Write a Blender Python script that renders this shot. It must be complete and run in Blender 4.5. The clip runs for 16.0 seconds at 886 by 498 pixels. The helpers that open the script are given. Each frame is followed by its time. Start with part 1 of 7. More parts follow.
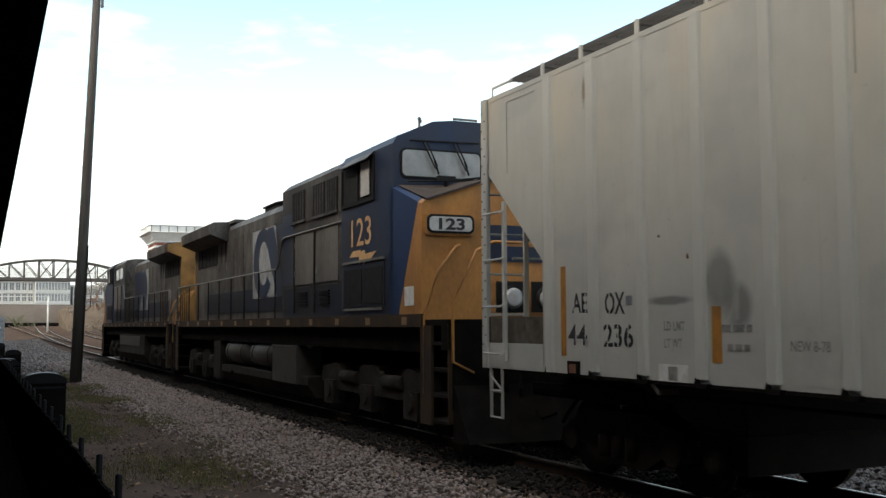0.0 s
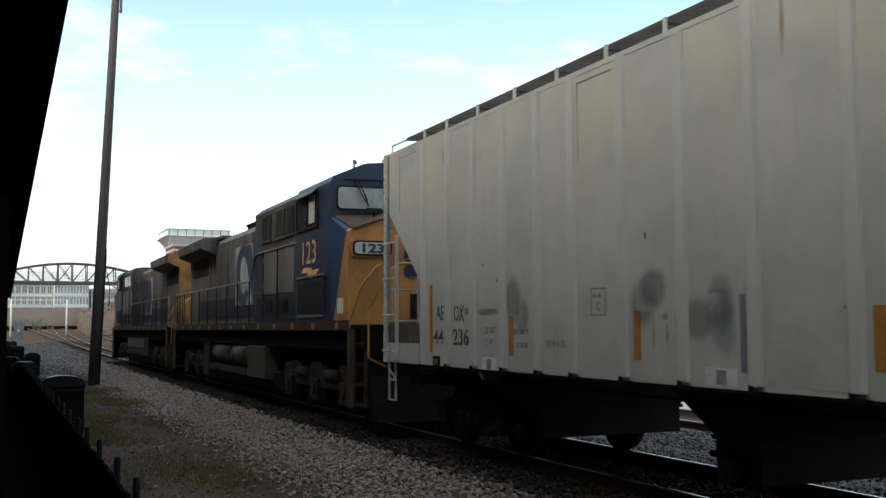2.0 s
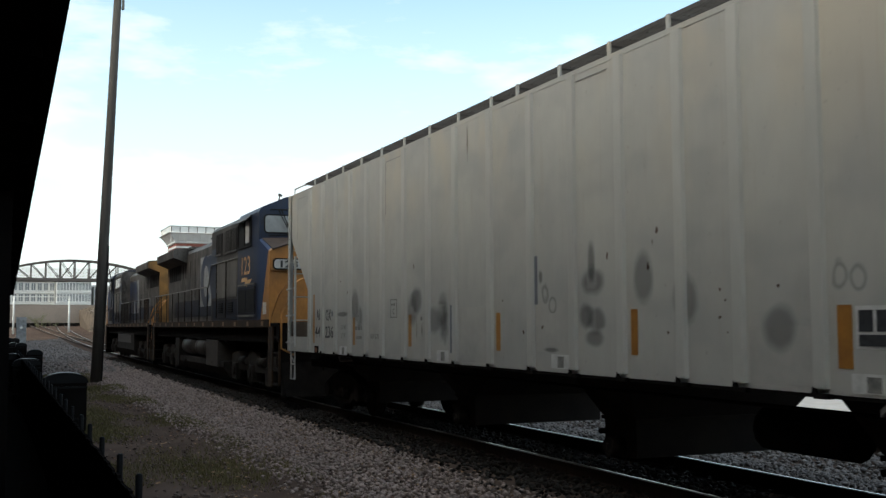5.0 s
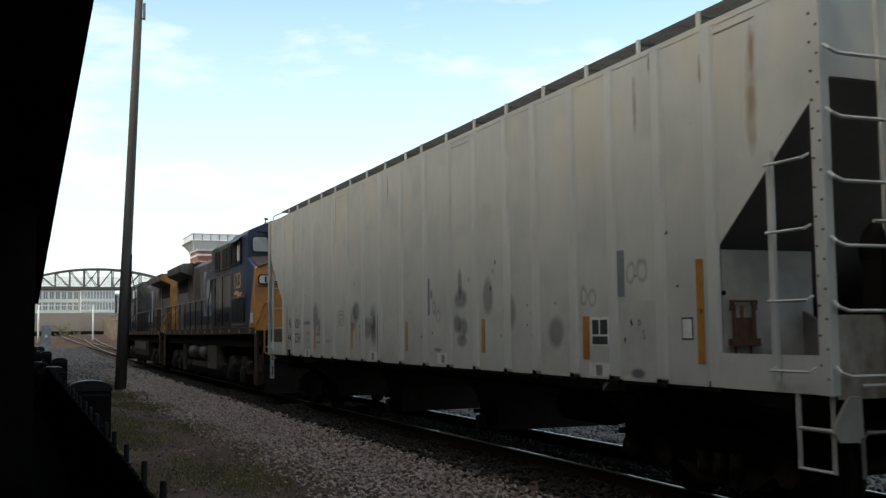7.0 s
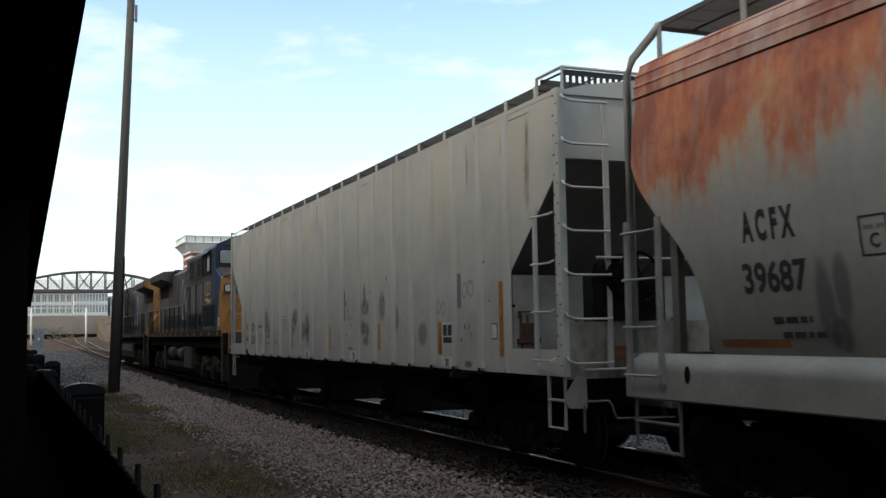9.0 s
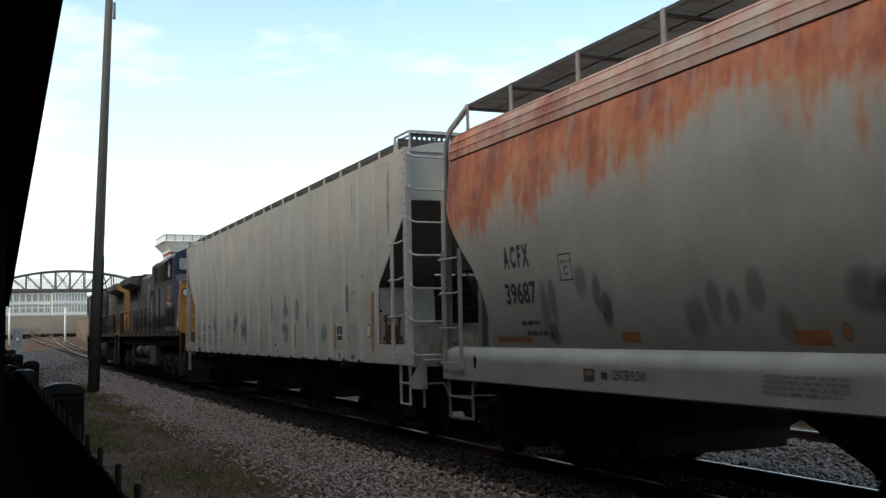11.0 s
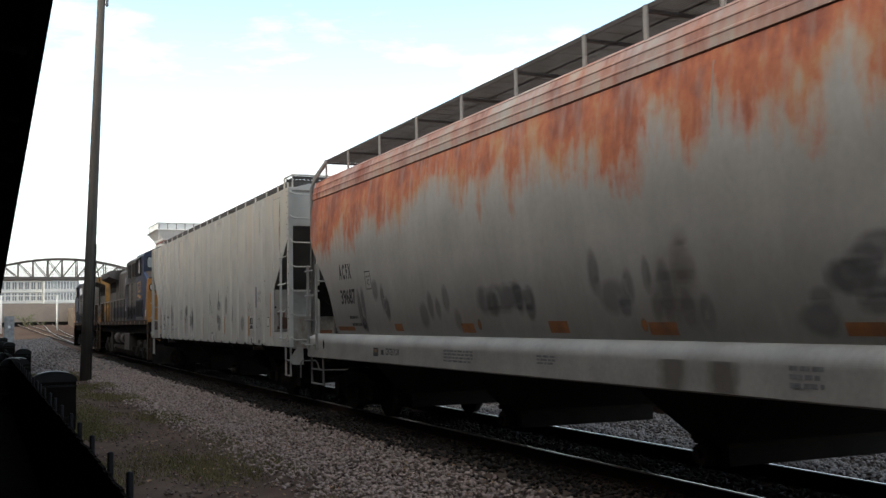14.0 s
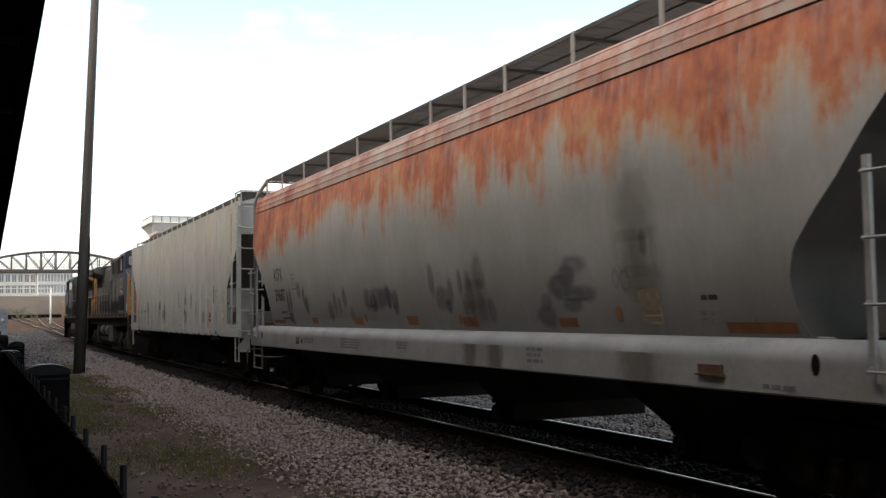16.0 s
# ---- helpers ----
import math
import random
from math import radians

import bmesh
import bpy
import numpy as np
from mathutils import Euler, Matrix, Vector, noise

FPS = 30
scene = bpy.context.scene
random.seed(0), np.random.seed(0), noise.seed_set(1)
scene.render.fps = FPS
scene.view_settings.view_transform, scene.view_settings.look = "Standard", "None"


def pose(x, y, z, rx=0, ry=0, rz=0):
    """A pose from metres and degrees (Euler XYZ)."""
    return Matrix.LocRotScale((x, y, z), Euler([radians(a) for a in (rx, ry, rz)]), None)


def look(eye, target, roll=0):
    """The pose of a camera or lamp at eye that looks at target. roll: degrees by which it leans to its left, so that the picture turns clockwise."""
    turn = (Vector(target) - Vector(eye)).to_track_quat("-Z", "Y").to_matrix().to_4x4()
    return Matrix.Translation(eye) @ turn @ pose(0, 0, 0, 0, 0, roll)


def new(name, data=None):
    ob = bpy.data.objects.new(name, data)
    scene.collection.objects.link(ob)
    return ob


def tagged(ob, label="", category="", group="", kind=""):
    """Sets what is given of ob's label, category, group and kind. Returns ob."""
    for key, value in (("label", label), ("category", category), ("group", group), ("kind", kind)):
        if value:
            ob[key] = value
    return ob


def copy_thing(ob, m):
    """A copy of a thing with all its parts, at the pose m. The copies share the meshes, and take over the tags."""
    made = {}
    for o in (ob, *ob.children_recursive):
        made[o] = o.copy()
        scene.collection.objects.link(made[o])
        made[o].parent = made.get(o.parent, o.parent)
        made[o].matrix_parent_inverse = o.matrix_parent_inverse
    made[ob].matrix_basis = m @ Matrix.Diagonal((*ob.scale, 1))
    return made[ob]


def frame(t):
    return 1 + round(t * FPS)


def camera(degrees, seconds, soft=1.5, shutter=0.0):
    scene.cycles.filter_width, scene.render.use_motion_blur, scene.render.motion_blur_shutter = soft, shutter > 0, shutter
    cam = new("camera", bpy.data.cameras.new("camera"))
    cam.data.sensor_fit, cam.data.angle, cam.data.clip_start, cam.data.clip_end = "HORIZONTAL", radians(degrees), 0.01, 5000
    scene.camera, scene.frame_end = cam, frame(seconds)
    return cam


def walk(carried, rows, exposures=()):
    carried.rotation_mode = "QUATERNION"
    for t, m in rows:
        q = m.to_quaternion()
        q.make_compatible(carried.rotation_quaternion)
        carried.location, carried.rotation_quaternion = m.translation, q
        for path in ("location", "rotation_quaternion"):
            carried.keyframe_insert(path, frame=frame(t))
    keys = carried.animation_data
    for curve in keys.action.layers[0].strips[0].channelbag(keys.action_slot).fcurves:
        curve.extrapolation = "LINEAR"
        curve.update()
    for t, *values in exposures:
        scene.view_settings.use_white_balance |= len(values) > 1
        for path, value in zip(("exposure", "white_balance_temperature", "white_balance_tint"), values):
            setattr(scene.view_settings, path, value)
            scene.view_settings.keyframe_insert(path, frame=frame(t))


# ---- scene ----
# the clip's camera dims and cools its picture a little in the middle: seconds, stops, kelvin, tint
EXPOSURES = ((0.0, -0.04, 6550, 10), (1.0, -0.14, 6350, 8), (3.0, -0.23, 6200, 7), (6.5, -0.35, 6250, 6.5), (9.0, -0.36, 6200, 7), (11.5, -0.23, 6250, 8), (12.5, -0.15, 6300, 9), (14.0, -0.05, 6450, 12), (16.0, 0.02, 6750, 14))

# The eye stands still under the canopy; the picture only sways a little. z = 0 is the top of the rails, y runs along the track.
EYE = Vector((0.0, 0.0, 1.633))
cam = camera(46.64, 16.0, soft=1.4, shutter=0.4)
# seconds, azimuth to the right of the track, elevation, lean to the left
SWAY = [
    (0.0, 24.57, 4.20, -0.29),
    (0.5, 24.11, 4.33, -0.12),
    (1.0, 23.80, 4.43, -0.08),
    (1.5, 23.83, 4.44, -0.04),
    (2.0, 23.65, 4.41, -0.21),
    (2.5, 23.49, 4.41, -0.24),
    (3.0, 23.51, 4.34, -0.18),
    (3.5, 23.67, 4.24, -0.10),
    (4.0, 23.84, 4.20, -0.05),
    (6.5, 22.58, 4.48, -0.56),
    (7.0, 22.36, 4.56, -0.62),
    (7.5, 22.28, 4.57, -0.63),
    (8.0, 22.42, 4.58, -0.84),
    (8.5, 22.60, 4.64, -0.98),
    (9.0, 22.73, 4.61, -0.91),
    (11.5, 23.88, 4.44, -1.24),
    (12.0, 23.82, 4.36, -1.26),
    (12.5, 23.74, 4.24, -1.19),
    (13.0, 23.81, 4.14, -1.16),
    (13.5, 23.96, 4.05, -1.08),
    (14.0, 24.16, 3.89, -0.95),
    (14.5, 24.25, 3.76, -0.89),
    (15.0, 24.37, 3.52, -0.86),
    (15.5, 24.38, 3.48, -0.81),
    (16.0, 24.47, 3.54, -0.80),
]


def heading(az, el):
    a, e = radians(az), radians(el)
    return Vector((math.sin(a) * math.cos(e), math.cos(a) * math.cos(e), math.sin(e)))


walk(cam, [(t, look(EYE, EYE + heading(az, el) * 10, lean)) for t, az, el, lean in SWAY], EXPOSURES)

# how far the train has rolled, metres along the track
ROLL = [
    (0.0, 0.000), (0.5, 0.977), (1.0, 1.963), (1.5, 2.946), (2.0, 3.921),
    (2.5, 4.884), (3.0, 5.843), (3.5, 6.811), (4.0, 7.777), (6.5, 12.673),
    (7.0, 13.644), (7.5, 14.610), (8.0, 15.581), (8.5, 16.543), (9.0, 17.513),
    (11.5, 22.484), (12.0, 23.473), (12.5, 24.463), (13.0, 25.454), (13.5, 26.444),
    (14.0, 27.429), (14.5, 28.409), (15.0, 29.393), (15.5, 30.376), (16.0, 31.357),
]

# ---------------------------------------------------------------- light
SUN_AZ, SUN_EL = -104.0, 45.0   # azimuth to the right of the track, elevation


def build_world():
    w = bpy.data.worlds.new("world")
    w.use_nodes = True
    scene.world = w
    nt = w.node_tree
    n, l = nt.nodes, nt.links
    n.clear()
    out, bg = n.new("ShaderNodeOutputWorld"), n.new("ShaderNodeBackground")
    sky = n.new("ShaderNodeTexSky")
    sky.sky_type, sky.sun_disc = "NISHITA", False
    sky.sun_elevation, sky.sun_rotation = radians(SUN_EL), radians(SUN_AZ)
    sky.air_density, sky.dust_density, sky.ozone_density = 1.0, 2.0, 1.0
    tc = n.new("ShaderNodeTexCoord")
    mp = n.new("ShaderNodeMapping")
    mp.inputs["Scale"].default_value = (1.0, 1.0, 3.2)
    mp.inputs["Rotation"].default_value = (0.0, 0.25, 0.4)
    noi = n.new("ShaderNodeTexNoise")
    noi.inputs["Scale"].default_value, noi.inputs["Detail"].default_value = 3.6, 9.0
    noi.inputs["Roughness"].default_value = 0.6
    l.new(tc.outputs["Generated"], mp.inputs["Vector"])
    l.new(mp.outputs["Vector"], noi.inputs["Vector"])
    ramp = n.new("ShaderNodeValToRGB")
    ramp.color_ramp.elements[0].position, ramp.color_ramp.elements[1].position = 0.45, 0.6
    l.new(noi.outputs["Fac"], ramp.inputs["Fac"])
    # thin haze towards the horizon
    sep = n.new("ShaderNodeSeparateXYZ")
    l.new(tc.outputs["Generated"], sep.inputs["Vector"])
    haze = n.new("ShaderNodeMapRange")
    haze.inputs["From Min"].default_value, haze.inputs["From Max"].default_value = 0.0, 0.32
    haze.inputs["To Min"].default_value, haze.inputs["To Max"].default_value = 1.0, 0.0
    l.new(sep.outputs["Z"], haze.inputs["Value"])
    mx = n.new("ShaderNodeMath")
    mx.operation = "MAXIMUM"
    l.new(ramp.outputs["Color"], mx.inputs[0])
    l.new(haze.outputs["Result"], mx.inputs[1])
    sc = n.new("ShaderNodeMath")
    sc.operation = "MULTIPLY"
    sc.inputs[1].default_value = 0.9
    l.new(mx.outputs[0], sc.inputs[0])
    mix = n.new("ShaderNodeMixRGB")
    l.new(sc.outputs[0], mix.inputs["Fac"])
    clear = n.new("ShaderNodeMixRGB")
    clear.blend_type = "MULTIPLY"
    clear.inputs["Fac"].default_value = 1.0
    clear.inputs["Color2"].default_value = (2.75, 2.75, 2.25, 1)
    l.new(sky.outputs["Color"], clear.inputs["Color1"])
    l.new(clear.outputs["Color"], mix.inputs["Color1"])
    mix.inputs["Color2"].default_value = (*CLOUD, 1)
    l.new(mix.outputs["Color"], bg.inputs["Color"])
    bg.inputs["Strength"].default_value = SKY_STRENGTH
    l.new(bg.outputs["Background"], out.inputs["Surface"])


CLOUD, SKY_STRENGTH = (9.3, 9.7, 9.85), 0.15
build_world()
sun = new("sun", bpy.data.lights.new("sun", "SUN"))
sun.data.energy, sun.data.angle, sun.data.color = 2.5, radians(11), (1.0, 0.94, 0.83)
sun.matrix_world = look(heading(SUN_AZ, SUN_EL) * 60, (0, 0, 0))

# ---------------------------------------------------------------- materials


def mat(name, base, other=None, rough=0.7, metal=0.0, scale=6.0, fine=60.0, bump=0.15, amount=0.5, stretch=(1, 1, 1), island=0.0, spec=0.5, detail=6.0):
    """A worn surface: a coarse and a fine noise between two colours, with relief."""
    m = bpy.data.materials.new(name)
    m.use_nodes = True
    nt = m.node_tree
    n, l = nt.nodes, nt.links
    b = n["Principled BSDF"]
    b.inputs["Roughness"].default_value, b.inputs["Metallic"].default_value = rough, metal
    b.inputs["Specular IOR Level"].default_value = spec
    other = other or tuple(c * 0.7 for c in base)
    tc, mp = n.new("ShaderNodeTexCoord"), n.new("ShaderNodeMapping")
    mp.inputs["Scale"].default_value = stretch
    l.new(tc.outputs["Object"], mp.inputs["Vector"])
    big, small = n.new("ShaderNodeTexNoise"), n.new("ShaderNodeTexNoise")
    big.inputs["Scale"].default_value, big.inputs["Detail"].default_value = scale, detail
    small.inputs["Scale"].default_value, small.inputs["Detail"].default_value = fine, detail * 0.66
    l.new(mp.outputs["Vector"], big.inputs["Vector"])
    l.new(mp.outputs["Vector"], small.inputs["Vector"])
    add = n.new("ShaderNodeMath")
    add.operation = "MULTIPLY_ADD"
    l.new(small.outputs["Fac"], add.inputs[0])
    add.inputs[1].default_value = 0.45
    l.new(big.outputs["Fac"], add.inputs[2])
    ramp = n.new("ShaderNodeMapRange")
    ramp.inputs["From Min"].default_value, ramp.inputs["From Max"].default_value = 0.52, 0.95
    ramp.inputs["To Max"].default_value = amount * 2
    l.new(add.outputs[0], ramp.inputs["Value"])
    fac = ramp.outputs["Result"]
    if island:
        info = n.new("ShaderNodeObjectInfo")
        geo = n.new("ShaderNodeNewGeometry")
        a1 = n.new("ShaderNodeMath")
        l.new(info.outputs["Random"], a1.inputs[0])
        l.new(geo.outputs["Random Per Island"], a1.inputs[1])
        fr = n.new("ShaderNodeMath")
        fr.operation = "FRACT"
        l.new(a1.outputs[0], fr.inputs[0])
        a2 = n.new("ShaderNodeMath")
        a2.operation = "MULTIPLY_ADD"
        l.new(fr.outputs[0], a2.inputs[0])
        a2.inputs[1].default_value = island
        l.new(fac, a2.inputs[2])
        fac = a2.outputs[0]
    cl = n.new("ShaderNodeClamp")
    l.new(fac, cl.inputs["Value"])
    mix = n.new("ShaderNodeMixRGB")
    l.new(cl.outputs["Result"], mix.inputs["Fac"])
    mix.inputs["Color1"].default_value, mix.inputs["Color2"].default_value = (*base, 1), (*other, 1)
    l.new(mix.outputs["Color"], b.inputs["Base Color"])
    if bump:
        bp = n.new("ShaderNodeBump")
        bp.inputs["Strength"].default_value, bp.inputs["Distance"].default_value = bump, 0.01
        l.new(add.outputs[0], bp.inputs["Height"])
        l.new(bp.outputs["Normal"], b.inputs["Normal"])
    return m


M = {}
M["black"] = mat("black_paint", (0.01, 0.01, 0.011), (0.018, 0.017, 0.016), 0.7, spec=0.15)
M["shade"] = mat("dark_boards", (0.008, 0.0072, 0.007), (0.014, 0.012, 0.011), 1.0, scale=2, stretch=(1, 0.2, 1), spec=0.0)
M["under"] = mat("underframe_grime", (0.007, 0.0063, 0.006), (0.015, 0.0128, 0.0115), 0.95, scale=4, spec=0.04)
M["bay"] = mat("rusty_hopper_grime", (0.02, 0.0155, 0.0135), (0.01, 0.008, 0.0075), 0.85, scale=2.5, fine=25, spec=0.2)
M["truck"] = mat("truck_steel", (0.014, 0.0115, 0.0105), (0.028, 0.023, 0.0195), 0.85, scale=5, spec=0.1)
M["loco_dust"] = mat("dusty_running_gear", (0.04, 0.033, 0.028), (0.018, 0.0155, 0.014), 0.85, scale=3, fine=22, amount=0.6, spec=0.15)
M["tank"] = mat("dusty_tank_steel", (0.045, 0.04, 0.036), (0.075, 0.065, 0.056), 0.5, scale=4, spec=0.25)
# Dark grey for the end slopes: the shade between cars is in the colour.
M["end_shaded"] = mat("shaded_end_paint", (0.085, 0.077, 0.07), (0.05, 0.045, 0.04), 0.75, scale=1.5, spec=0.2)
# Branch rail heads, lightened: the sun on them is painted into the colour.
M["far_rail"] = mat("sunlit_far_rail", (0.42, 0.36, 0.31), (0.3, 0.24, 0.2), 0.7, scale=2, spec=0.2)
# Grimy blue, darkened further for the shadow low on the locomotive side.
M["blue_dirty_shaded"] = mat("grimy_shaded_blue", (0.012, 0.018, 0.038), (0.03, 0.026, 0.024), 0.6, scale=1.4, fine=18, stretch=(1, 1, 0.5), amount=0.55, spec=0.2)
M["end_grime"] = mat("stained_end_paint", (0.36, 0.345, 0.31), (0.15, 0.115, 0.09), 0.7, scale=1.6, fine=16, stretch=(1, 1, 0.5), amount=0.6, spec=0.25)
M["rail_side"] = mat("rusty_rail", (0.045, 0.029, 0.021), (0.028, 0.02, 0.016), 0.9, scale=9, spec=0.15)
M["rail_top"] = mat("polished_rail", (0.55, 0.55, 0.56), (0.42, 0.41, 0.4), 0.28, 1.0, scale=3, bump=0.02)
M["tie"] = mat("weathered_tie", (0.03, 0.024, 0.02), (0.06, 0.048, 0.04), 0.9, scale=5, stretch=(0.3, 3, 3))
M["dull_stone"] = mat("dull_stone", (0.048, 0.042, 0.039), (0.215, 0.19, 0.178), 0.9, scale=9, island=0.7, spec=0.06)
M["soil_stone"] = mat("soil_stone", (0.06, 0.046, 0.038), (0.17, 0.13, 0.11), 0.9, scale=9, island=0.7, spec=0.06)
M["stone"] = mat("ballast_stones", (0.066, 0.05, 0.044), (0.335, 0.264, 0.236), 0.9, scale=9, fine=80, bump=0.4, island=0.9, spec=0.06)


def hopper_paint():
    """Chalky off-white paint with soft grey bruises, a tan tint towards the roof and faint runs."""
    m = mat("hopper_paint", (0.515, 0.507, 0.468), (0.425, 0.42, 0.4), 0.6, scale=1.1, fine=6.0, stretch=(1, 1, 0.6), amount=0.42, bump=0.03, spec=0.3, detail=3.0)
    n, l = m.node_tree.nodes, m.node_tree.links
    b = n["Principled BSDF"]
    tc = n.new("ShaderNodeTexCoord")
    sep = n.new("ShaderNodeSeparateXYZ")
    l.new(tc.outputs["Object"], sep.inputs[0])

    def layer(stretch, scale, detail, lo, hi, share, colour, low=None):
        mp, t, r = n.new("ShaderNodeMapping"), n.new("ShaderNodeTexNoise"), n.new("ShaderNodeMapRange")
        mp.inputs["Scale"].default_value = stretch
        t.inputs["Scale"].default_value, t.inputs["Detail"].default_value = scale, detail
        r.inputs["From Min"].default_value, r.inputs["From Max"].default_value = lo, hi
        r.inputs["To Max"].default_value = share
        r.interpolation_type = "SMOOTHSTEP"
        l.new(tc.outputs["Object"], mp.inputs["Vector"])
        l.new(mp.outputs["Vector"], t.inputs["Vector"])
        l.new(t.outputs["Fac"], r.inputs["Value"])
        fac = r.outputs["Result"]
        if low is not None:
            h, k = n.new("ShaderNodeMapRange"), n.new("ShaderNodeMath")
            h.inputs["From Min"].default_value, h.inputs["From Max"].default_value = low
            l.new(sep.outputs["Z"], h.inputs["Value"])
            k.operation = "MULTIPLY"
            l.new(fac, k.inputs[0])
            l.new(h.outputs["Result"], k.inputs[1])
            fac = k.outputs[0]
        mix = n.new("ShaderNodeMixRGB")
        l.new(fac, mix.inputs["Fac"])
        l.new(b.inputs["Base Color"].links[0].from_socket, mix.inputs["Color1"])
        mix.inputs["Color2"].default_value = (*colour, 1)
        l.new(mix.outputs["Color"], b.inputs["Base Color"])
    layer((1, 0.75, 1.5), 1.2, 2.0, 0.48, 0.68, 0.42, (0.37, 0.37, 0.36))
    layer((1, 0.5, 0.35), 1.9, 3.0, 0.45, 0.7, 0.7, (0.56, 0.505, 0.41), (2.5, 3.9))
    layer((1, 5.0, 0.25), 3.0, 4.0, 0.58, 0.72, 0.18, (0.4, 0.34, 0.27))
    layer((1, 1, 1), 14.0, 5.0, 0.66, 0.76, 0.5, (0.34, 0.32, 0.29))
    return m


M["hopper"] = hopper_paint()
M["hopper_rib"] = mat("hopper_rib_paint", (0.55, 0.543, 0.505), (0.45, 0.444, 0.415), 0.6, scale=0.9, fine=5.0, stretch=(1, 1, 0.5), amount=0.45, bump=0.02, spec=0.3, detail=3.0)
# Duller copy of the off-white paint; it holds the shade of the end recess.
M["end_panel"] = mat("shaded_panel_paint", (0.4, 0.39, 0.365), (0.28, 0.26, 0.235), 0.65, scale=1.3, fine=8, amount=0.55, bump=0.02, spec=0.25)
M["repaint"] = mat("repaint_patch", (0.5, 0.487, 0.45), (0.4, 0.392, 0.37), 0.6, scale=1.5, fine=9, amount=0.5, bump=0.02, spec=0.3)
# Dark end paint; shade on levers, steps and rigging is put into it.
M["hopper_dark"] = mat("hopper_dark_shaded", (0.15, 0.142, 0.135), (0.095, 0.09, 0.085), 0.7, scale=1.5)
M["blue"] = mat("loco_blue", (0.012, 0.026, 0.066), (0.027, 0.026, 0.031), 0.45, scale=1.6, fine=24, stretch=(1, 1, 0.5), amount=0.45, spec=0.3)
M["grey"] = mat("loco_grey", (0.135, 0.124, 0.113), (0.034, 0.029, 0.026), 0.55, scale=1.7, fine=14, stretch=(1, 1, 0.6), amount=0.55, island=0.35, spec=0.3)
M["pale_grey"] = mat("scuffed_grey_paint", (0.165, 0.155, 0.142), (0.075, 0.067, 0.06), 0.55, scale=1.4, fine=16, stretch=(1, 1, 0.5), amount=0.5, spec=0.3)
M["yellow"] = mat("loco_yellow", (0.5, 0.235, 0.066), (0.27, 0.13, 0.05), 0.5, amount=0.45, scale=2.2, fine=20, stretch=(1, 1, 0.6), spec=0.3)
M["glass"] = mat("window_glass", (0.3, 0.31, 0.31), (0.22, 0.225, 0.23), 0.2, bump=0)
M["brick"] = mat("brick_red", (0.3, 0.1, 0.07), (0.22, 0.075, 0.055), 0.85, scale=1)
M["white"] = mat("white_trim", (0.75, 0.75, 0.73), (0.62, 0.61, 0.58), 0.6, scale=1)
M["concrete"] = mat("pale_concrete", (0.62, 0.61, 0.58), (0.5, 0.49, 0.46), 0.9, scale=0.6)
M["paving"] = mat("dusty_paving", (0.36, 0.335, 0.31), (0.24, 0.215, 0.195), 0.9, scale=0.4, fine=5)
M["wallbrown"] = mat("retaining_wall", (0.27, 0.218, 0.182), (0.2, 0.165, 0.14), 0.9, scale=0.3, fine=3)
M["pole"] = mat("creosoted_pole", (0.045, 0.038, 0.032), (0.075, 0.065, 0.055), 0.85, scale=4, stretch=(4, 4, 0.3))
M["steel"] = mat("bridge_steel", (0.1, 0.085, 0.075), (0.07, 0.06, 0.055), 0.7, scale=1)

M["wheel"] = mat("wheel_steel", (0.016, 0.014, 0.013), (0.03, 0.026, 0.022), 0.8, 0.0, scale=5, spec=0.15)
M["walkway"] = mat("walkway_steel", (0.085, 0.082, 0.08), (0.05, 0.042, 0.036), 0.7, 0.2, scale=3)
M["grime_shade"] = mat("grimy_rivets", (0.1, 0.09, 0.075), (0.05, 0.04, 0.035), 0.8)
M["rust"] = mat("rust", (0.22, 0.09, 0.04), (0.12, 0.05, 0.03), 0.9, scale=12)
M["rust_dark"] = mat("dark_rust", (0.06, 0.035, 0.025), (0.12, 0.05, 0.03), 0.9, scale=20)
M["stencil"] = mat("stencil_ink", (0.018, 0.019, 0.022), (0.05, 0.05, 0.054), 0.7, scale=14, amount=0.4)
M["faded_ink"] = mat("faded_ink", (0.14, 0.14, 0.135), (0.3, 0.295, 0.27), 0.75, scale=16, amount=0.5)
M["reflector"] = mat("amber_reflector", (0.45, 0.21, 0.04), (0.33, 0.15, 0.04), 0.4, scale=8)
M["paper"] = mat("paper", (0.7, 0.7, 0.68), (0.45, 0.45, 0.44), 0.85, scale=10, amount=0.35)
M["sill_ink"] = mat("sill_ink", (0.1, 0.1, 0.11), (0.2, 0.2, 0.21), 0.75, scale=16, amount=0.5)
M["blue_grey"] = mat("blue_grey_overpaint", (0.13, 0.14, 0.17), (0.2, 0.21, 0.23), 0.7, scale=7)


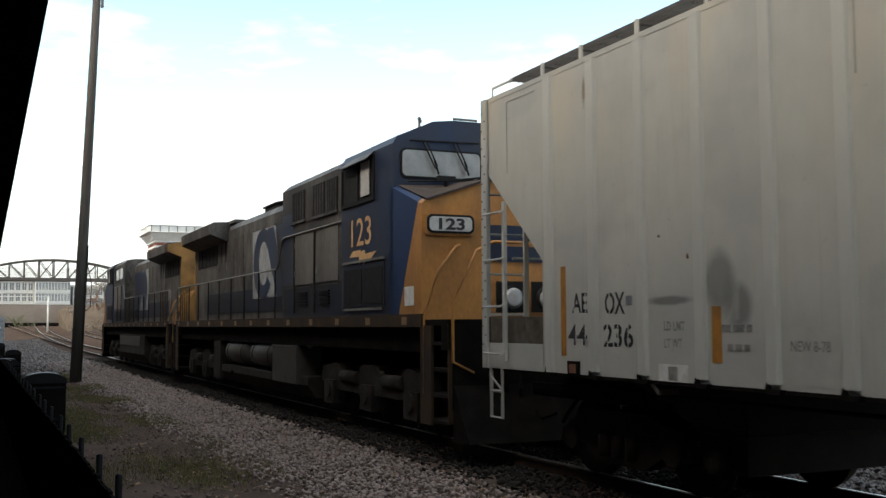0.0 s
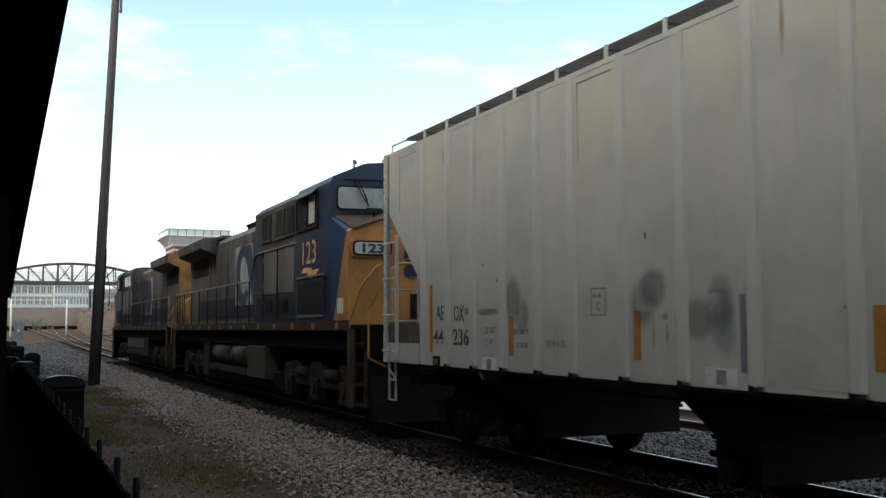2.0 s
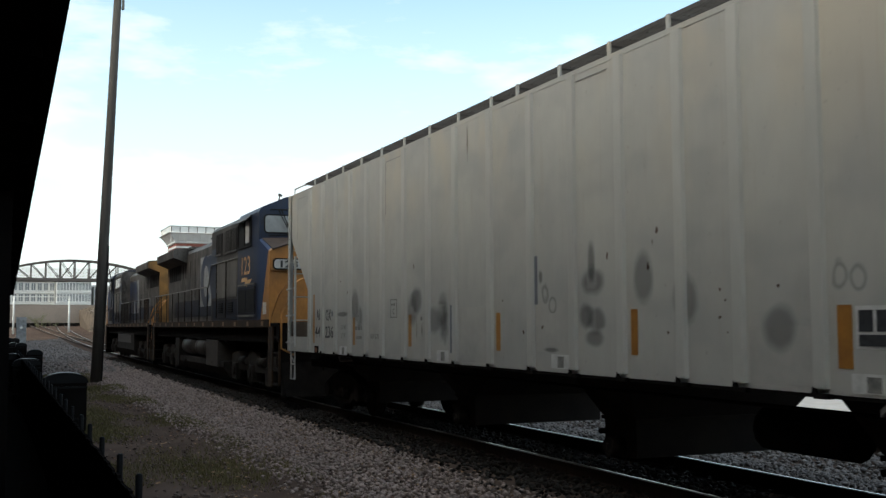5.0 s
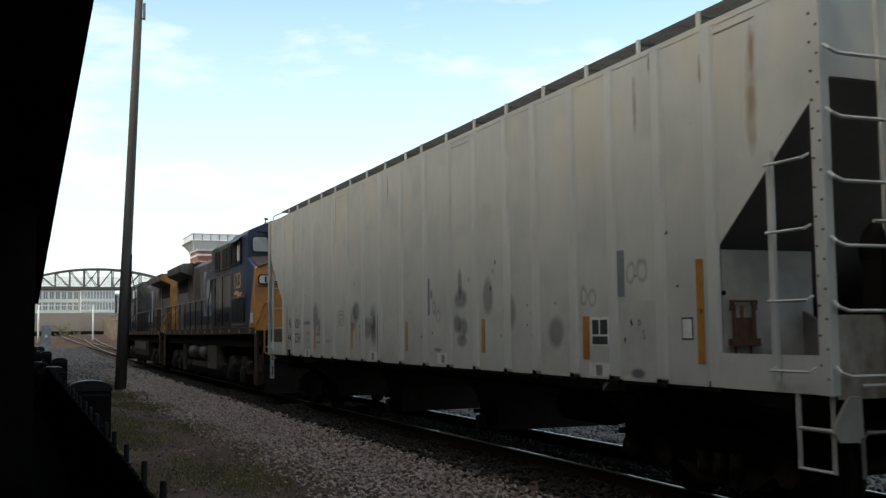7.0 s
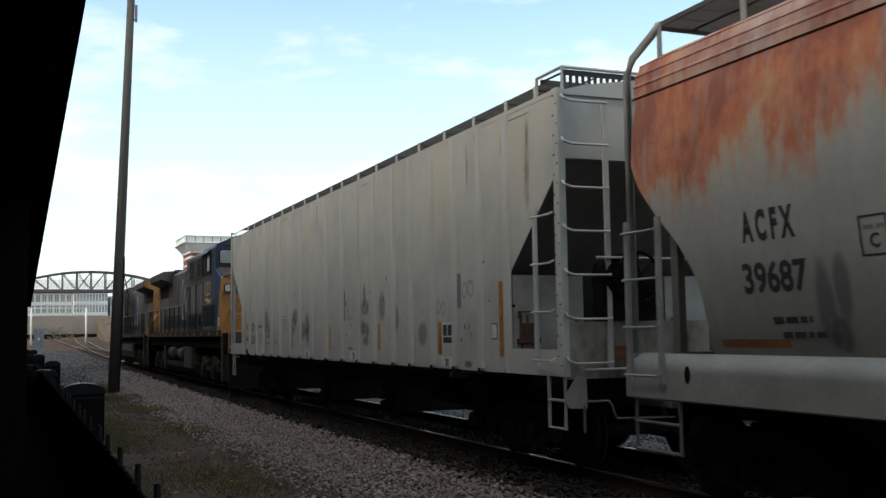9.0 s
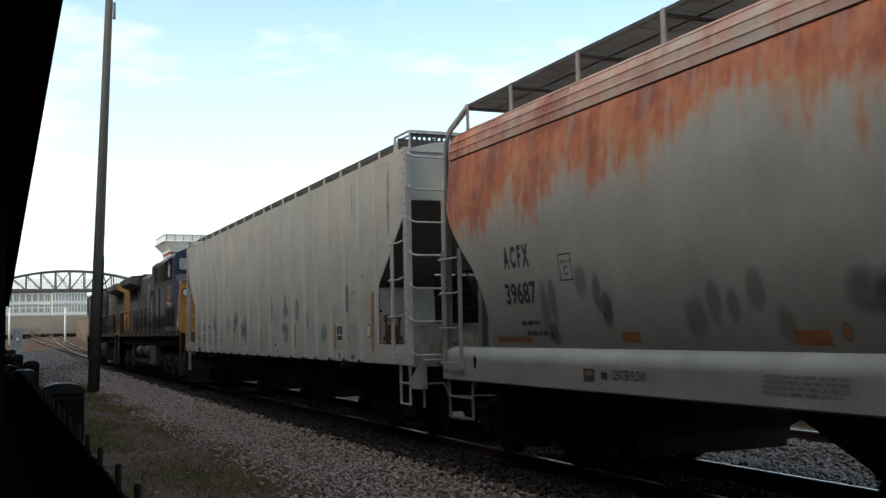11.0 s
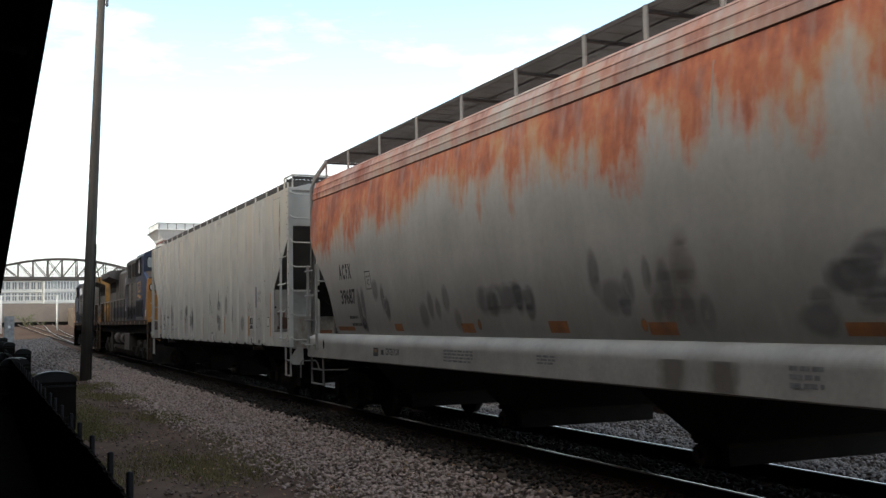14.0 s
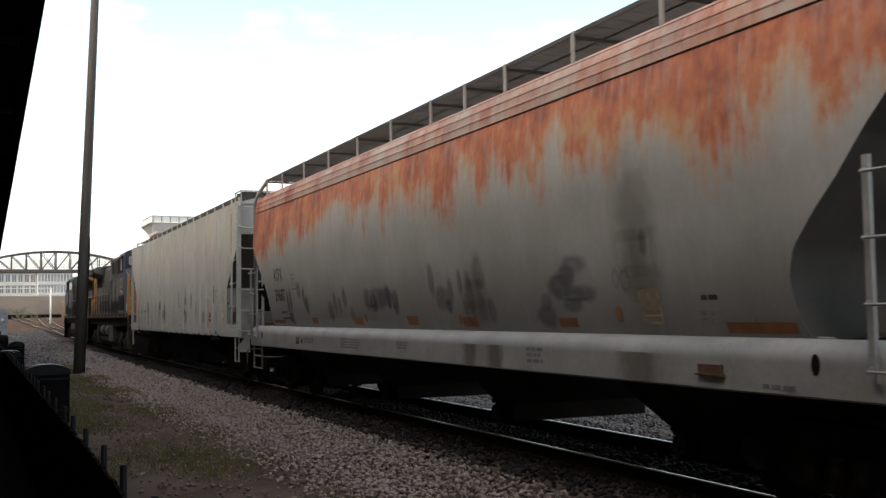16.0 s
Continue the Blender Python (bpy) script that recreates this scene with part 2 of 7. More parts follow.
def spray(name, colour, strength, ring=False):
    """Sprayed or washed-off paint with a ragged soft edge."""
    m = bpy.data.materials.new(name)
    m.use_nodes = True
    n, l = m.node_tree.nodes, m.node_tree.links
    b, out = n["Principled BSDF"], n["Material Output"]
    b.inputs["Base Color"].default_value, b.inputs["Roughness"].default_value = (*colour, 1), 0.7
    tc, mp = n.new("ShaderNodeTexCoord"), n.new("ShaderNodeVectorMath")
    mp.operation = "SUBTRACT"
    mp.inputs[1].default_value = (0.5, 0.5, 0.5)
    l.new(tc.outputs["Generated"], mp.inputs[0])
    sc = n.new("ShaderNodeVectorMath")
    sc.operation = "MULTIPLY"
    sc.inputs[1].default_value = (0, 1, 1)
    l.new(mp.outputs[0], sc.inputs[0])
    ln = n.new("ShaderNodeVectorMath")
    ln.operation = "LENGTH"
    l.new(sc.outputs[0], ln.inputs[0])
    noi = n.new("ShaderNodeTexNoise")
    noi.inputs["Scale"].default_value, noi.inputs["Detail"].default_value = 4.0, 6.0
    l.new(tc.outputs["Object"], noi.inputs["Vector"])
    ad = n.new("ShaderNodeMath")
    ad.operation = "MULTIPLY_ADD"
    ad.inputs[1].default_value = 0.75
    l.new(noi.outputs["Fac"], ad.inputs[0])
    l.new(ln.outputs["Value"], ad.inputs[2])
    rp = n.new("ShaderNodeValToRGB")
    e = rp.color_ramp.elements
    if ring:
        e[0].position, e[0].color = 0.58, (0, 0, 0, 1)
        e[1].position, e[1].color = 0.9, (0, 0, 0, 1)
        k = e.new(0.74)
        k.color = (strength, strength, strength, 1)
    else:
        e[0].position, e[0].color = 0.52, (strength, strength, strength, 1)
        e[1].position, e[1].color = 0.8, (0, 0, 0, 1)
    l.new(ad.outputs[0], rp.inputs["Fac"])
    tr, mix = n.new("ShaderNodeBsdfTransparent"), n.new("ShaderNodeMixShader")
    l.new(rp.outputs["Color"], mix.inputs["Fac"])
    l.new(tr.outputs[0], mix.inputs[1])
    l.new(b.outputs[0], mix.inputs[2])
    l.new(mix.outputs[0], out.inputs["Surface"])
    return m


def smudge(name, colour, strength, edge=0.12, ragged=0.22, scale=3.0):
    """A blot of thinned spray paint with a soft, almost even edge."""
    m = spray(name, colour, strength)
    for k in m.node_tree.nodes:
        if k.type == "TEX_NOISE":
            k.inputs["Scale"].default_value, k.inputs["Detail"].default_value = scale, 3.0
        elif k.type == "MATH":
            k.inputs[1].default_value = ragged
        elif k.type == "VALTORGB":
            k.color_ramp.elements[0].position, k.color_ramp.elements[1].position = ragged * 0.5 + 0.49 - edge, ragged * 0.5 + 0.5
    return m


M["smudge"] = smudge("grey_smudge", (0.14, 0.145, 0.155), 0.46, 0.2, 0.36)
M["smudge_k"] = smudge("black_smudge", (0.08, 0.082, 0.09), 0.58, 0.2, 0.36)
M["smudge_f"] = smudge("faint_smudge", (0.17, 0.172, 0.18), 0.4, 0.2)
M["smudge_b"] = smudge("brown_smudge", (0.15, 0.128, 0.108), 0.34, 0.3, 0.4, 4.0)
M["streak_line"] = mat("rusty_weld", (0.36, 0.3, 0.22), (0.25, 0.16, 0.1), 0.8)
M["blot"] = spray("grey_overspray", (0.26, 0.28, 0.29), 0.45)
M["blot_k"] = spray("black_smear", (0.08, 0.082, 0.085), 0.5)
M["ring"] = spray("sprayed_ring", (0.2, 0.21, 0.22), 0.34, True)
M["streak"] = spray("rust_run", (0.44, 0.26, 0.12), 0.45)


def rusted_paint(name="rusted_grey_paint", lo=1.22, hi=1.42, low_z=2.35, height_share=0.95):
    """Grey paint whose upper edge has rusted and run down in streaks, its lower side's shade painted in with grime."""
    m = mat(name, (0.47, 0.465, 0.45), (0.38, 0.375, 0.36), 0.45, scale=1.2, fine=14, bump=0.05)
    n, l = m.node_tree.nodes, m.node_tree.links
    b = n["Principled BSDF"]
    paint = b.inputs["Base Color"].links[0].from_socket
    tc = n.new("ShaderNodeTexCoord")
    sep = n.new("ShaderNodeSeparateXYZ")
    l.new(tc.outputs["Object"], sep.inputs[0])

    def noi(stretch, scale, detail=6.0, rough=0.6):
        mp, t = n.new("ShaderNodeMapping"), n.new("ShaderNodeTexNoise")
        mp.inputs["Scale"].default_value = stretch
        t.inputs["Scale"].default_value, t.inputs["Detail"].default_value, t.inputs["Roughness"].default_value = scale, detail, rough
        l.new(tc.outputs["Object"], mp.inputs["Vector"])
        l.new(mp.outputs["Vector"], t.inputs["Vector"])
        return t.outputs["Fac"]

    def maths(op, a, c, d=None):
        k = n.new("ShaderNodeMath")
        k.operation = op
        for i, x in enumerate((a, c, d)):
            if x is None:
                continue
            if isinstance(x, (int, float)):
                k.inputs[i].default_value = x
            else:
                l.new(x, k.inputs[i])
        return k.outputs[0]
    height = n.new("ShaderNodeMapRange")
    height.inputs["From Min"].default_value, height.inputs["From Max"].default_value = low_z, 3.95
    l.new(sep.outputs["Z"], height.inputs["Value"])
    runs = noi((1, 1.0, 0.4), 1.25)
    fine = noi((1, 3.0, 0.5), 3.0)
    front, rear = n.new("ShaderNodeMapRange"), n.new("ShaderNodeMapRange")
    for k, a, c, d in ((front, 3.6, 8.4, 0.2), (rear, -5.6, -8.0, 0.1)):
        k.inputs["From Min"].default_value, k.inputs["From Max"].default_value, k.inputs["To Max"].default_value = a, c, d
        l.new(sep.outputs["Y"], k.inputs["Value"])
    blotch = noi((1, 1, 1), 1.7)
    speck = noi((1, 1, 0.6), 11.0)
    e = maths("MULTIPLY_ADD", runs, 1.15, maths("MULTIPLY", height.outputs["Result"], height_share))
    e = maths("MULTIPLY_ADD", fine, 0.5, maths("MULTIPLY_ADD", blotch, 0.35, e))
    e = maths("MULTIPLY_ADD", speck, 0.2, e)
    e = maths("ADD", e, maths("ADD", front.outputs["Result"], rear.outputs["Result"]))
    r1 = n.new("ShaderNodeMapRange")
    r1.inputs["From Min"].default_value, r1.inputs["From Max"].default_value = lo, hi
    pale = n.new("ShaderNodeMapRange")
    pale.inputs["From Min"].default_value, pale.inputs["From Max"].default_value, pale.inputs["To Max"].default_value = 0.5, 0.68, 0.36
    l.new(noi((1, 2.2, 0.55), 2.6, 5.0), pale.inputs["Value"])
    l.new(e, r1.inputs["Value"])
    tone = n.new("ShaderNodeValToRGB")
    q = tone.color_ramp.elements
    q[0].position, q[0].color = 0.38, (0.52, 0.28, 0.14, 1)
    q[1].position, q[1].color = 0.8, (0.3, 0.085, 0.05, 1)
    k = q.new(0.6)
    k.color = (0.5, 0.15, 0.065, 1)
    deep = maths("MULTIPLY_ADD", maths("SUBTRACT", e, lo), 0.6, maths("MULTIPLY_ADD", blotch, 1.0, -0.26))
    l.new(maths("MULTIPLY_ADD", speck, 0.3, deep), tone.inputs["Fac"])
    # Mottled grime with the lower body's shade mixed into the colour, stronger downward.
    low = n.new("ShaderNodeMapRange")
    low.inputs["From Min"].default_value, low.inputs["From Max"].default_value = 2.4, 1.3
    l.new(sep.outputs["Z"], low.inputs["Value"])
    grime_shade = n.new("ShaderNodeMapRange")
    grime_shade.inputs["From Min"].default_value, grime_shade.inputs["From Max"].default_value = 0.35, 1.15
    l.new(maths("MULTIPLY_ADD", noi((1, 0.8, 0.7), 0.9), 0.55, maths("MULTIPLY_ADD", noi((1, 2.5, 0.6), 2.4), 0.3, maths("MULTIPLY", low.outputs["Result"], 0.75))), grime_shade.inputs["Value"])
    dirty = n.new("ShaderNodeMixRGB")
    l.new(maths("MULTIPLY", grime_shade.outputs["Result"], 0.82), dirty.inputs["Fac"])
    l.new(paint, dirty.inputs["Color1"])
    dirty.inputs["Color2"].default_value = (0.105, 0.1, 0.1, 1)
    mix = n.new("ShaderNodeMixRGB")
    l.new(maths("MULTIPLY", r1.outputs["Result"], maths("SUBTRACT", 0.94, pale.outputs["Result"])), mix.inputs["Fac"])
    l.new(dirty.outputs["Color"], mix.inputs["Color1"])
    l.new(tone.outputs["Color"], mix.inputs["Color2"])
    l.new(mix.outputs["Color"], b.inputs["Base Color"])
    rr = n.new("ShaderNodeMapRange")
    rr.inputs["To Min"].default_value, rr.inputs["To Max"].default_value = 0.4, 0.85
    l.new(r1.outputs["Result"], rr.inputs["Value"])
    l.new(rr.outputs["Result"], b.inputs["Roughness"])
    return m


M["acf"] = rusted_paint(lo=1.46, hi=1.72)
M["acf_roof"] = rusted_paint("rusted_roof_paint", 1.5, 2.15, 2.35, 0.75)
M["acf_plain"] = mat("grey_car_paint", (0.34, 0.33, 0.312), (0.235, 0.226, 0.214), 0.55, scale=2, fine=20, bump=0.05)
M["rust_blot"] = smudge("rust_blot", (0.34, 0.14, 0.04), 0.7, 0.16, 0.3, 6.0)
M["sill_run"] = smudge("sill_stain", (0.14, 0.118, 0.095), 0.55, 0.3, 0.35, 6.0)
for k in M["sill_run"].node_tree.nodes:
    if k.type == "VECT_MATH" and k.operation == "MULTIPLY":
        k.inputs[1].default_value = (0, 1, 0.25)
M["placard_edge"] = mat("faded_cream_card", (0.42, 0.38, 0.3), (0.25, 0.2, 0.15), 0.85, scale=9, amount=0.5)
M["blot_panel"] = mat("faded_brown_card", (0.2, 0.14, 0.1), (0.3, 0.24, 0.18), 0.85, scale=9, amount=0.5)
M["rust_orange"] = mat("dirty_orange", (0.3, 0.11, 0.03), (0.15, 0.065, 0.03), 0.7, scale=6)
M["yellow_dirty"] = mat("dirty_yellow", (0.36, 0.19, 0.06), (0.13, 0.08, 0.035), 0.6, scale=1.5, amount=0.6, spec=0.2)
M["sash_white"] = mat("sash", (0.5, 0.48, 0.46), (0.4, 0.38, 0.36), 0.6)


def nose_paint():
    """Yellow front; the blue of the cab comes down the nose in a slanting edge."""
    m = mat("nose_paint", (0.42, 0.2, 0.06), (0.22, 0.11, 0.045), 0.5, amount=0.45, scale=2.2, fine=20, stretch=(1, 1, 0.4), spec=0.3)
    n, l = m.node_tree.nodes, m.node_tree.links
    b = n["Principled BSDF"]
    paint = b.inputs["Base Color"].links[0].from_socket
    tc, sep = n.new("ShaderNodeTexCoord"), n.new("ShaderNodeSeparateXYZ")
    l.new(tc.outputs["Object"], sep.inputs[0])
    k = n.new("ShaderNodeMath")
    k.operation = "MULTIPLY_ADD"
    l.new(sep.outputs["Z"], k.inputs[0])
    k.inputs[1].default_value = 0.465
    l.new(sep.outputs["Y"], k.inputs[2])
    g = n.new("ShaderNodeMath")
    g.operation = "GREATER_THAN"
    l.new(k.outputs[0], g.inputs[0])
    g.inputs[1].default_value = -7.69
    mix = n.new("ShaderNodeMixRGB")
    l.new(g.outputs[0], mix.inputs["Fac"])
    l.new(paint, mix.inputs["Color1"])
    mix.inputs["Color2"].default_value = (0.014, 0.033, 0.092, 1)
    l.new(mix.outputs["Color"], b.inputs["Base Color"])
    return m


M["nose_paint"] = nose_paint()
M["soil"] = mat("cinder_soil", (0.062, 0.044, 0.036), (0.115, 0.083, 0.067), 0.95, scale=1.1, fine=30, bump=0.8, spec=0.0)
M["grass"] = mat("dry_grass", (0.085, 0.085, 0.03), (0.165, 0.138, 0.068), 0.9, scale=0.8, island=0.5, spec=0.1)
M["post"] = mat("post_paint", (0.007, 0.007, 0.008), (0.012, 0.012, 0.013), 0.6, spec=0.12)
M["gloss_black"] = mat("gloss_black", (0.006, 0.006, 0.007), (0.01, 0.01, 0.011), 0.4, spec=0.2)
M["brick_dark"] = mat("dark_brick", (0.12, 0.06, 0.045), (0.08, 0.045, 0.035), 0.9, scale=2)
# Platform floor near black: the canopy's shade is put into its base colour.
M["asphalt"] = mat("shaded_asphalt", (0.01, 0.0095, 0.009), (0.007, 0.0065, 0.006), 1.0, spec=0.0)
# Oil-stained stones, made near black so that the train's shade is included.
M["oily_shaded"] = mat("oily_shaded_ballast", (0.007, 0.006, 0.0055), (0.026, 0.021, 0.018), 0.9, scale=9, fine=80, bump=0.4, island=0.7, spec=0.2)
M["pale_mesh"] = mat("pale_mesh", (0.5, 0.44, 0.42), (0.42, 0.38, 0.36), 0.7)
# Far window glass, lightened so that distance haze sits in the colour.
M["hazed_glass"] = mat("hazed_glass", (0.2, 0.21, 0.22), (0.13, 0.14, 0.145), 0.2, bump=0)
M["bark"] = mat("bark", (0.1, 0.08, 0.065), (0.16, 0.13, 0.11), 0.9)
M["leaf_rust"] = mat("rust_leaves", (0.2, 0.1, 0.06), (0.3, 0.17, 0.105), 0.8, island=0.6)
M["leaf_brown"] = mat("brown_leaves", (0.2, 0.145, 0.1), (0.3, 0.225, 0.16), 0.8, island=0.6)
M["leaf_litter"] = mat("leaf_litter", (0.11, 0.05, 0.03), (0.3, 0.19, 0.11), 0.85, island=0.8, spec=0.1)
M["bank"] = mat("dry_bank", (0.15, 0.118, 0.092), (0.095, 0.075, 0.06), 0.95, scale=0.5, fine=4, bump=0.6, spec=0.0)
M["leaf_grey"] = mat("grey_twigs", (0.3, 0.27, 0.23), (0.42, 0.38, 0.33), 0.85, island=0.6)
M["leaf_green"] = mat("green_leaves", (0.1, 0.12, 0.04), (0.16, 0.17, 0.07), 0.8, island=0.6)
# Opaque pane; the bright sky seen through the cab is its pale colour.
M["sky_pane"] = mat("sky_pane", (0.7, 0.71, 0.72), (0.5, 0.5, 0.5), 0.25, bump=0)
M["lamp_lens"] = mat("lamp_lens", (0.35, 0.36, 0.37), (0.25, 0.25, 0.26), 0.15, bump=0)
M["board_glass"] = mat("board_glass", (0.62, 0.62, 0.6), (0.42, 0.42, 0.4), 0.3, scale=9, bump=0)
M["nose_top"] = mat("anti_glare_paint", (0.075, 0.055, 0.045), (0.045, 0.036, 0.032), 0.75, spec=0.2)
M["sill_yellow"] = mat("dirty_sill", (0.06, 0.034, 0.018), (0.028, 0.022, 0.017), 0.8, scale=3, spec=0.2)
M["reflect_sq"] = mat("faded_reflector", (0.24, 0.14, 0.06), (0.14, 0.09, 0.05), 0.7)
M["cream"] = mat("cream_lettering", (0.7, 0.42, 0.2), (0.5, 0.28, 0.12), 0.6)
M["silver"] = mat("faded_logo_white", (0.34, 0.345, 0.35), (0.17, 0.17, 0.17), 0.7, scale=4)
M["grille"] = mat("radiator_grille", (0.008, 0.008, 0.009), (0.02, 0.018, 0.017), 0.7, spec=0.2)
M["handrail"] = mat("grey_handrail", (0.2, 0.195, 0.18), (0.11, 0.1, 0.09), 0.6)

# ---------------------------------------------------------------- mesh helpers


def box(bm, x0, x1, y0, y1, z0, z1):
    vs = [bm.verts.new((x, y, z)) for x in (x0, x1) for y in (y0, y1) for z in (z0, z1)]
    for f in ((0, 1, 3, 2), (4, 6, 7, 5), (0, 4, 5, 1), (2, 3, 7, 6), (0, 2, 6, 4), (1, 5, 7, 3)):
        bm.faces.new([vs[i] for i in f])
    return bm


def tube(bm, pts, r, seg=8):
    """A round bar through the points."""
    pts = [Vector(p) for p in pts]
    rings = []
    for i, p in enumerate(pts):
        d = (pts[min(i + 1, len(pts) - 1)] - pts[max(i - 1, 0)]).normalized()
        a = d.cross(Vector((0, 0, 1)) if abs(d.z) < 0.95 else Vector((1, 0, 0))).normalized()
        b = d.cross(a)
        rr = r[i] if isinstance(r, (list, tuple)) else r
        rings.append([bm.verts.new(p + rr * (math.cos(k * math.tau / seg) * a + math.sin(k * math.tau / seg) * b)) for k in range(seg)])
    for q, s in zip(rings, rings[1:]):
        for k in range(seg):
            f = bm.faces.new((q[k], q[(k + 1) % seg], s[(k + 1) % seg], s[k]))
            f.smooth = seg > 6
    bm.faces.new(list(reversed(rings[0])))
    bm.faces.new(rings[-1])
    return bm


def prism(bm, prof, axis, a, b, smooth=False):
    """A closed outline (two coordinates each) drawn out from a to b along an axis."""
    def at(p, c):
        return {"x": (c, p[0], p[1]), "y": (p[0], c, p[1]), "z": (p[0], p[1], c)}[axis]
    p0, p1 = [bm.verts.new(at(p, a)) for p in prof], [bm.verts.new(at(p, b)) for p in prof]
    for i in range(len(prof)):
        j = (i + 1) % len(prof)
        f = bm.faces.new((p0[i], p0[j], p1[j], p1[i]))
        f.smooth = smooth
    bm.faces.new(list(reversed(p0)))
    bm.faces.new(p1)
    return bm


def mesh_of(name, bm, material, bevel=0.0):
    if bevel:
        bmesh.ops.bevel(bm, geom=[e for e in bm.edges if len(e.link_faces) == 2 and e.calc_face_angle(0) > 0.5], offset=bevel, segments=2, affect="EDGES", clamp_overlap=True)
    bmesh.ops.recalc_face_normals(bm, faces=bm.faces)
    me = bpy.data.meshes.new(name)
    bm.to_mesh(me)
    bm.free()
    me.materials.append(material)
    return me


def part(name, bm, material, parent=None, label="", bevel=0.0, at=None):
    ob = new(name, mesh_of(name, bm, material, bevel))
    ob.parent = parent
    if at is not None:
        ob.matrix_basis = at
    if label:
        tagged(ob, label)
    return ob


def B():
    return bmesh.new()


def thing(name, label, category, m=None, group="", kind=""):
    ob = new(name)
    ob.empty_display_size = 0.3
    if m is not None:
        ob.matrix_basis = m
    return tagged(ob, label, category, group, kind)


# ---------------------------------------------------------------- ground and tracks
TRACK = 7.086                 # middle of the train's track
HEADS = 0.7525                # rail middle from track middle


def lane_profile(x):
    """Height of the ground under a place across the tracks."""
    pts = ((-400, -0.45), (1.6, -0.42), (3.4, -0.36), (4.3, -0.30), (5.3, -0.175), (8.9, -0.175), (9.7, -0.27), (10.4, -0.175), (14.2, -0.175), (15.2, -0.34), (400, -0.3))
    for (a, za), (b, zb) in zip(pts, pts[1:]):
        if x <= b:
            return za + (zb - za) * (x - a) / (b - a)
    return pts[-1][1]


def rise(y):
    """The line climbs gently far ahead."""
    return 1.0e-4 * max(0.0, min(y, 200.0) - 60.0) ** 2


def bend(y):
    """The track turns very slightly to the right ahead."""
    return 0.95e-4 * max(y, 0.0) ** 2


def build_ground():
    bm = B()
    xs = [-600, -100, -20, -6] + [1.0 + 0.3 * i for i in range(50)] + [17, 20, 30, 60, 150, 600]
    ys = [-60, -20] + [-8 + 0.5 * i for i in range(110)] + [48 + 6 * i for i in range(30)] + [300, 600, 2500]
    grid = []
    for y in ys:
        grid.append([bm.verts.new((x + (bend(y) if abs(x) < 30 else 0), y, lane_profile(x) + rise(y) + 0.03 * noise.noise((x * 0.7, y * 0.5, 0)))) for x in xs])
    for r, s in zip(grid, grid[1:]):
        for i in range(len(xs) - 1):
            bm.faces.new((r[i], r[i + 1], s[i + 1], s[i])).smooth = True
    g = part("ground", bm, M["soil"])
    return tagged(g, "dusty ground of cinders and thin grass", "ground", kind="structure")


def stones(name, x0, x1, y0, y1, size, seed, label, thin=1.0, material="stone"):
    """Loose crushed stone, each an uneven little block."""
    rng = np.random.default_rng(seed)
    nx, ny = int((x1 - x0) / size), int((y1 - y0) / size)
    gx, gy = np.meshgrid(np.arange(nx), np.arange(ny))
    px = x0 + (gx.ravel() + rng.uniform(0, 1, nx * ny)) * size
    py = y0 + (gy.ravel() + rng.uniform(0, 1, nx * ny)) * size
    edge = np.minimum((px - x0) / 0.7, 1) * np.minimum((x1 - px) / 0.3, 1)
    keep = rng.uniform(0, 1, nx * ny) < np.clip(edge, 0.12, 1) * thin
    px, py = px[keep], py[keep]
    n = len(px)
    pz = np.array([lane_profile(v) + rise(w) for v, w in zip(px, py)]) + rng.uniform(-0.01, 0.03, n) + 0.01
    base = np.array([(1, 0, 0), (-1, 0, 0), (0, 1, 0), (0, -1, 0), (0, 0, 1), (0, 0, -1)], float)
    r = rng.uniform(0.4, 0.85, (n, 1, 3)) * size * np.array([1.0, 1.0, 0.62]) * rng.uniform(0.6, 1.15, (n, 1, 1))
    v = base[None] * r * rng.uniform(0.7, 1.25, (n, 6, 1)) + rng.uniform(-0.3, 0.3, (n, 6, 3)) * size * 0.5
    a, b = rng.uniform(0, math.tau, n), rng.uniform(-0.6, 0.6, n)
    ca, sa, cb, sb = np.cos(a)[:, None], np.sin(a)[:, None], np.cos(b)[:, None], np.sin(b)[:, None]
    x, y, z = v[..., 0], v[..., 1], v[..., 2]
    x, z = x * cb - z * sb, x * sb + z * cb
    x, y = x * ca - y * sa, x * sa + y * ca
    co = np.stack([x + px[:, None] + (0.95e-4 * np.maximum(py, 0) ** 2)[:, None], y + py[:, None], z + pz[:, None]], -1).reshape(-1, 3)
    tri = np.array([(0, 2, 4), (2, 1, 4), (1, 3, 4), (3, 0, 4), (2, 0, 5), (1, 2, 5), (3, 1, 5), (0, 3, 5)])
    fa = (tri[None] + 6 * np.arange(n)[:, None, None]).reshape(-1, 3)
    me = bpy.data.meshes.new(name)
    me.vertices.add(len(co))
    me.vertices.foreach_set("co", co.ravel())
    me.loops.add(len(fa) * 3)
    me.loops.foreach_set("vertex_index", fa.ravel())
    me.polygons.add(len(fa))
    me.polygons.foreach_set("loop_start", np.arange(len(fa)) * 3)
    me.update(calc_edges=True)
    me.materials.append(M[material])
    return tagged(new(name, me), label, "gravel", kind="stuff")


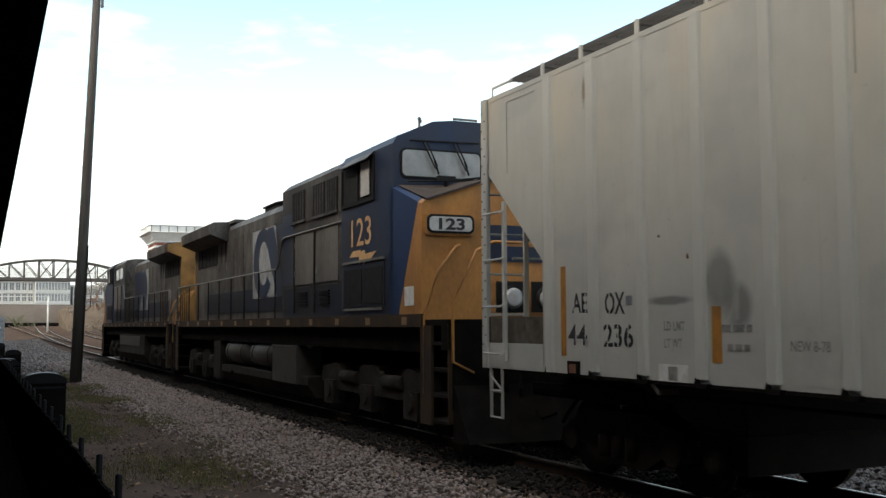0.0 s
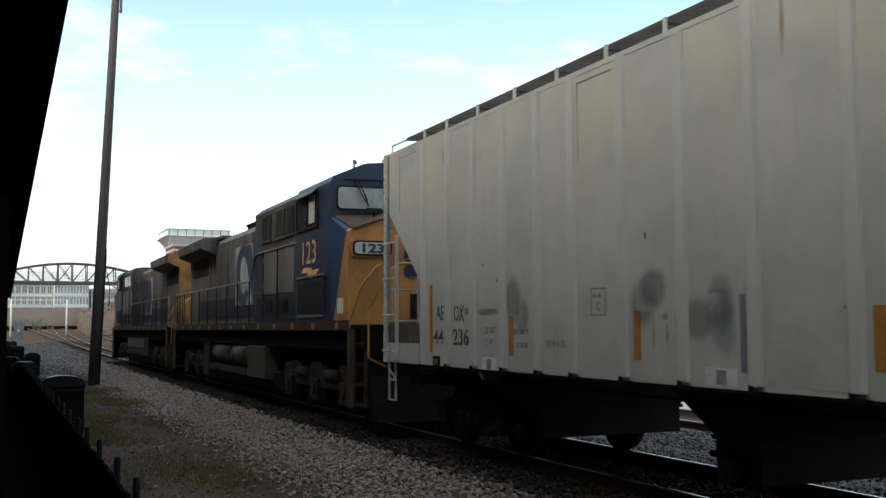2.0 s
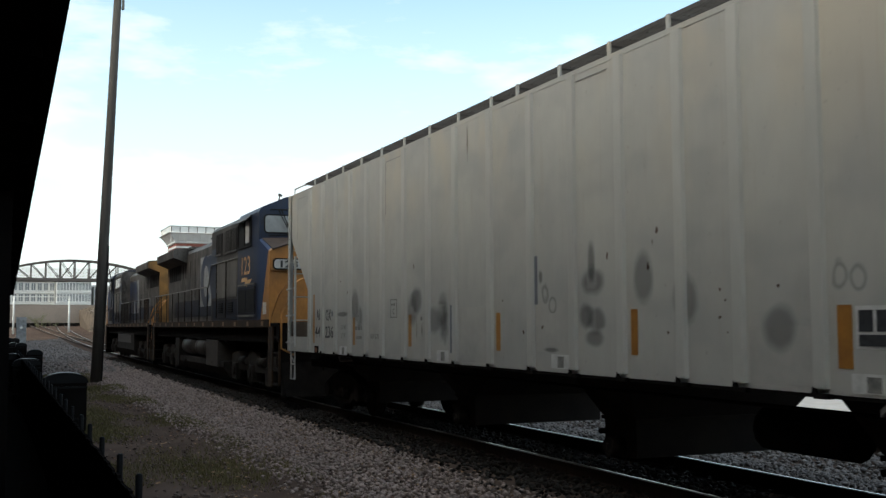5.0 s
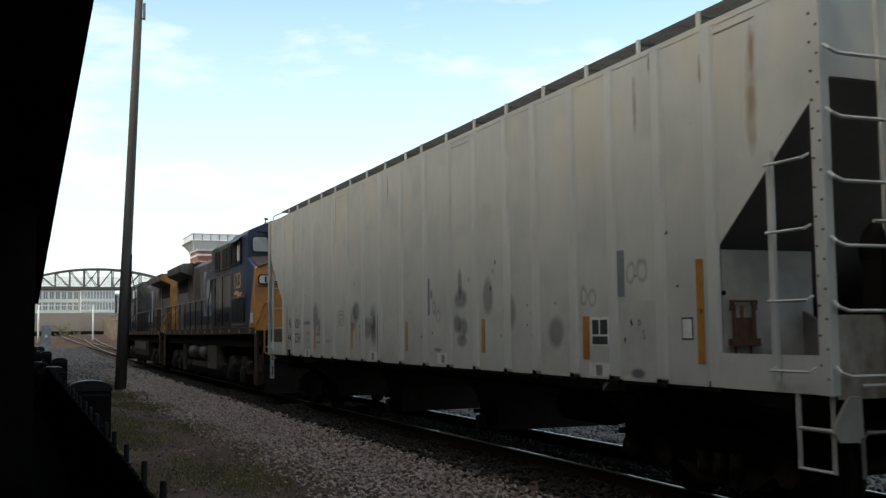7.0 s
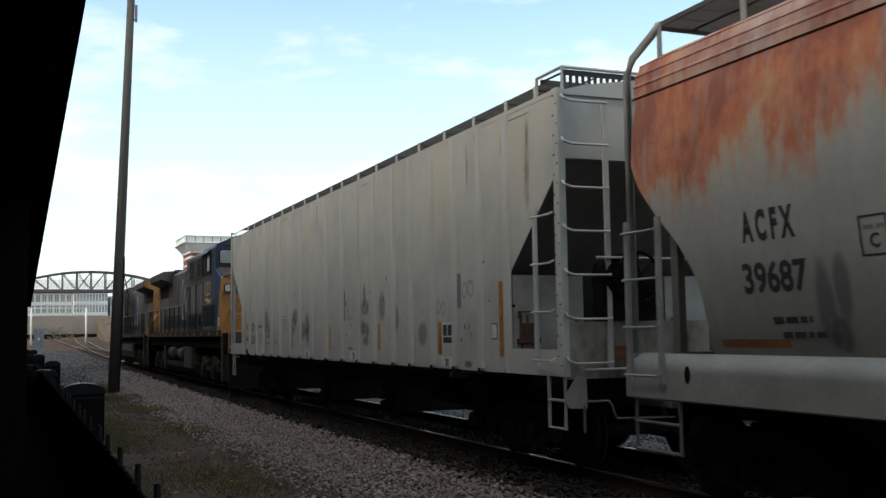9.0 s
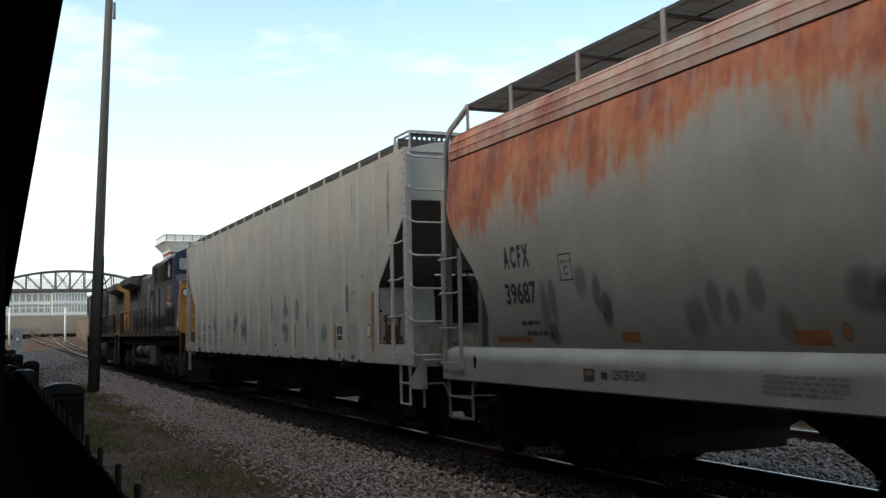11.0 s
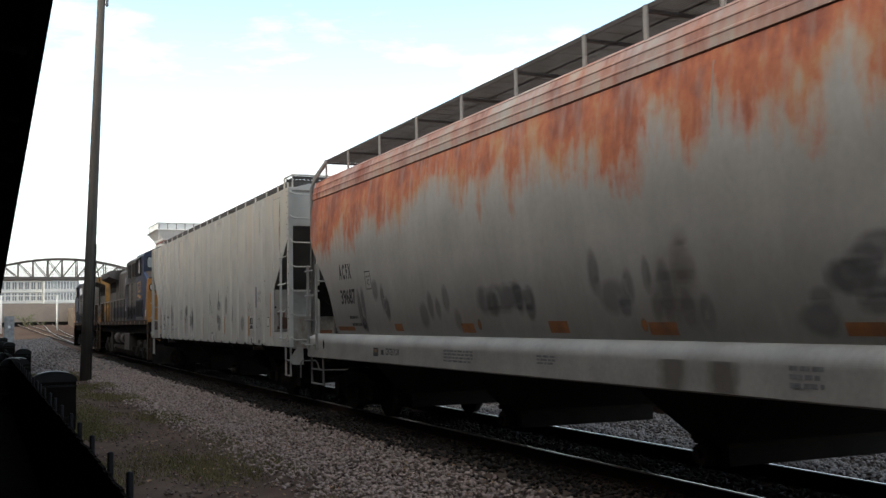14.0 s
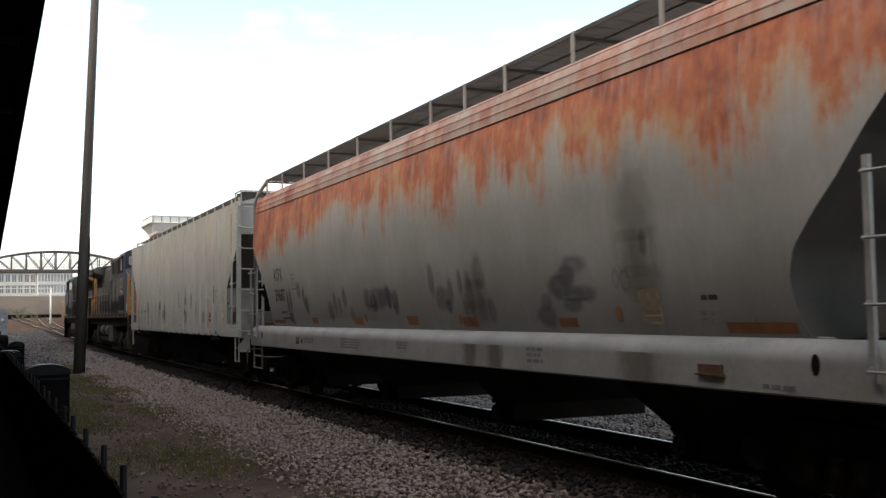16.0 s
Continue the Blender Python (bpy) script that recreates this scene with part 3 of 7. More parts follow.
def grass(x0, x1, y0, y1, count, seed):
    rng = np.random.default_rng(seed)
    vs, fs = [], []
    for k in range(count):
        x, y = rng.uniform(x0, x1), rng.uniform(y0, y1)
        if noise.noise((x * 0.8, y * 0.3, 3.0)) < rng.uniform(-0.15, 0.45):
            continue
        z, hgt, a = lane_profile(x) - 0.01, rng.uniform(0.025, 0.09), rng.uniform(0, math.tau)
        dx, dy = math.cos(a), math.sin(a)
        w, lean = 0.009, rng.uniform(-0.05, 0.05)
        i = len(vs)
        vs += [(x - dx * w, y - dy * w, z), (x + dx * w, y + dy * w, z), (x + dy * lean, y + dx * lean, z + hgt)]
        fs.append((i, i + 1, i + 2))
    me = bpy.data.meshes.new("grass")
    me.from_pydata(vs, [], fs)
    me.materials.append(M["grass"])
    return tagged(new("grass", me), "thin dry olive grass beside the ballast", "grass", kind="stuff")


def fallen_leaves(x0, x1, y0, y1, count, seed):
    rng = np.random.default_rng(seed)
    vs, fs = [], []
    for k in range(count):
        x, y = rng.uniform(x0, x1), y0 + (y1 - y0) * rng.uniform(0, 1) ** 1.5
        if noise.noise((x * 0.9, y * 0.5, 9.0)) < rng.uniform(-0.5, 0.4):
            continue
        z, r, a = lane_profile(x) + rng.uniform(0.012, 0.035) + (0.03 if x > 3.7 else 0), rng.uniform(0.014, 0.034), rng.uniform(0, math.tau)
        i = len(vs)
        for j, q in enumerate((1.0, 0.55, 0.9, 0.5, 1.1, 0.6)):
            t = a + j * math.tau / 6
            vs.append((x + math.cos(t) * r * q, y + math.sin(t) * r * q, z + rng.uniform(-0.008, 0.012)))
        fs.append(tuple(range(i, i + 6)))
    me = bpy.data.meshes.new("fallen_leaves")
    me.from_pydata(vs, [], fs)
    me.materials.append(M["leaf_litter"])
    return tagged(new("fallen_leaves", me), "dry brown leaves scattered over ballast and grass", "leaves", kind="stuff")


def rail_profile():
    return [(-0.075, -0.172), (0.075, -0.172), (0.075, -0.16), (0.012, -0.14), (0.012, -0.045), (0.036, -0.035), (0.036, -0.012), (-0.036, -0.012), (-0.036, -0.035), (-0.012, -0.045), (-0.012, -0.14), (-0.075, -0.16)]


def along(bm, prof, u, way, ys):
    """Draws an outline along a bent line."""
    rings = [[bm.verts.new((way(y) + u + p, y, z + rise(y))) for p, z in prof] for y in ys]
    for r, s in zip(rings, rings[1:]):
        for i in range(len(prof)):
            j = (i + 1) % len(prof)
            bm.faces.new((r[i], r[j], s[j], s[i]))
    bm.faces.new(rings[0])
    bm.faces.new(list(reversed(rings[-1])))


def build_track(name, label, way, ys, ties, head="rail_top"):
    t = thing(name, label, "railway track", kind="structure")
    for sgn in (-1, 1):
        b = B()
        along(b, rail_profile(), sgn * HEADS, way, ys)
        rail = part("rail", b, M["rail_side"], t, "rusty steel rail")
        b = B()
        along(b, ((-0.018, -0.012), (0.018, -0.012), (0.018, 0.001), (0.012, 0.003), (-0.012, 0.003), (-0.018, 0.001)), sgn * HEADS, way, ys)
        part("rail_head", b, M[head], rail, "polished running surface")
    b = B()
    box(b, -1.3, 1.3, -0.11, 0.11, -0.33, -0.165)
    me = mesh_of("tie", b, M["tie"], 0.01)
    rnd = random.Random(3)
    y = ties[0]
    while y < ties[1]:
        ob = new("tie", me)
        ob.parent = t
        ob.matrix_basis = pose(way(y) + rnd.uniform(-0.04, 0.04), y, rnd.uniform(-0.012, 0.008), 0, 0, rnd.uniform(-1.5, 1.5))
        y += 0.5
    return t


def build_pole():
    p = thing("utility_pole", "tall dark wooden utility pole standing in the grass", "pole", pose(3.37, 38.9, -0.37))
    b = B()
    tube(b, [(0, 0, -0.3), (0.14, 0, 4), (0.31, 0, 9), (0.5, 0, 14.6)], [0.2, 0.185, 0.16, 0.135], 16)
    part("shaft", b, M["pole"], p)
    b = B()
    tube(b, [(0.18, -0.18, 0.0), (0.33, -0.16, 4.6), (0.33, -0.16, 4.9)], 0.025, 6)
    part("conduit", b, M["black"], p)
    b = B()
    tube(b, [(0.3, -0.1, 2.55), (0.46, -0.15, 2.7), (0.48, -0.15, 3.5), (0.3, -0.1, 4.4), (0.3, -0.1, 5.2)], 0.018, 6)
    part("cable_loop", b, M["black"], p)
    b = B()
    box(b, 0.64, 0.72, -0.1, 0.08, 13.7, 14.3)
    tube(b, [(0.48, 0, 13.75), (0.7, 0, 13.75)], 0.025, 6)
    part("junction_box", b, M["handrail"], p, "grey box near the top")
    return p


def build_fence():
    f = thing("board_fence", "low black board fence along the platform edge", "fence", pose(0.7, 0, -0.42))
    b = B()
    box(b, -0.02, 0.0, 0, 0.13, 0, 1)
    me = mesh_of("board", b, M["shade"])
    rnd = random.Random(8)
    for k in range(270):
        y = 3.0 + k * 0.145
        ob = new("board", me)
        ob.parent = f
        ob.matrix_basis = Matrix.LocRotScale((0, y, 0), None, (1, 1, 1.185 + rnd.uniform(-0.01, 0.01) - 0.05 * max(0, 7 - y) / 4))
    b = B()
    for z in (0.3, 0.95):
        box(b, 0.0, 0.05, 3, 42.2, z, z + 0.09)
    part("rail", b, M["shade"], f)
    b = B()
    tube(b, [(0, 0, 0), (0, 0, 1.19), (0, 0, 1.2)], [0.021, 0.021, 0.012], 8)
    me = mesh_of("post", b, M["post"])
    for k in range(34):
        ob = new("post", me)
        ob.parent = f
        ob.matrix_basis = pose(0.09 + 0.004 * (k % 3), 5.1 + k * 1.12 + 0.05 * math.sin(k * 2.1), 0)
    return f


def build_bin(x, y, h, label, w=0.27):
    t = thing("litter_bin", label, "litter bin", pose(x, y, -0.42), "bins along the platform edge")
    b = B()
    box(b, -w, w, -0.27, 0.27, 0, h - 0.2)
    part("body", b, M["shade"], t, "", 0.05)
    b = B()
    prism(b, [(-w - 0.02, h - 0.2)] + [(-(w + 0.02) * math.cos(k), h - 0.2 + 0.2 * math.sin(k) ** 0.8) for k in [radians(8 + 8.2 * q) for q in range(21)]] + [(w + 0.02, h - 0.2)], "y", -0.3, 0.3, True)
    part("lid", b, M["gloss_black"], t, "glossy rounded lid")
    for z in (0.25, h - 0.3):
        b = B()
        box(b, -w - 0.01, w + 0.01, -0.285, -0.27, z, z + 0.04)
        part("band", b, M["black"], t)
    return t


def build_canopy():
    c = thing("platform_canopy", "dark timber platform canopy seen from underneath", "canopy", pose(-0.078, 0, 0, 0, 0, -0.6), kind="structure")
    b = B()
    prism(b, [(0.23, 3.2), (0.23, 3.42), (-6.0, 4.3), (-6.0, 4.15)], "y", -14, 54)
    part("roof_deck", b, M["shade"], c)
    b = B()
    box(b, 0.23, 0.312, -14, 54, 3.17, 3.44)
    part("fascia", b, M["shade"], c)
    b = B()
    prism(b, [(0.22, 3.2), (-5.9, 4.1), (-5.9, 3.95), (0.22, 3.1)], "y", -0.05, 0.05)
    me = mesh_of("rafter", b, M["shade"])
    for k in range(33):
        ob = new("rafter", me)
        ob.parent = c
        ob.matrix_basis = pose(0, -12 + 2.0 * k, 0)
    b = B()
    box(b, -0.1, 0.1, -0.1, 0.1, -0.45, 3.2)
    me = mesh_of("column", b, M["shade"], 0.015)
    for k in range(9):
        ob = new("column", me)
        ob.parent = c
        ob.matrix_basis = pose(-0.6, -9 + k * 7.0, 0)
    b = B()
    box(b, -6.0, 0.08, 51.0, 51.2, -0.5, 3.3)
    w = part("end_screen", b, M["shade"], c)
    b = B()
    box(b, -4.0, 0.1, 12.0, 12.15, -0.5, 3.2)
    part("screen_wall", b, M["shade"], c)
    # Unseen block, added to cut sky and sun low on the train side.
    b = B()
    box(b, -18, -6.0, -60, 125, -0.5, 15.7)
    s = part("wall_west", b, M["brick_dark"])
    # Added wall out of view; it dims faces turned back towards the camera.
    b = B()
    box(b, -5.98, 4.2, -24, -22, -0.5, 9.0)
    tagged(part("wall_south", b, M["brick_dark"]), "unseen brick wall added behind the camera to cut light", "building wall", kind="structure")
    tagged(s, "unseen brick block added to shade the platform and train", "building wall", kind="structure")
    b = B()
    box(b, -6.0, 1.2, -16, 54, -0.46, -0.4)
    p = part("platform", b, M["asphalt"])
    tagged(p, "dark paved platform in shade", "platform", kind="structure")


build_ground()
TRACK_WAY = lambda y: TRACK + bend(y)
SECOND_WAY = lambda y: 11.98 + bend(y)
LONG = [-40, -10] + list(range(0, 330, 10))
build_track("track_1", "standard gauge track on weathered ties under the train", TRACK_WAY, LONG, (-6, 70))
build_track("track_2", "second standard gauge track beyond the train", SECOND_WAY, LONG, (0, 45))
# Where the oily stones coloured with the train's shade begin across the track.
OILY_SHADED = 5.38
stones("ballast_near", 3.25, OILY_SHADED, 4.0, 24.0, 0.058, 1, "grey crushed stone ballast beside the near rail")
stones("ballast_far", 3.2, OILY_SHADED, 24.0, 60.0, 0.075, 2, "grey crushed stone ballast beside the near rail")
stones("ballast_between", 7.9, 11.4, 5.0, 40.0, 0.072, 3, "dull crushed stone between the tracks", 1.0, "dull_stone")
stones("ballast_four_foot", OILY_SHADED - 0.25, 7.8, 4.0, 60.0, 0.075, 4, "oily crushed stone round the rails, train shade in its colour", 1.0, "oily_shaded")
stones("loose_stones", 1.5, 3.9, 5.0, 45.0, 0.055, 5, "scattered stones in the grass", 0.08, "soil_stone")
stones("far_rubble", -1.5, 5.5, 45.0, 125.0, 0.17, 11, "distant brown gravel and rubble beside the line", 0.4, "dull_stone")
grass(1.3, 3.9, 4.0, 46.0, 200000, 6)
fallen_leaves(1.4, 5.4, 4.2, 30.0, 2600, 8)
build_pole()
build_fence()
build_bin(1.29, 21.5, 1.16, "wide black litter bin with a glossy lid beside the fence", 0.39)
for x, y in ((0.75, 30.0), (0.55, 36.0), (1.35, 60.0), (1.0, 62.0), (1.5, 85.0), (1.1, 86.0)):
    build_bin(x, y, 1.2, "black litter bin with a glossy lid beside the fence")
build_bin(1.42, 42.0, 1.2, "black litter bin with a glossy lid beside the fence")
build_bin(1.0, 33.0, 1.12, "black litter bin with a glossy lid beside the fence")
build_canopy()


# ---------------------------------------------------------------- the train
def flat_u(u):
    return lambda z: u


def decal_text(parent, text, ufun, v, z, wide, high, material, name="lettering", label="", bold=0.018):
    """Painted letters on the near side; v is the left end as one reads it."""
    cu = bpy.data.curves.new("letters", "FONT")
    cu.body, cu.resolution_u, cu.offset = text, 3, bold
    tmp = bpy.data.objects.new("letters", cu)
    scene.collection.objects.link(tmp)
    bpy.context.view_layer.update()
    me = bpy.data.meshes.new_from_object(tmp.evaluated_get(bpy.context.evaluated_depsgraph_get()))
    bpy.data.objects.remove(tmp)
    xs, ys = [q.co.x for q in me.vertices], [q.co.y for q in me.vertices]
    x0, x1, y0, y1 = min(xs), max(xs), min(ys), max(ys)
    for q in me.vertices:
        vv, zz = v - (q.co.x - x0) / (x1 - x0) * wide, z + (q.co.y - y0) / (y1 - y0) * high
        q.co = (ufun(zz) - 0.005, vv, zz)
    me.materials.append(material)
    ob = new(name, me)
    ob.parent = parent
    if label:
        tagged(ob, label)
    return ob


def patch(parent, ufun, v0, v1, z0, z1, material, name="patch", label="", n=6, off=0.004, round_=False):
    """A thin painted or glued patch that follows the side."""
    b = B()
    if round_:
        ring = [b.verts.new((0, (v0 + v1) / 2 + (v1 - v0) / 2 * math.cos(a), (z0 + z1) / 2 + (z1 - z0) / 2 * math.sin(a))) for a in [k * math.tau / 20 for k in range(20)]]
        b.faces.new(ring)
    else:
        rows = [[b.verts.new((0, v, z0 + (z1 - z0) * k / n)) for v in (v0, v1)] for k in range(n + 1)]
        for r, s in zip(rows, rows[1:]):
            b.faces.new((r[0], s[0], s[1], r[1]))
    for q in b.verts:
        q.co.x = ufun(q.co.z) - off
    return part(name, b, material, parent, label)


def text_bars(parent, ufun, v0, v1, z0, z1, lines, material):
    """Lines of small stencilling that cannot be read."""
    b = B()
    step = (z1 - z0) / lines
    rnd = random.Random(int(abs(v0) * 100))
    for k in range(lines):
        v = v0
        while v > v1 + 0.03:
            w = min(rnd.uniform(0.05, 0.14), v - v1)
            zz = z0 + step * k
            vs = [b.verts.new((ufun(q) - 0.005, p, q)) for p, q in ((v, zz), (v - w, zz), (v - w, zz + step * 0.6), (v, zz + step * 0.6))]
            b.faces.new(vs)
            v -= w + 0.025
    return tagged(part("stencilling", b, material, parent, "small unreadable stencilling"), kind="stuff")


def wheelset(parent, v, r, gauge_half=0.76):
    b = B()
    tube(b, [(-1.05, 0, 0), (1.05, 0, 0)], 0.08, 10)
    for s in (-1, 1):
        tube(b, [(s * 0.69, 0, 0), (s * 0.715, 0, 0)], r + 0.028, 28)
        tube(b, [(s * 0.715, 0, 0), (s * 0.815, 0, 0)], r, 28)
        tube(b, [(s * 0.815, 0, 0), (s * 0.83, 0, 0)], r * 0.82, 28)
        tube(b, [(s * 0.83, 0, 0), (s * 0.9, 0, 0)], 0.14, 12)
        for k in range(3):
            a = k * math.tau / 3
            tube(b, [(s * 0.832, math.cos(a) * r * 0.6, math.sin(a) * r * 0.6), (s * 0.838, math.cos(a) * r * 0.6, math.sin(a) * r * 0.6)], 0.04, 6)
    ob = part("wheelset", b, M["wheel"], parent, "steel wheels on an axle", at=pose(0, v, r))
    WHEELS.append((ob, v, r))
    return ob


WHEELS = []


def freight_truck(parent, v):
    """A two-axle truck with cast side frames, springs and journals."""
    b = B()
    tube(b, [(-0.9, v, 0.62), (0.9, v, 0.62)], 0.16, 8)
    box(b, -0.95, 0.95, v - 0.17, v + 0.17, 0.5, 0.78)
    t = part("truck", b, M["truck"], parent, "cast steel freight truck")
    for s in (-1, 1):
        b = B()
        u = s * 1.0
        prism(b, [(v - 1.15, 0.36), (v - 0.95, 0.58), (v - 0.45, 0.74), (v + 0.45, 0.74), (v + 0.95, 0.58), (v + 1.15, 0.36), (v + 1.1, 0.5), (v + 0.72, 0.36), (v + 0.42, 0.2), (v - 0.42, 0.2), (v - 0.72, 0.36), (v - 1.1, 0.5)], "x", u - 0.09, u + 0.09)
        for w in (-0.89, 0.89):
            tube(b, [(u - 0.13, v + w, 0.42), (u + 0.13, v + w, 0.42)], 0.14, 12)
        part("side_frame", b, M["truck"], t)
        for k in (-0.24, 0, 0.24):
            b = B()
            tube(b, [(u + s * 0.11, v + k, 0.28), (u + s * 0.11, v + k, 0.5)], 0.07, 8)
            part("spring", b, M["truck"], t)
    for w in (-0.89, 0.89):
        wheelset(t, v + w, 0.42)
    return t


def coupler(parent, v, s):
    b = B()
    box(b, -0.1, 0.1, min(v, v + s * 0.5), max(v, v + s * 0.5), 0.78, 0.98)
    box(b, -0.19, 0.16, min(v + s * 0.42, v + s * 0.75), max(v + s * 0.42, v + s * 0.75), 0.7, 1.02)
    tube(b, [(0.14, v + s * 0.68, 0.68), (0.14, v + s * 0.68, 1.04)], 0.07, 8)
    part("coupler", b, M["truck"], parent, "knuckle coupler", 0.02)
    b = B()
    tube(b, [(-0.35, v, 0.75), (-0.38, v + s * 0.2, 0.55), (-0.33, v + s * 0.4, 0.42), (-0.2, v + s * 0.58, 0.5)], 0.028, 6)
    part("brake_hose", b, M["under"], parent, "black rubber brake hose")


def side_ladder(parent, u, v0, v1, zlow, zhigh, rungs, material, stile0=True, stile1=True, out=-1):
    """A ladder along the side, with bent rungs standing off the stiles."""
    b = B()
    for v, on in ((v0, stile0), (v1, stile1)):
        if on:
            box(b, u - 0.018, u + 0.018, v - 0.028, v + 0.028, zlow - 0.08, zhigh)
    lad = part("ladder", b, material, parent)
    for k in range(rungs):
        z = zlow + (zhigh - 0.12 - zlow) * k / max(rungs - 1, 1)
        b = B()
        o = out * 0.06
        tube(b, [(u, v0, z + 0.03), (u + o, v0, z), (u + o, v1, z), (u, v1, z + 0.03)], 0.013, 6)
        part("rung", b, material, lad)
    return lad


def end_ladder(parent, v, u0, u1, zlow, zhigh, rungs, material, s):
    b = B()
    box(b, u1 - 0.03, u1 + 0.03, v - 0.018, v + 0.018, zlow - 0.06, zhigh + 0.04)
    lad = part("end_ladder", b, material, parent)
    for k in range(rungs):
        z = zlow + (zhigh - zlow) * k / (rungs - 1)
        b = B()
        tube(b, [(u0, v, z + 0.07), (u0, v + s * 0.05, z + 0.03), (u0 + 0.08, v + s * 0.06, z), (u1, v + s * 0.06, z), (u1, v, z + 0.02)], 0.015, 6)
        part("rung", b, material, lad)
    return lad


def sill_step(parent, u, v0, v1, z0, z1, material, brace=True):
    b = B()
    tube(b, [(u, v0, z1), (u, v0, z0), (u, v1, z0), (u, v1, z1)], 0.022, 6)
    tube(b, [(u, v0, (z0 + z1) / 2 + 0.02), (u, v1, (z0 + z1) / 2 + 0.02)], 0.018, 6)
    if brace:
        tube(b, [(u, v0, (z0 + z1) / 2 + 0.03), (u, v1, z1 - 0.1)], 0.012, 6)
    part("sill_step", b, material, parent, "welded steel step")


def grating(bm, u0, u1, v0, v1, z, pitch=0.055):
    """A roof walk of upright bars between two edge strips."""
    for u in (u0, u1, (u0 + u1) / 2):
        box(bm, u - 0.006, u + 0.006, v0, v1, z - 0.03, z + 0.015)
    n = int((u1 - u0) / pitch)
    for k in range(1, n):
        u = u0 + (u1 - u0) * k / n
        box(bm, u - 0.005, u + 0.005, v0, v1, z - 0.02, z + 0.008)
    m = int((v1 - v0) / 0.3)
    for k in range(m + 1):
        v = v0 + (v1 - v0) * k / m
        box(bm, u0, u1, v - 0.004, v + 0.004, z - 0.015, z)


def funnel(parent, top, low, ut, ul, zt, zf, zb):
    """A discharge hopper: slanting sheets down to a fold, then an upright outlet box with its gate."""
    b = B()
    def ring(v, u, z):
        u0, u1 = u if isinstance(u, tuple) else (u, u)
        return [b.verts.new(p) for p in ((-u0, v[0], z), (u0, v[0], z), (u1, v[1], z), (-u1, v[1], z))]
    rs = [ring(top, ut, zt), ring(low, ul, zf), ring(low, ul, zb)]
    for r, q in zip(rs, rs[1:]):
        for k in range(4):
            b.faces.new((r[k], r[(k + 1) % 4], q[(k + 1) % 4], q[k]))
    b.faces.new(rs[0])
    b.faces.new(rs[2])
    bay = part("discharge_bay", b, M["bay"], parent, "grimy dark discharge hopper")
    b = B()
    box(b, -ul - 0.03, ul + 0.03, low[0] - 0.03, low[1] + 0.03, zf - 0.02, zf + 0.02)
    part("flange", b, M["truck"], bay)
    b = B()
    vm = (low[0] + low[1]) / 2
    tube(b, [(-ul - 0.16, vm, zb + 0.1), (-ul + 0.02, vm, zb + 0.1)], [0.1, 0.12], 12)
    tube(b, [(-ul - 0.19, vm, zb + 0.1), (-ul - 0.16, vm, zb + 0.1)], [0.04, 0.04], 8)
    part("outlet_cap", b, M["truck"], bay)
    b = B()
    tube(b, [(-ul - 0.12, low[1] - 0.08, zb + 0.24), (ul + 0.12, low[1] - 0.08, zb + 0.24)], 0.03, 8)
    part("gate_shaft", b, M["truck"], bay)
    return bay


HOP_RIBS = (7.8, 6.96, 6.16, 5.34, 4.5, 3.75, 2.82, 1.9, 0.98, -0.06, -1.1, -2.02, -2.92, -3.86, -4.62, -5.5, -6.3, -7.14, -7.93)


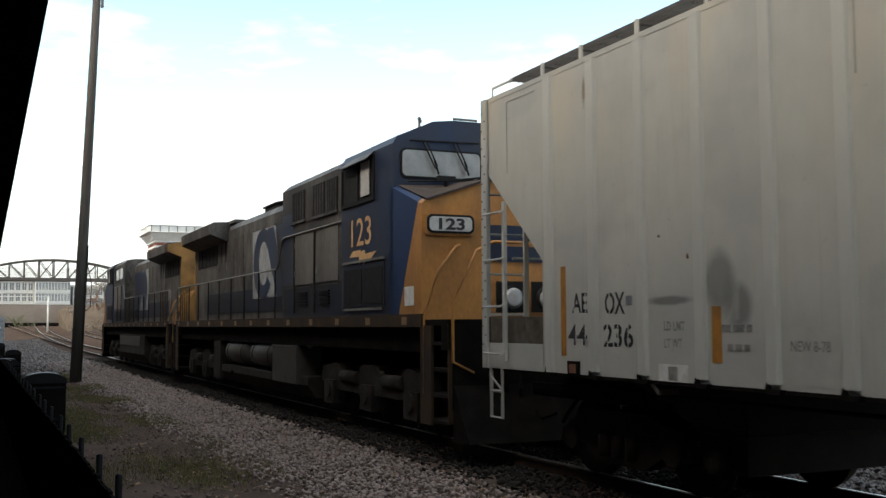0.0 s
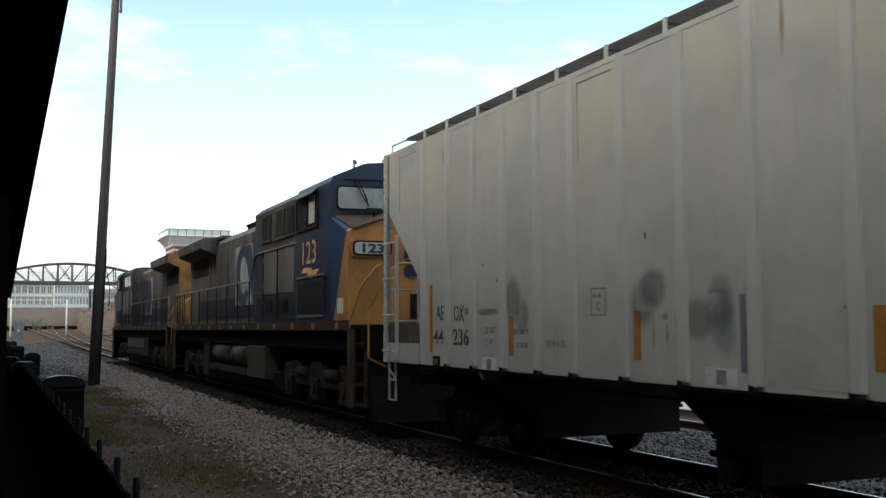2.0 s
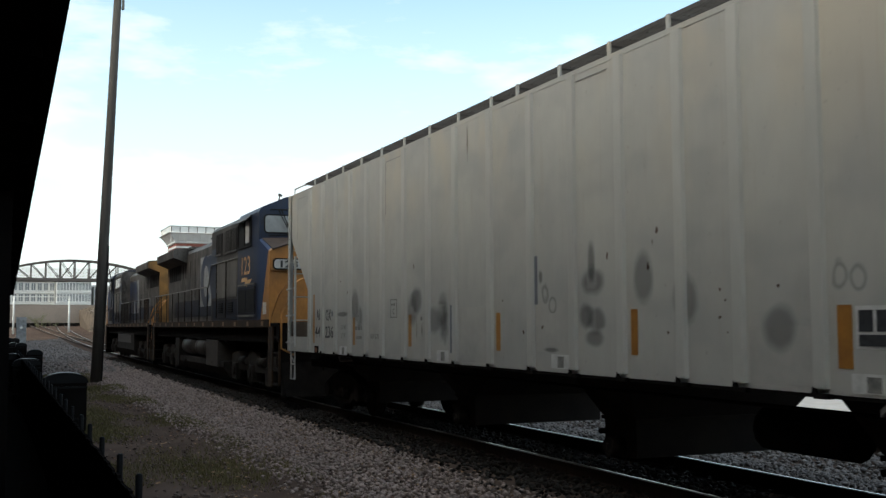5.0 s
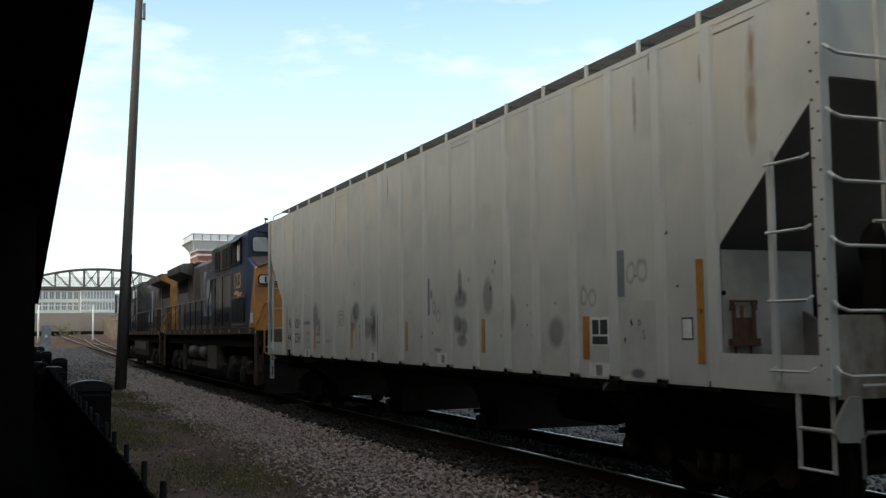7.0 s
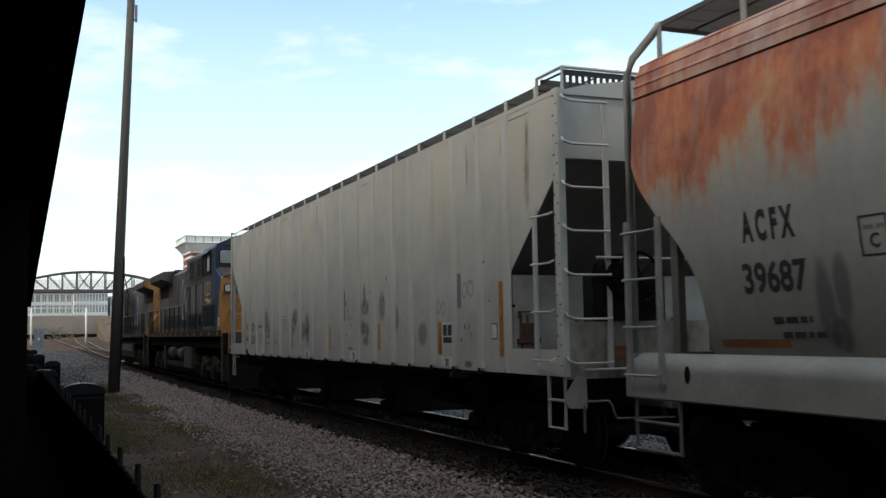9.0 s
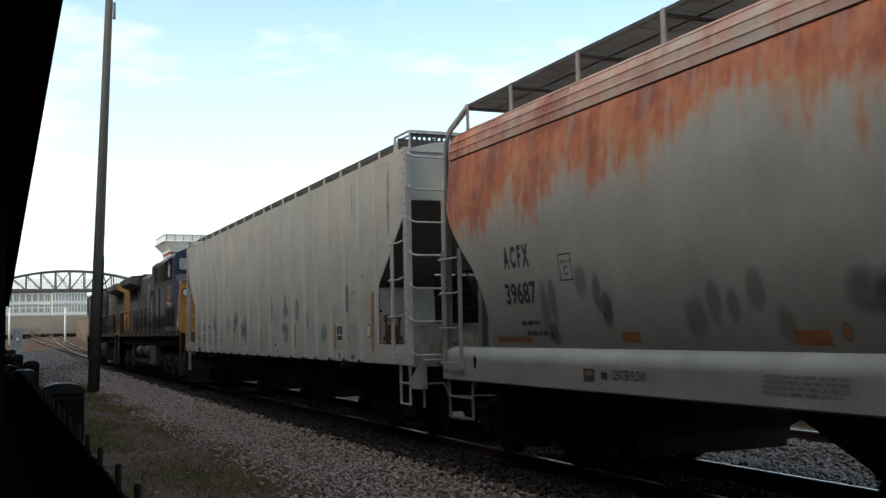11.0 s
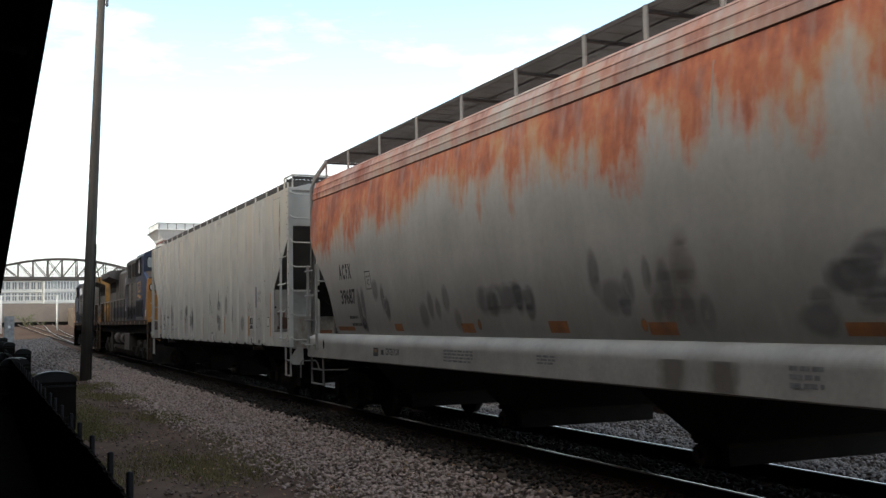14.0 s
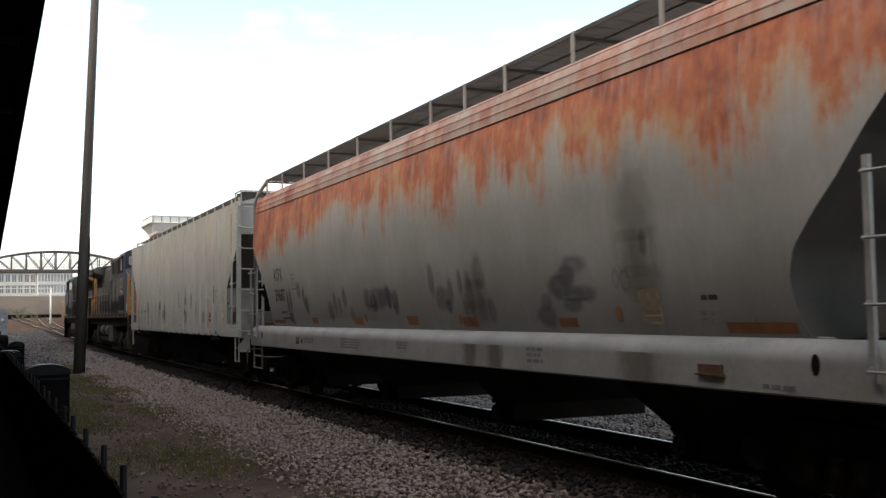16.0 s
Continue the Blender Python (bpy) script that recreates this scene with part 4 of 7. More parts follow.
def covered_hopper():
    h = thing("covered_hopper", "off-white ribbed covered hopper wagon with rust streaks and stencils", "freight wagon", pose(TRACK, 1.53, 0))
    U, L, ZB, ZT = 1.585, 9.24, 1.13, 4.27
    for s in (-1, 1):
        b = B()
        outline = [(-7.95, ZB), (7.95, ZB), (7.95, 2.3), (9.24, 3.42), (9.24, ZT), (-9.24, ZT), (-9.24, 3.42), (-7.95, 2.3)]
        prism(b, outline, "x", s * (U - 0.012), s * U)
        side = part("side_sheet", b, M["hopper"], h, "ribbed off-white side wall")
        for v in HOP_RIBS:
            b = B()
            z0 = ZB if abs(v) > 7.6 else ZB + 0.04
            prof = [(s * (U - 0.003), v - 0.07), (s * (U + 0.004), v - 0.068), (s * (U + 0.037), v - 0.06), (s * (U + 0.041), v - 0.045), (s * (U + 0.041), v + 0.045), (s * (U + 0.037), v + 0.06), (s * (U + 0.004), v + 0.068), (s * (U - 0.003), v + 0.07)]
            low, top = [b.verts.new((*q, z0)) for q in prof], [b.verts.new((*q, ZT - 0.02)) for q in prof]
            for k in range(7):
                b.faces.new((low[k], low[k + 1], top[k + 1], top[k]))
            part("rib", b, M["hopper_rib"], side)
        b = B()
        box(b, s * U - 0.004, s * U + 0.004, -9.24, 9.24, ZT - 0.025, ZT + 0.03)
        part("top_chord", b, M["hopper"], h)
        for e in (-1, 1):
            b = B()
            box(b, s * (U + 0.03) - 0.014, s * (U + 0.03) + 0.014, e * 9.25 - 0.06, e * 9.25 + 0.06, ZB, ZT + 0.02)
            box(b, s * (U - 0.01) - 0.04, s * (U - 0.01) + 0.04, e * 9.28 - 0.014, e * 9.28 + 0.014, ZB, ZT + 0.02)
            post = part("corner_post", b, M["hopper"], h)
            b = B()
            for k in range(14):
                z = 1.25 + k * 0.22 if e < 0 else 1.3 + k * 0.21
                for dv in (-0.035, 0.035):
                    tube(b, [(s * (U + 0.044), e * 9.25 + dv, z + (0.1 if dv > 0 else 0)), (s * (U + 0.053), e * 9.25 + dv, z + (0.1 if dv > 0 else 0))], 0.011, 6)
            tagged(part("rivets", b, M["grime_shade"], post), kind="stuff")
            b = B()
            box(b, s * (U + 0.005) - 0.012, s * (U + 0.005) + 0.012, min(e * 7.95, e * 9.25), max(e * 7.95, e * 9.25), ZB, 1.42)
            part("end_sill_plate", b, M["hopper"], h)
            b = B()
            prism(b, [(e * 7.96, ZB), (e * 7.96, 2.3), (e * 8.0, 2.3), (e * 8.0, ZB)], "x", s * 0.6, s * (U - 0.02))
            part("shear_plate", b, M["end_panel"], h, "off-white plate across the end, recess shade in its colour")
        # small gussets under the ribs
        for v in HOP_RIBS:
            b = B()
            prism(b, [(v + 0.07, ZB + 0.004), (v - 0.1, ZB + 0.004), (v - 0.08, ZB - 0.035), (v + 0.05, ZB - 0.035)], "x", s * (U - 0.02), s * (U + 0.045))
            prism(b, [(v + 0.025, ZB), (v + 0.08, ZB), (v + 0.065, ZB + 0.05), (v + 0.05, ZB + 0.055)], "x", s * (U + 0.015), s * (U + 0.04))
            part("lug", b, M["under"], side)
        b = B()
        box(b, s * (U - 0.04) - 0.04, s * (U - 0.04) + 0.04, -9.24, 9.24, ZB - 0.03, ZB - 0.004)
        part("side_sill", b, M["under"], h)
    # roof, ends and slope sheets
    b = B()
    prof = [(-U, ZT), (-1.2, ZT + 0.1), (-0.6, ZT + 0.19), (0, ZT + 0.22), (0.6, ZT + 0.19), (1.2, ZT + 0.1), (U, ZT)]
    prism(b, prof + [(U, ZT - 0.03), (-U, ZT - 0.03)], "y", -9.24, 9.24)
    part("roof", b, M["hopper"], h)
    for e in (-1, 1):
        b = B()
        box(b, -U, U, e * 9.2 - 0.01, e * 9.2 + 0.01, 3.53, ZT)
        part("end_wall", b, M["hopper"], h)
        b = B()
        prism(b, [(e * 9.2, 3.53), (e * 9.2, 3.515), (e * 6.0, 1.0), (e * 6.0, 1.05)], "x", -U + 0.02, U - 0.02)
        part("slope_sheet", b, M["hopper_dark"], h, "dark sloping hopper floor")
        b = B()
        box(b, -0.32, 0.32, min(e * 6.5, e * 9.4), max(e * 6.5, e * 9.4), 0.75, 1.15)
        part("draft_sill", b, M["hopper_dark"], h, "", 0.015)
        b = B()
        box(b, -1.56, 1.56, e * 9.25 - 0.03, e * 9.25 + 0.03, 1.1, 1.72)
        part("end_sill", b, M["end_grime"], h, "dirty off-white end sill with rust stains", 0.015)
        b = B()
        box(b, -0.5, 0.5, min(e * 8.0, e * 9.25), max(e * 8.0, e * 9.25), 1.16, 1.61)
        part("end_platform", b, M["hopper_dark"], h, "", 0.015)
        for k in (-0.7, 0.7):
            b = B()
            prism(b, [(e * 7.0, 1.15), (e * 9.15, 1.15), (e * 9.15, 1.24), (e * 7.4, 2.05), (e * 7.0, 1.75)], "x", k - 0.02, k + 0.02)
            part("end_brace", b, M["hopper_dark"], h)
        b = B()
        tube(b, [(-1.2, e * 9.34, 2.42), (1.2, e * 9.34, 2.42)], 0.016, 6)
        tube(b, [(-1.4, e * 9.36, 1.2), (-0.5, e * 9.36, 1.2)], 0.016, 6)
        part("grab_iron", b, M["hopper"], h)
        for s in (-1, 1):
            end_ladder(h, e * 9.31, s * (U + 0.0) if s < 0 else U - 0.55, (s * U + 0.55) if s < 0 else U, 1.27, 4.14, 7, M["hopper"], e)
            side_ladder(h, s * (U + 0.05), e * 8.73, e * 9.16, 1.3, 3.02, 4, M["hopper"], True, False, s)
            sill_step(h, s * (U + 0.0), e * 8.9, e * (9.17 if e > 0 else 9.26), 0.57, 1.13, M["end_panel"], e > 0)
            if e < 0:
                b = B()
                prism(b, [(s * 1.34, 1.12), (s * 1.46, 1.12), (s * 1.6, 0.92), (s * 1.61, 0.86), (s * 1.55, 0.79), (s * 1.33, 0.78)], "y", e * 9.28 - 0.012, e * 9.28 + 0.012)
                part("end_gusset", b, M["end_panel"], h)
        if e < 0:
            b = B()
            tube(b, [(-1.41, e * 9.36, 0.53), (-1.41, e * 9.36, 0.82), (-1.37, e * 9.37, 0.86), (-1.12, e * 9.38, 0.86), (-1.08, e * 9.39, 0.81), (-1.04, e * 9.4, 0.67), (-0.3, e * 9.42, 0.65)], 0.016, 6)
            part("uncoupling_lever", b, M["hopper_dark"], h)
        b = B()
        box(b, -1.3, 1.3, min(e * 6.2, e * 8.7), max(e * 6.2, e * 8.7), 0.84, 1.1)
        part("body_bolster", b, M["under"], h)
        coupler(h, e * 9.25, e)
        freight_truck(h, e * 7.3)
        # roof end walk, raised at the rear end only
        if e > 0:
            b = B()
            tube(b, [(-U + 0.06, 9.2, ZT), (-U + 0.06, 9.2, ZT + 0.16), (-U + 0.3, 9.0, ZT + 0.28)], 0.016, 6)
            part("roof_grab", b, M["hopper"], h)
            continue
        b = B()
        tube(b, [(-U + 0.06, e * 9.25, ZT), (-U + 0.06, e * 9.25, ZT + 0.27), (-U + 0.06, e * 8.66, ZT + 0.27), (-U + 0.06, e * 8.64, ZT + 0.02)], 0.02, 6)
        tube(b, [(U - 0.06, e * 9.25, ZT), (U - 0.06, e * 9.25, ZT + 0.27)], 0.02, 6)
        tube(b, [(-U + 0.06, e * 9.25, ZT + 0.27), (U - 0.06, e * 9.25, ZT + 0.27)], 0.02, 6)
        part("roof_end_rail", b, M["hopper"], h)
        b = B()
        for k in range(38):
            u = -U + 0.12 + k * (2 * U - 0.24) / 37
            box(b, u - 0.018, u + 0.018, e * 9.2 - 0.008, e * 9.2 + 0.008, ZT + 0.04, ZT + 0.24)
        for k in range(7):
            u = -U + 0.12 + k * (2 * U - 0.24) / 6
            box(b, u - 0.014, u + 0.014, min(e * 8.72, e * 9.22), max(e * 8.72, e * 9.22), ZT + 0.225, ZT + 0.24)
        box(b, -U + 0.08, U - 0.08, e * 9.22 - 0.01, e * 9.22 + 0.01, ZT + 0.19, ZT + 0.25)
        box(b, -U + 0.08, U - 0.08, e * 8.72 - 0.01, e * 8.72 + 0.01, ZT + 0.19, ZT + 0.25)
        part("end_walk", b, M["walkway"], h, "weathered metal grating")
    for s in (-1, 1):
        b = B()
        grating(b, min(s * 0.78, s * 1.34), max(s * 0.78, s * 1.34), -8.62, 9.1, ZT + 0.26)
        posts = [e * k for k in (8.3, 7.5, 6.5, 5.46, 4.44, 3.42, 2.4, 1.38, 0.36) for e in (-1, 1)]
        for v in posts:
            box(b, min(s * 0.78, s * 1.36), max(s * 0.78, s * 1.36), v - 0.015, v + 0.015, ZT + 0.215, ZT + 0.235)
        rb = part("running_board", b, M["walkway"], h, "dark grating of the roof walk")
        for v in posts:
            b = B()
            box(b, s * 1.36 - 0.012, s * 1.36 + 0.012, v - 0.025, v + 0.025, ZT + 0.03, ZT + 0.275)
            part("bracket", b, M["hopper"], rb)
    # roof hatches
    b = B()
    prism(b, [(-0.45, ZT + 0.2), (0.45, ZT + 0.2), (0.42, ZT + 0.3), (0.2, ZT + 0.34), (-0.2, ZT + 0.34), (-0.42, ZT + 0.3)], "y", -8.2, 8.2)
    part("trough_hatch", b, M["hopper"], h)
    # discharge bays: two on each half, funnels down to short wide outlet boxes
    for e in (-1, 1):
        for t0, t1, g0, g1, zb, ua, ub in ((0.9, 2.55, 1.65, 2.25, 0.26, 1.0, 1.3), (5.25, 6.5, 5.5, 6.1, 0.31, 1.2, 1.48)):
            funnel(h, sorted((e * t0, e * t1)), sorted((e * g0, e * g1)), (ua, ub) if e > 0 else (ub, ua), 1.0, ZB - 0.035, 0.64, zb)
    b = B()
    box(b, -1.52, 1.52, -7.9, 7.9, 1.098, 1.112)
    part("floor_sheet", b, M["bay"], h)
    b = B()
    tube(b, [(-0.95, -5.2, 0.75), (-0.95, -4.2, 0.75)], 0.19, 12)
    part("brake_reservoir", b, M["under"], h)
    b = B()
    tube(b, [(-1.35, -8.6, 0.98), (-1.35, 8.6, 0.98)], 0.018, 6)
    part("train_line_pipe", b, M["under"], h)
    # brake gear on the rear end
    b = B()
    tube(b, [(-0.86, -9.1, 2.2), (-0.86, -9.3, 2.2), (-0.86, -9.34, 2.2)], [0.27, 0.27, 0.2], 20)
    box(b, -1.12, -0.62, -9.32, -9.12, 1.72, 2.24)
    part("hand_brake_housing", b, M["under"], h)
    b = B()
    ring = [(-0.72 + 0.28 * math.cos(k * math.tau / 24), -9.42, 2.2 + 0.28 * math.sin(k * math.tau / 24)) for k in range(25)]
    tube(b, ring, 0.018, 6)
    for k in range(4):
        a = k * math.tau / 8
        tube(b, [(-0.72 - 0.28 * math.cos(a), -9.42, 2.2 - 0.28 * math.sin(a)), (-0.72 + 0.28 * math.cos(a), -9.42, 2.2 + 0.28 * math.sin(a))], 0.012, 5)
    part("brake_wheel", b, M["under"], h, "black spoked brake wheel")
    # rusty card bracket on the rear cross plate
    b = B()
    for u in (-1.48, -1.27):
        tube(b, [(u, -8.0, 1.84), (u, -8.03, 1.82), (u, -8.03, 1.5)], 0.018, 6)
    tube(b, [(-1.51, -8.02, 1.78), (-1.51, -8.03, 1.86), (-1.24, -8.03, 1.86), (-1.24, -8.02, 1.78)], 0.013, 6)
    box(b, -1.52, -1.23, -8.06, -8.0, 1.48, 1.54)
    box(b, -1.47, -1.28, -8.012, -8.004, 1.54, 1.72)
    part("card_bracket", b, M["rust_dark"], h, "rusty card bracket")
    b = B()
    for u0, u1, z0, z1 in ((-1.47, -1.44, 1.2, 1.5), (-1.4, -1.36, 1.6, 1.82), (-1.31, -1.28, 1.24, 1.6)):
        b.faces.new([b.verts.new(q) for q in ((u0, -8.006, z0), (u1, -8.006, z0), (u1, -8.006, z1), (u0, -8.006, z1))])
    part("rust_streak", b, M["rust"], h, "run of orange rust")
    b = B()
    tube(b, [(-1.56, -8.0, 1.93), (-1.56, -8.01, 1.93)], 0.022, 8)
    part("plate_hole", b, M["under"], h)
    b = B()
    box(b, -1.1, -0.78, -8.35, -8.05, 1.2, 1.34)
    tube(b, [(-1.32, -8.1, 1.38), (-1.0, -8.1, 1.36)], 0.02, 6)
    part("slack_adjuster", b, M["under"], h, "dark brake lever behind the ladder")
    # panels: framed rectangles near the top edge
    su = flat_u(-U)
    for v in (-8.24, 3.3, 8.4, -2.4):
        b = B()
        box(b, -U - 0.005, -U, v - 0.3, v + 0.34, 4.165, 4.175)
        box(b, -U - 0.005, -U, v + 0.33, v + 0.342, 3.35, 4.165)
        part("weld_seam", b, M["acf_plain"], h)
    # stencils and reflectors
    ink, tan = M["stencil"], M["reflector"]
    for txt, v, w, z, hh in (("AE", 7.37, 0.28, 1.74, 0.2), ("OX", 6.78, 0.33, 1.72, 0.21), ("44", 7.45, 0.35, 1.42, 0.21), ("236", 6.81, 0.49, 1.41, 0.22), ("LD LMT", 5.86, 0.29, 1.57, 0.08), ("LT WT", 5.86, 0.25, 1.42, 0.08), ("NEW 8-78", 4.33, 0.39, 1.42, 0.08), ("C", 3.32, 0.08, 1.8, 0.09)):
        decal_text(h, txt, su, v, z, w, hh, M["faded_ink"] if hh < 0.1 else ink, "stencil")
    for v, z, hh in ((7.33, 1.74, 0.2), (7.12, 1.74, 0.2), (6.7, 1.72, 0.21), (7.3, 1.42, 0.21), (7.13, 1.42, 0.21), (6.74, 1.41, 0.22), (6.565, 1.41, 0.22), (6.4, 1.41, 0.22)):
        patch(h, su, v + 0.009, v - 0.009, z, z + hh, M["hopper_rib"], "stencil_bridge", off=0.008)
    text_bars(h, su, 5.10, 4.74, 1.56, 1.66, 1, M["faded_ink"])
    text_bars(h, su, 5.03, 4.76, 1.41, 1.5, 1, M["faded_ink"])
    decal_text(h, "P", su, -6.72, 1.63, 0.06, 0.09, M["faded_ink"], "stencil")
    decal_text(h, "S", su, -6.79, 1.53, 0.06, 0.09, M["faded_ink"], "stencil")
    for v0, v1, z0, z1 in ((7.59, 7.49, 1.31, 2.22), (5.22, 5.1, 1.31, 1.77), (2.67, 2.55, 1.33, 1.79), (-0.2, -0.31, 1.33, 1.78), (-3.06, -3.17, 1.35, 1.78), (-5.66, -5.8, 1.32, 1.77), (-7.66, -7.77, 1.32, 2.24)):
        patch(h, su, v0, v1, z0, z1, tan, "reflector_strip", "amber reflective strip")
    for v0, v1, z0, z1 in ((5.95, 5.54, 1.13, 1.28), (1.62, 1.22, 1.15, 1.3), (-1.53, -1.92, 1.17, 1.32), (-5.78, -6.19, 1.15, 1.29)):
        ph = patch(h, su, v0, v1, z0, z1, M["paper"], "placard", "torn white paper placard")
        patch(ph, su, v0 - 0.14, v0 - 0.27, z0 + 0.01, z1 - 0.02, M["faded_ink"], "print", off=0.007)
    blk = patch(h, su, -5.83, -6.19, 1.46, 1.76, M["paper"], "inspection_stencil", "white-framed black inspection stencil")
    for v0, v1, z0, z1 in ((-5.86, -5.99, 1.58, 1.73), (-6.02, -6.16, 1.58, 1.73), (-5.86, -6.16, 1.48, 1.56)):
        patch(blk, su, v0, v1, z0, z1, ink, "panel", off=0.007)
    wr = patch(h, su, -7.43, -7.6, 1.53, 1.73, ink, "repair_card", "small white repair card in a frame")
    patch(wr, su, -7.445, -7.585, 1.545, 1.715, M["paper"], "card", off=0.007)
    b = B()
    for z0, z1, v0, v1 in ((1.75, 1.765, 3.15, 3.42), (2.015, 2.03, 3.15, 3.42), (1.765, 2.015, 3.15, 3.163), (1.765, 2.015, 3.407, 3.42)):
        box(b, -U - 0.005, -U, v0, v1, z0, z1)
    part("plate_frame", b, M["faded_ink"], h)
    text_bars(h, su, 3.38, 3.2, 1.93, 1.99, 1, M["faded_ink"])
    b = B()
    box(b, -U - 0.012, -U, 7.24, 7.47, 1.12, 1.26)
    cp = part("tag_holder", b, M["under"], h)
    patch(cp, su, 7.43, 7.3, 1.14, 1.23, M["rust"], "tag", off=0.016)
    for v0, v1, z0, z1, m in (
        (6.43, 6.33, 1.8, 1.89, "blue_grey"), (6.1, 5.4, 1.78, 1.88, "smudge"), (1.17, 1.1, 1.27, 1.9, "blue_grey"), (-1.06, -1.24, 1.86, 2.4, "blue_grey"), (-6.35, -6.5, 1.95, 2.41, "blue_grey"),
        (5.35, 4.88, 1.66, 2.27, "smudge_f"), (5.06, 4.7, 1.55, 2.0, "smudge_f"), (2.62, 2.12, 1.78, 2.24, "smudge"), (2.72, 2.3, 1.58, 2.14, "smudge_f"), (1.62, 1.2, 1.55, 2.1, "smudge_f"), (2.06, 1.4, 1.5, 1.92, "smudge_f"),
        (-2.28, -2.46, 2.0, 2.5, "smudge"), (-2.16, -2.62, 1.9, 2.24, "smudge"), (-2.08, -2.44, 1.56, 1.88, "smudge"), (-2.26, -2.64, 1.52, 1.82, "smudge"), (-2.2, -2.62, 1.4, 1.6, "smudge_f"),
        (-3.1, -3.46, 1.8, 2.36, "smudge_f"), (-4.86, -5.28, 1.4, 1.82, "smudge_f"), (-3.7, -4.1, 1.6, 2.1, "smudge_f"),
        (-6.52, -6.7, 2.05, 2.31, "ring"), (-6.7, -6.9, 2.05, 2.31, "ring"), (-1.31, -1.5, 1.86, 2.1, "ring"), (-1.48, -1.68, 1.76, 1.94, "ring"), (-5.62, -5.78, 1.86, 2.12, "ring"), (-5.78, -5.95, 1.84, 2.08, "ring"),
        (-1.26, -1.36, 2.08, 2.24, "smudge"), (-1.34, -1.72, 1.33, 1.4, "smudge"), (-6.56, -6.84, 1.15, 1.26, "smudge_k")):
        patch(h, su, v0, v1, z0, z1, M[m], "paint_blot", off=0.005)
    for v0, v1, z0, z1 in ((2.72, 2.0, 1.16, 1.8), (0.88, 0.04, 1.17, 1.86), (-1.2, -1.92, 1.34, 1.9), (-4.72, -5.4, 1.17, 1.62), (-6.4, -7.04, 1.2, 1.9), (4.4, 3.85, 1.17, 1.6)):
        patch(h, su, v0, v1, z0, z1, M["repaint"], "repaint_patch", "slightly greyer repainted patch", off=0.0025)
    for v0, v1, z0, z1, m in ((2.24, 2.1, 1.68, 1.79, "blot_k"), (1.6, 1.18, 1.3, 1.95, "blot")):
        patch(h, su, v0, v1, z0, z1, M[m], "paint_blot")
    rnd = random.Random(4)
    b = B()
    for k in range(30):
        v, z = rnd.uniform(-8.0, 7.0), rnd.uniform(1.45, 2.6)
        a = rnd.uniform(0, 6)
        w, hh = rnd.uniform(0.008, 0.026), rnd.uniform(0.012, 0.045)
        b.faces.new([b.verts.new((-U - 0.004, v + p * w, z + q * hh)) for p, q in ((-1, math.sin(a) * 0.5), (0, 1), (1, math.cos(a) * 0.6), (0.2, -1))])
    tagged(part("chip_marks", b, M["rust_dark"], h, "rust-edged paint chips"), kind="stuff")
    for v, z0, z1, w in ((2.15, 1.42, 1.72, 0.05), (1.0, 1.3, 1.9, 0.06), (-8.48, 2.9, 4.28, 0.11), (-8.5, 3.6, 4.28, 0.07), (-7.02, 4.05, 4.26, 0.04), (-7.8, 3.75, 4.1, 0.03), (7.1, 3.7, 4.2, 0.05), (-6.75, 3.3, 4.2, 0.06), (-4.6, 3.6, 4.2, 0.04), (0.6, 3.7, 4.25, 0.04), (2.35, 1.3, 1.75, 0.035), (-0.1, 3.2, 4.2, 0.05), (-1.15, 1.2, 1.8, 0.04), (-2.9, 1.2, 1.7, 0.03), (3.7, 1.2, 2.0, 0.03), (-8.6, 1.25, 1.5, 0.05), (-8.25, 1.15, 1.5, 0.035), (-5.45, 3.5, 4.2, 0.05), (-3.8, 3.0, 4.2, 0.04)):
        patch(h, su, v + w, v - w, z0, z1, M["streak"], "rust_streak", "run of orange rust", off=0.0045)
    for e in (-1, 1):
        b = B()
        box(b, -1.05, -0.75, e * 9.316 - 0.004, e * 9.316 + 0.004, 1.3, 1.45)
        part("end_reflector", b, M["rust"], h, "small rust-orange reflector")
    return h


ACF_PROFILE = ((-1.33, 1.36), (-1.395, 1.52), (-1.445, 1.75), (-1.487, 2.0), (-1.527, 2.3), (-1.562, 2.6), (-1.588, 2.9), (-1.592, 3.2), (-1.577, 3.55), (-1.545, 3.84), (-1.535, 3.875))


def acf_u(z):
    for (a, za), (b, zb) in zip(ACF_PROFILE, ACF_PROFILE[1:]):
        if z <= zb:
            return a + (b - a) * (z - za) / (zb - za)
    return ACF_PROFILE[-1][0]


ACF_FRONT = ((1.3, 7.8), (1.6, 7.74), (1.94, 7.76), (2.14, 7.83), (2.4, 8.0), (2.69, 8.29), (2.98, 8.53), (3.2, 8.64), (5.0, 8.52))
ACF_REAR = ((1.3, 7.72), (1.47, 7.65), (1.65, 7.59), (1.87, 7.58), (2.08, 7.66), (2.35, 7.93), (2.56, 8.17), (2.82, 8.42), (3.05, 8.66), (3.3, 8.86), (5.0, 8.86))


def acf_end(z, e):
    """Half length of the body at a height, at its front (1) or rear (-1) end."""
    pts = ACF_FRONT if e > 0 else ACF_REAR
    for (za, a), (zb, b) in zip(pts, pts[1:]):
        if z <= zb:
            return a + (b - a) * (z - za) / (zb - za)
    return 8.52


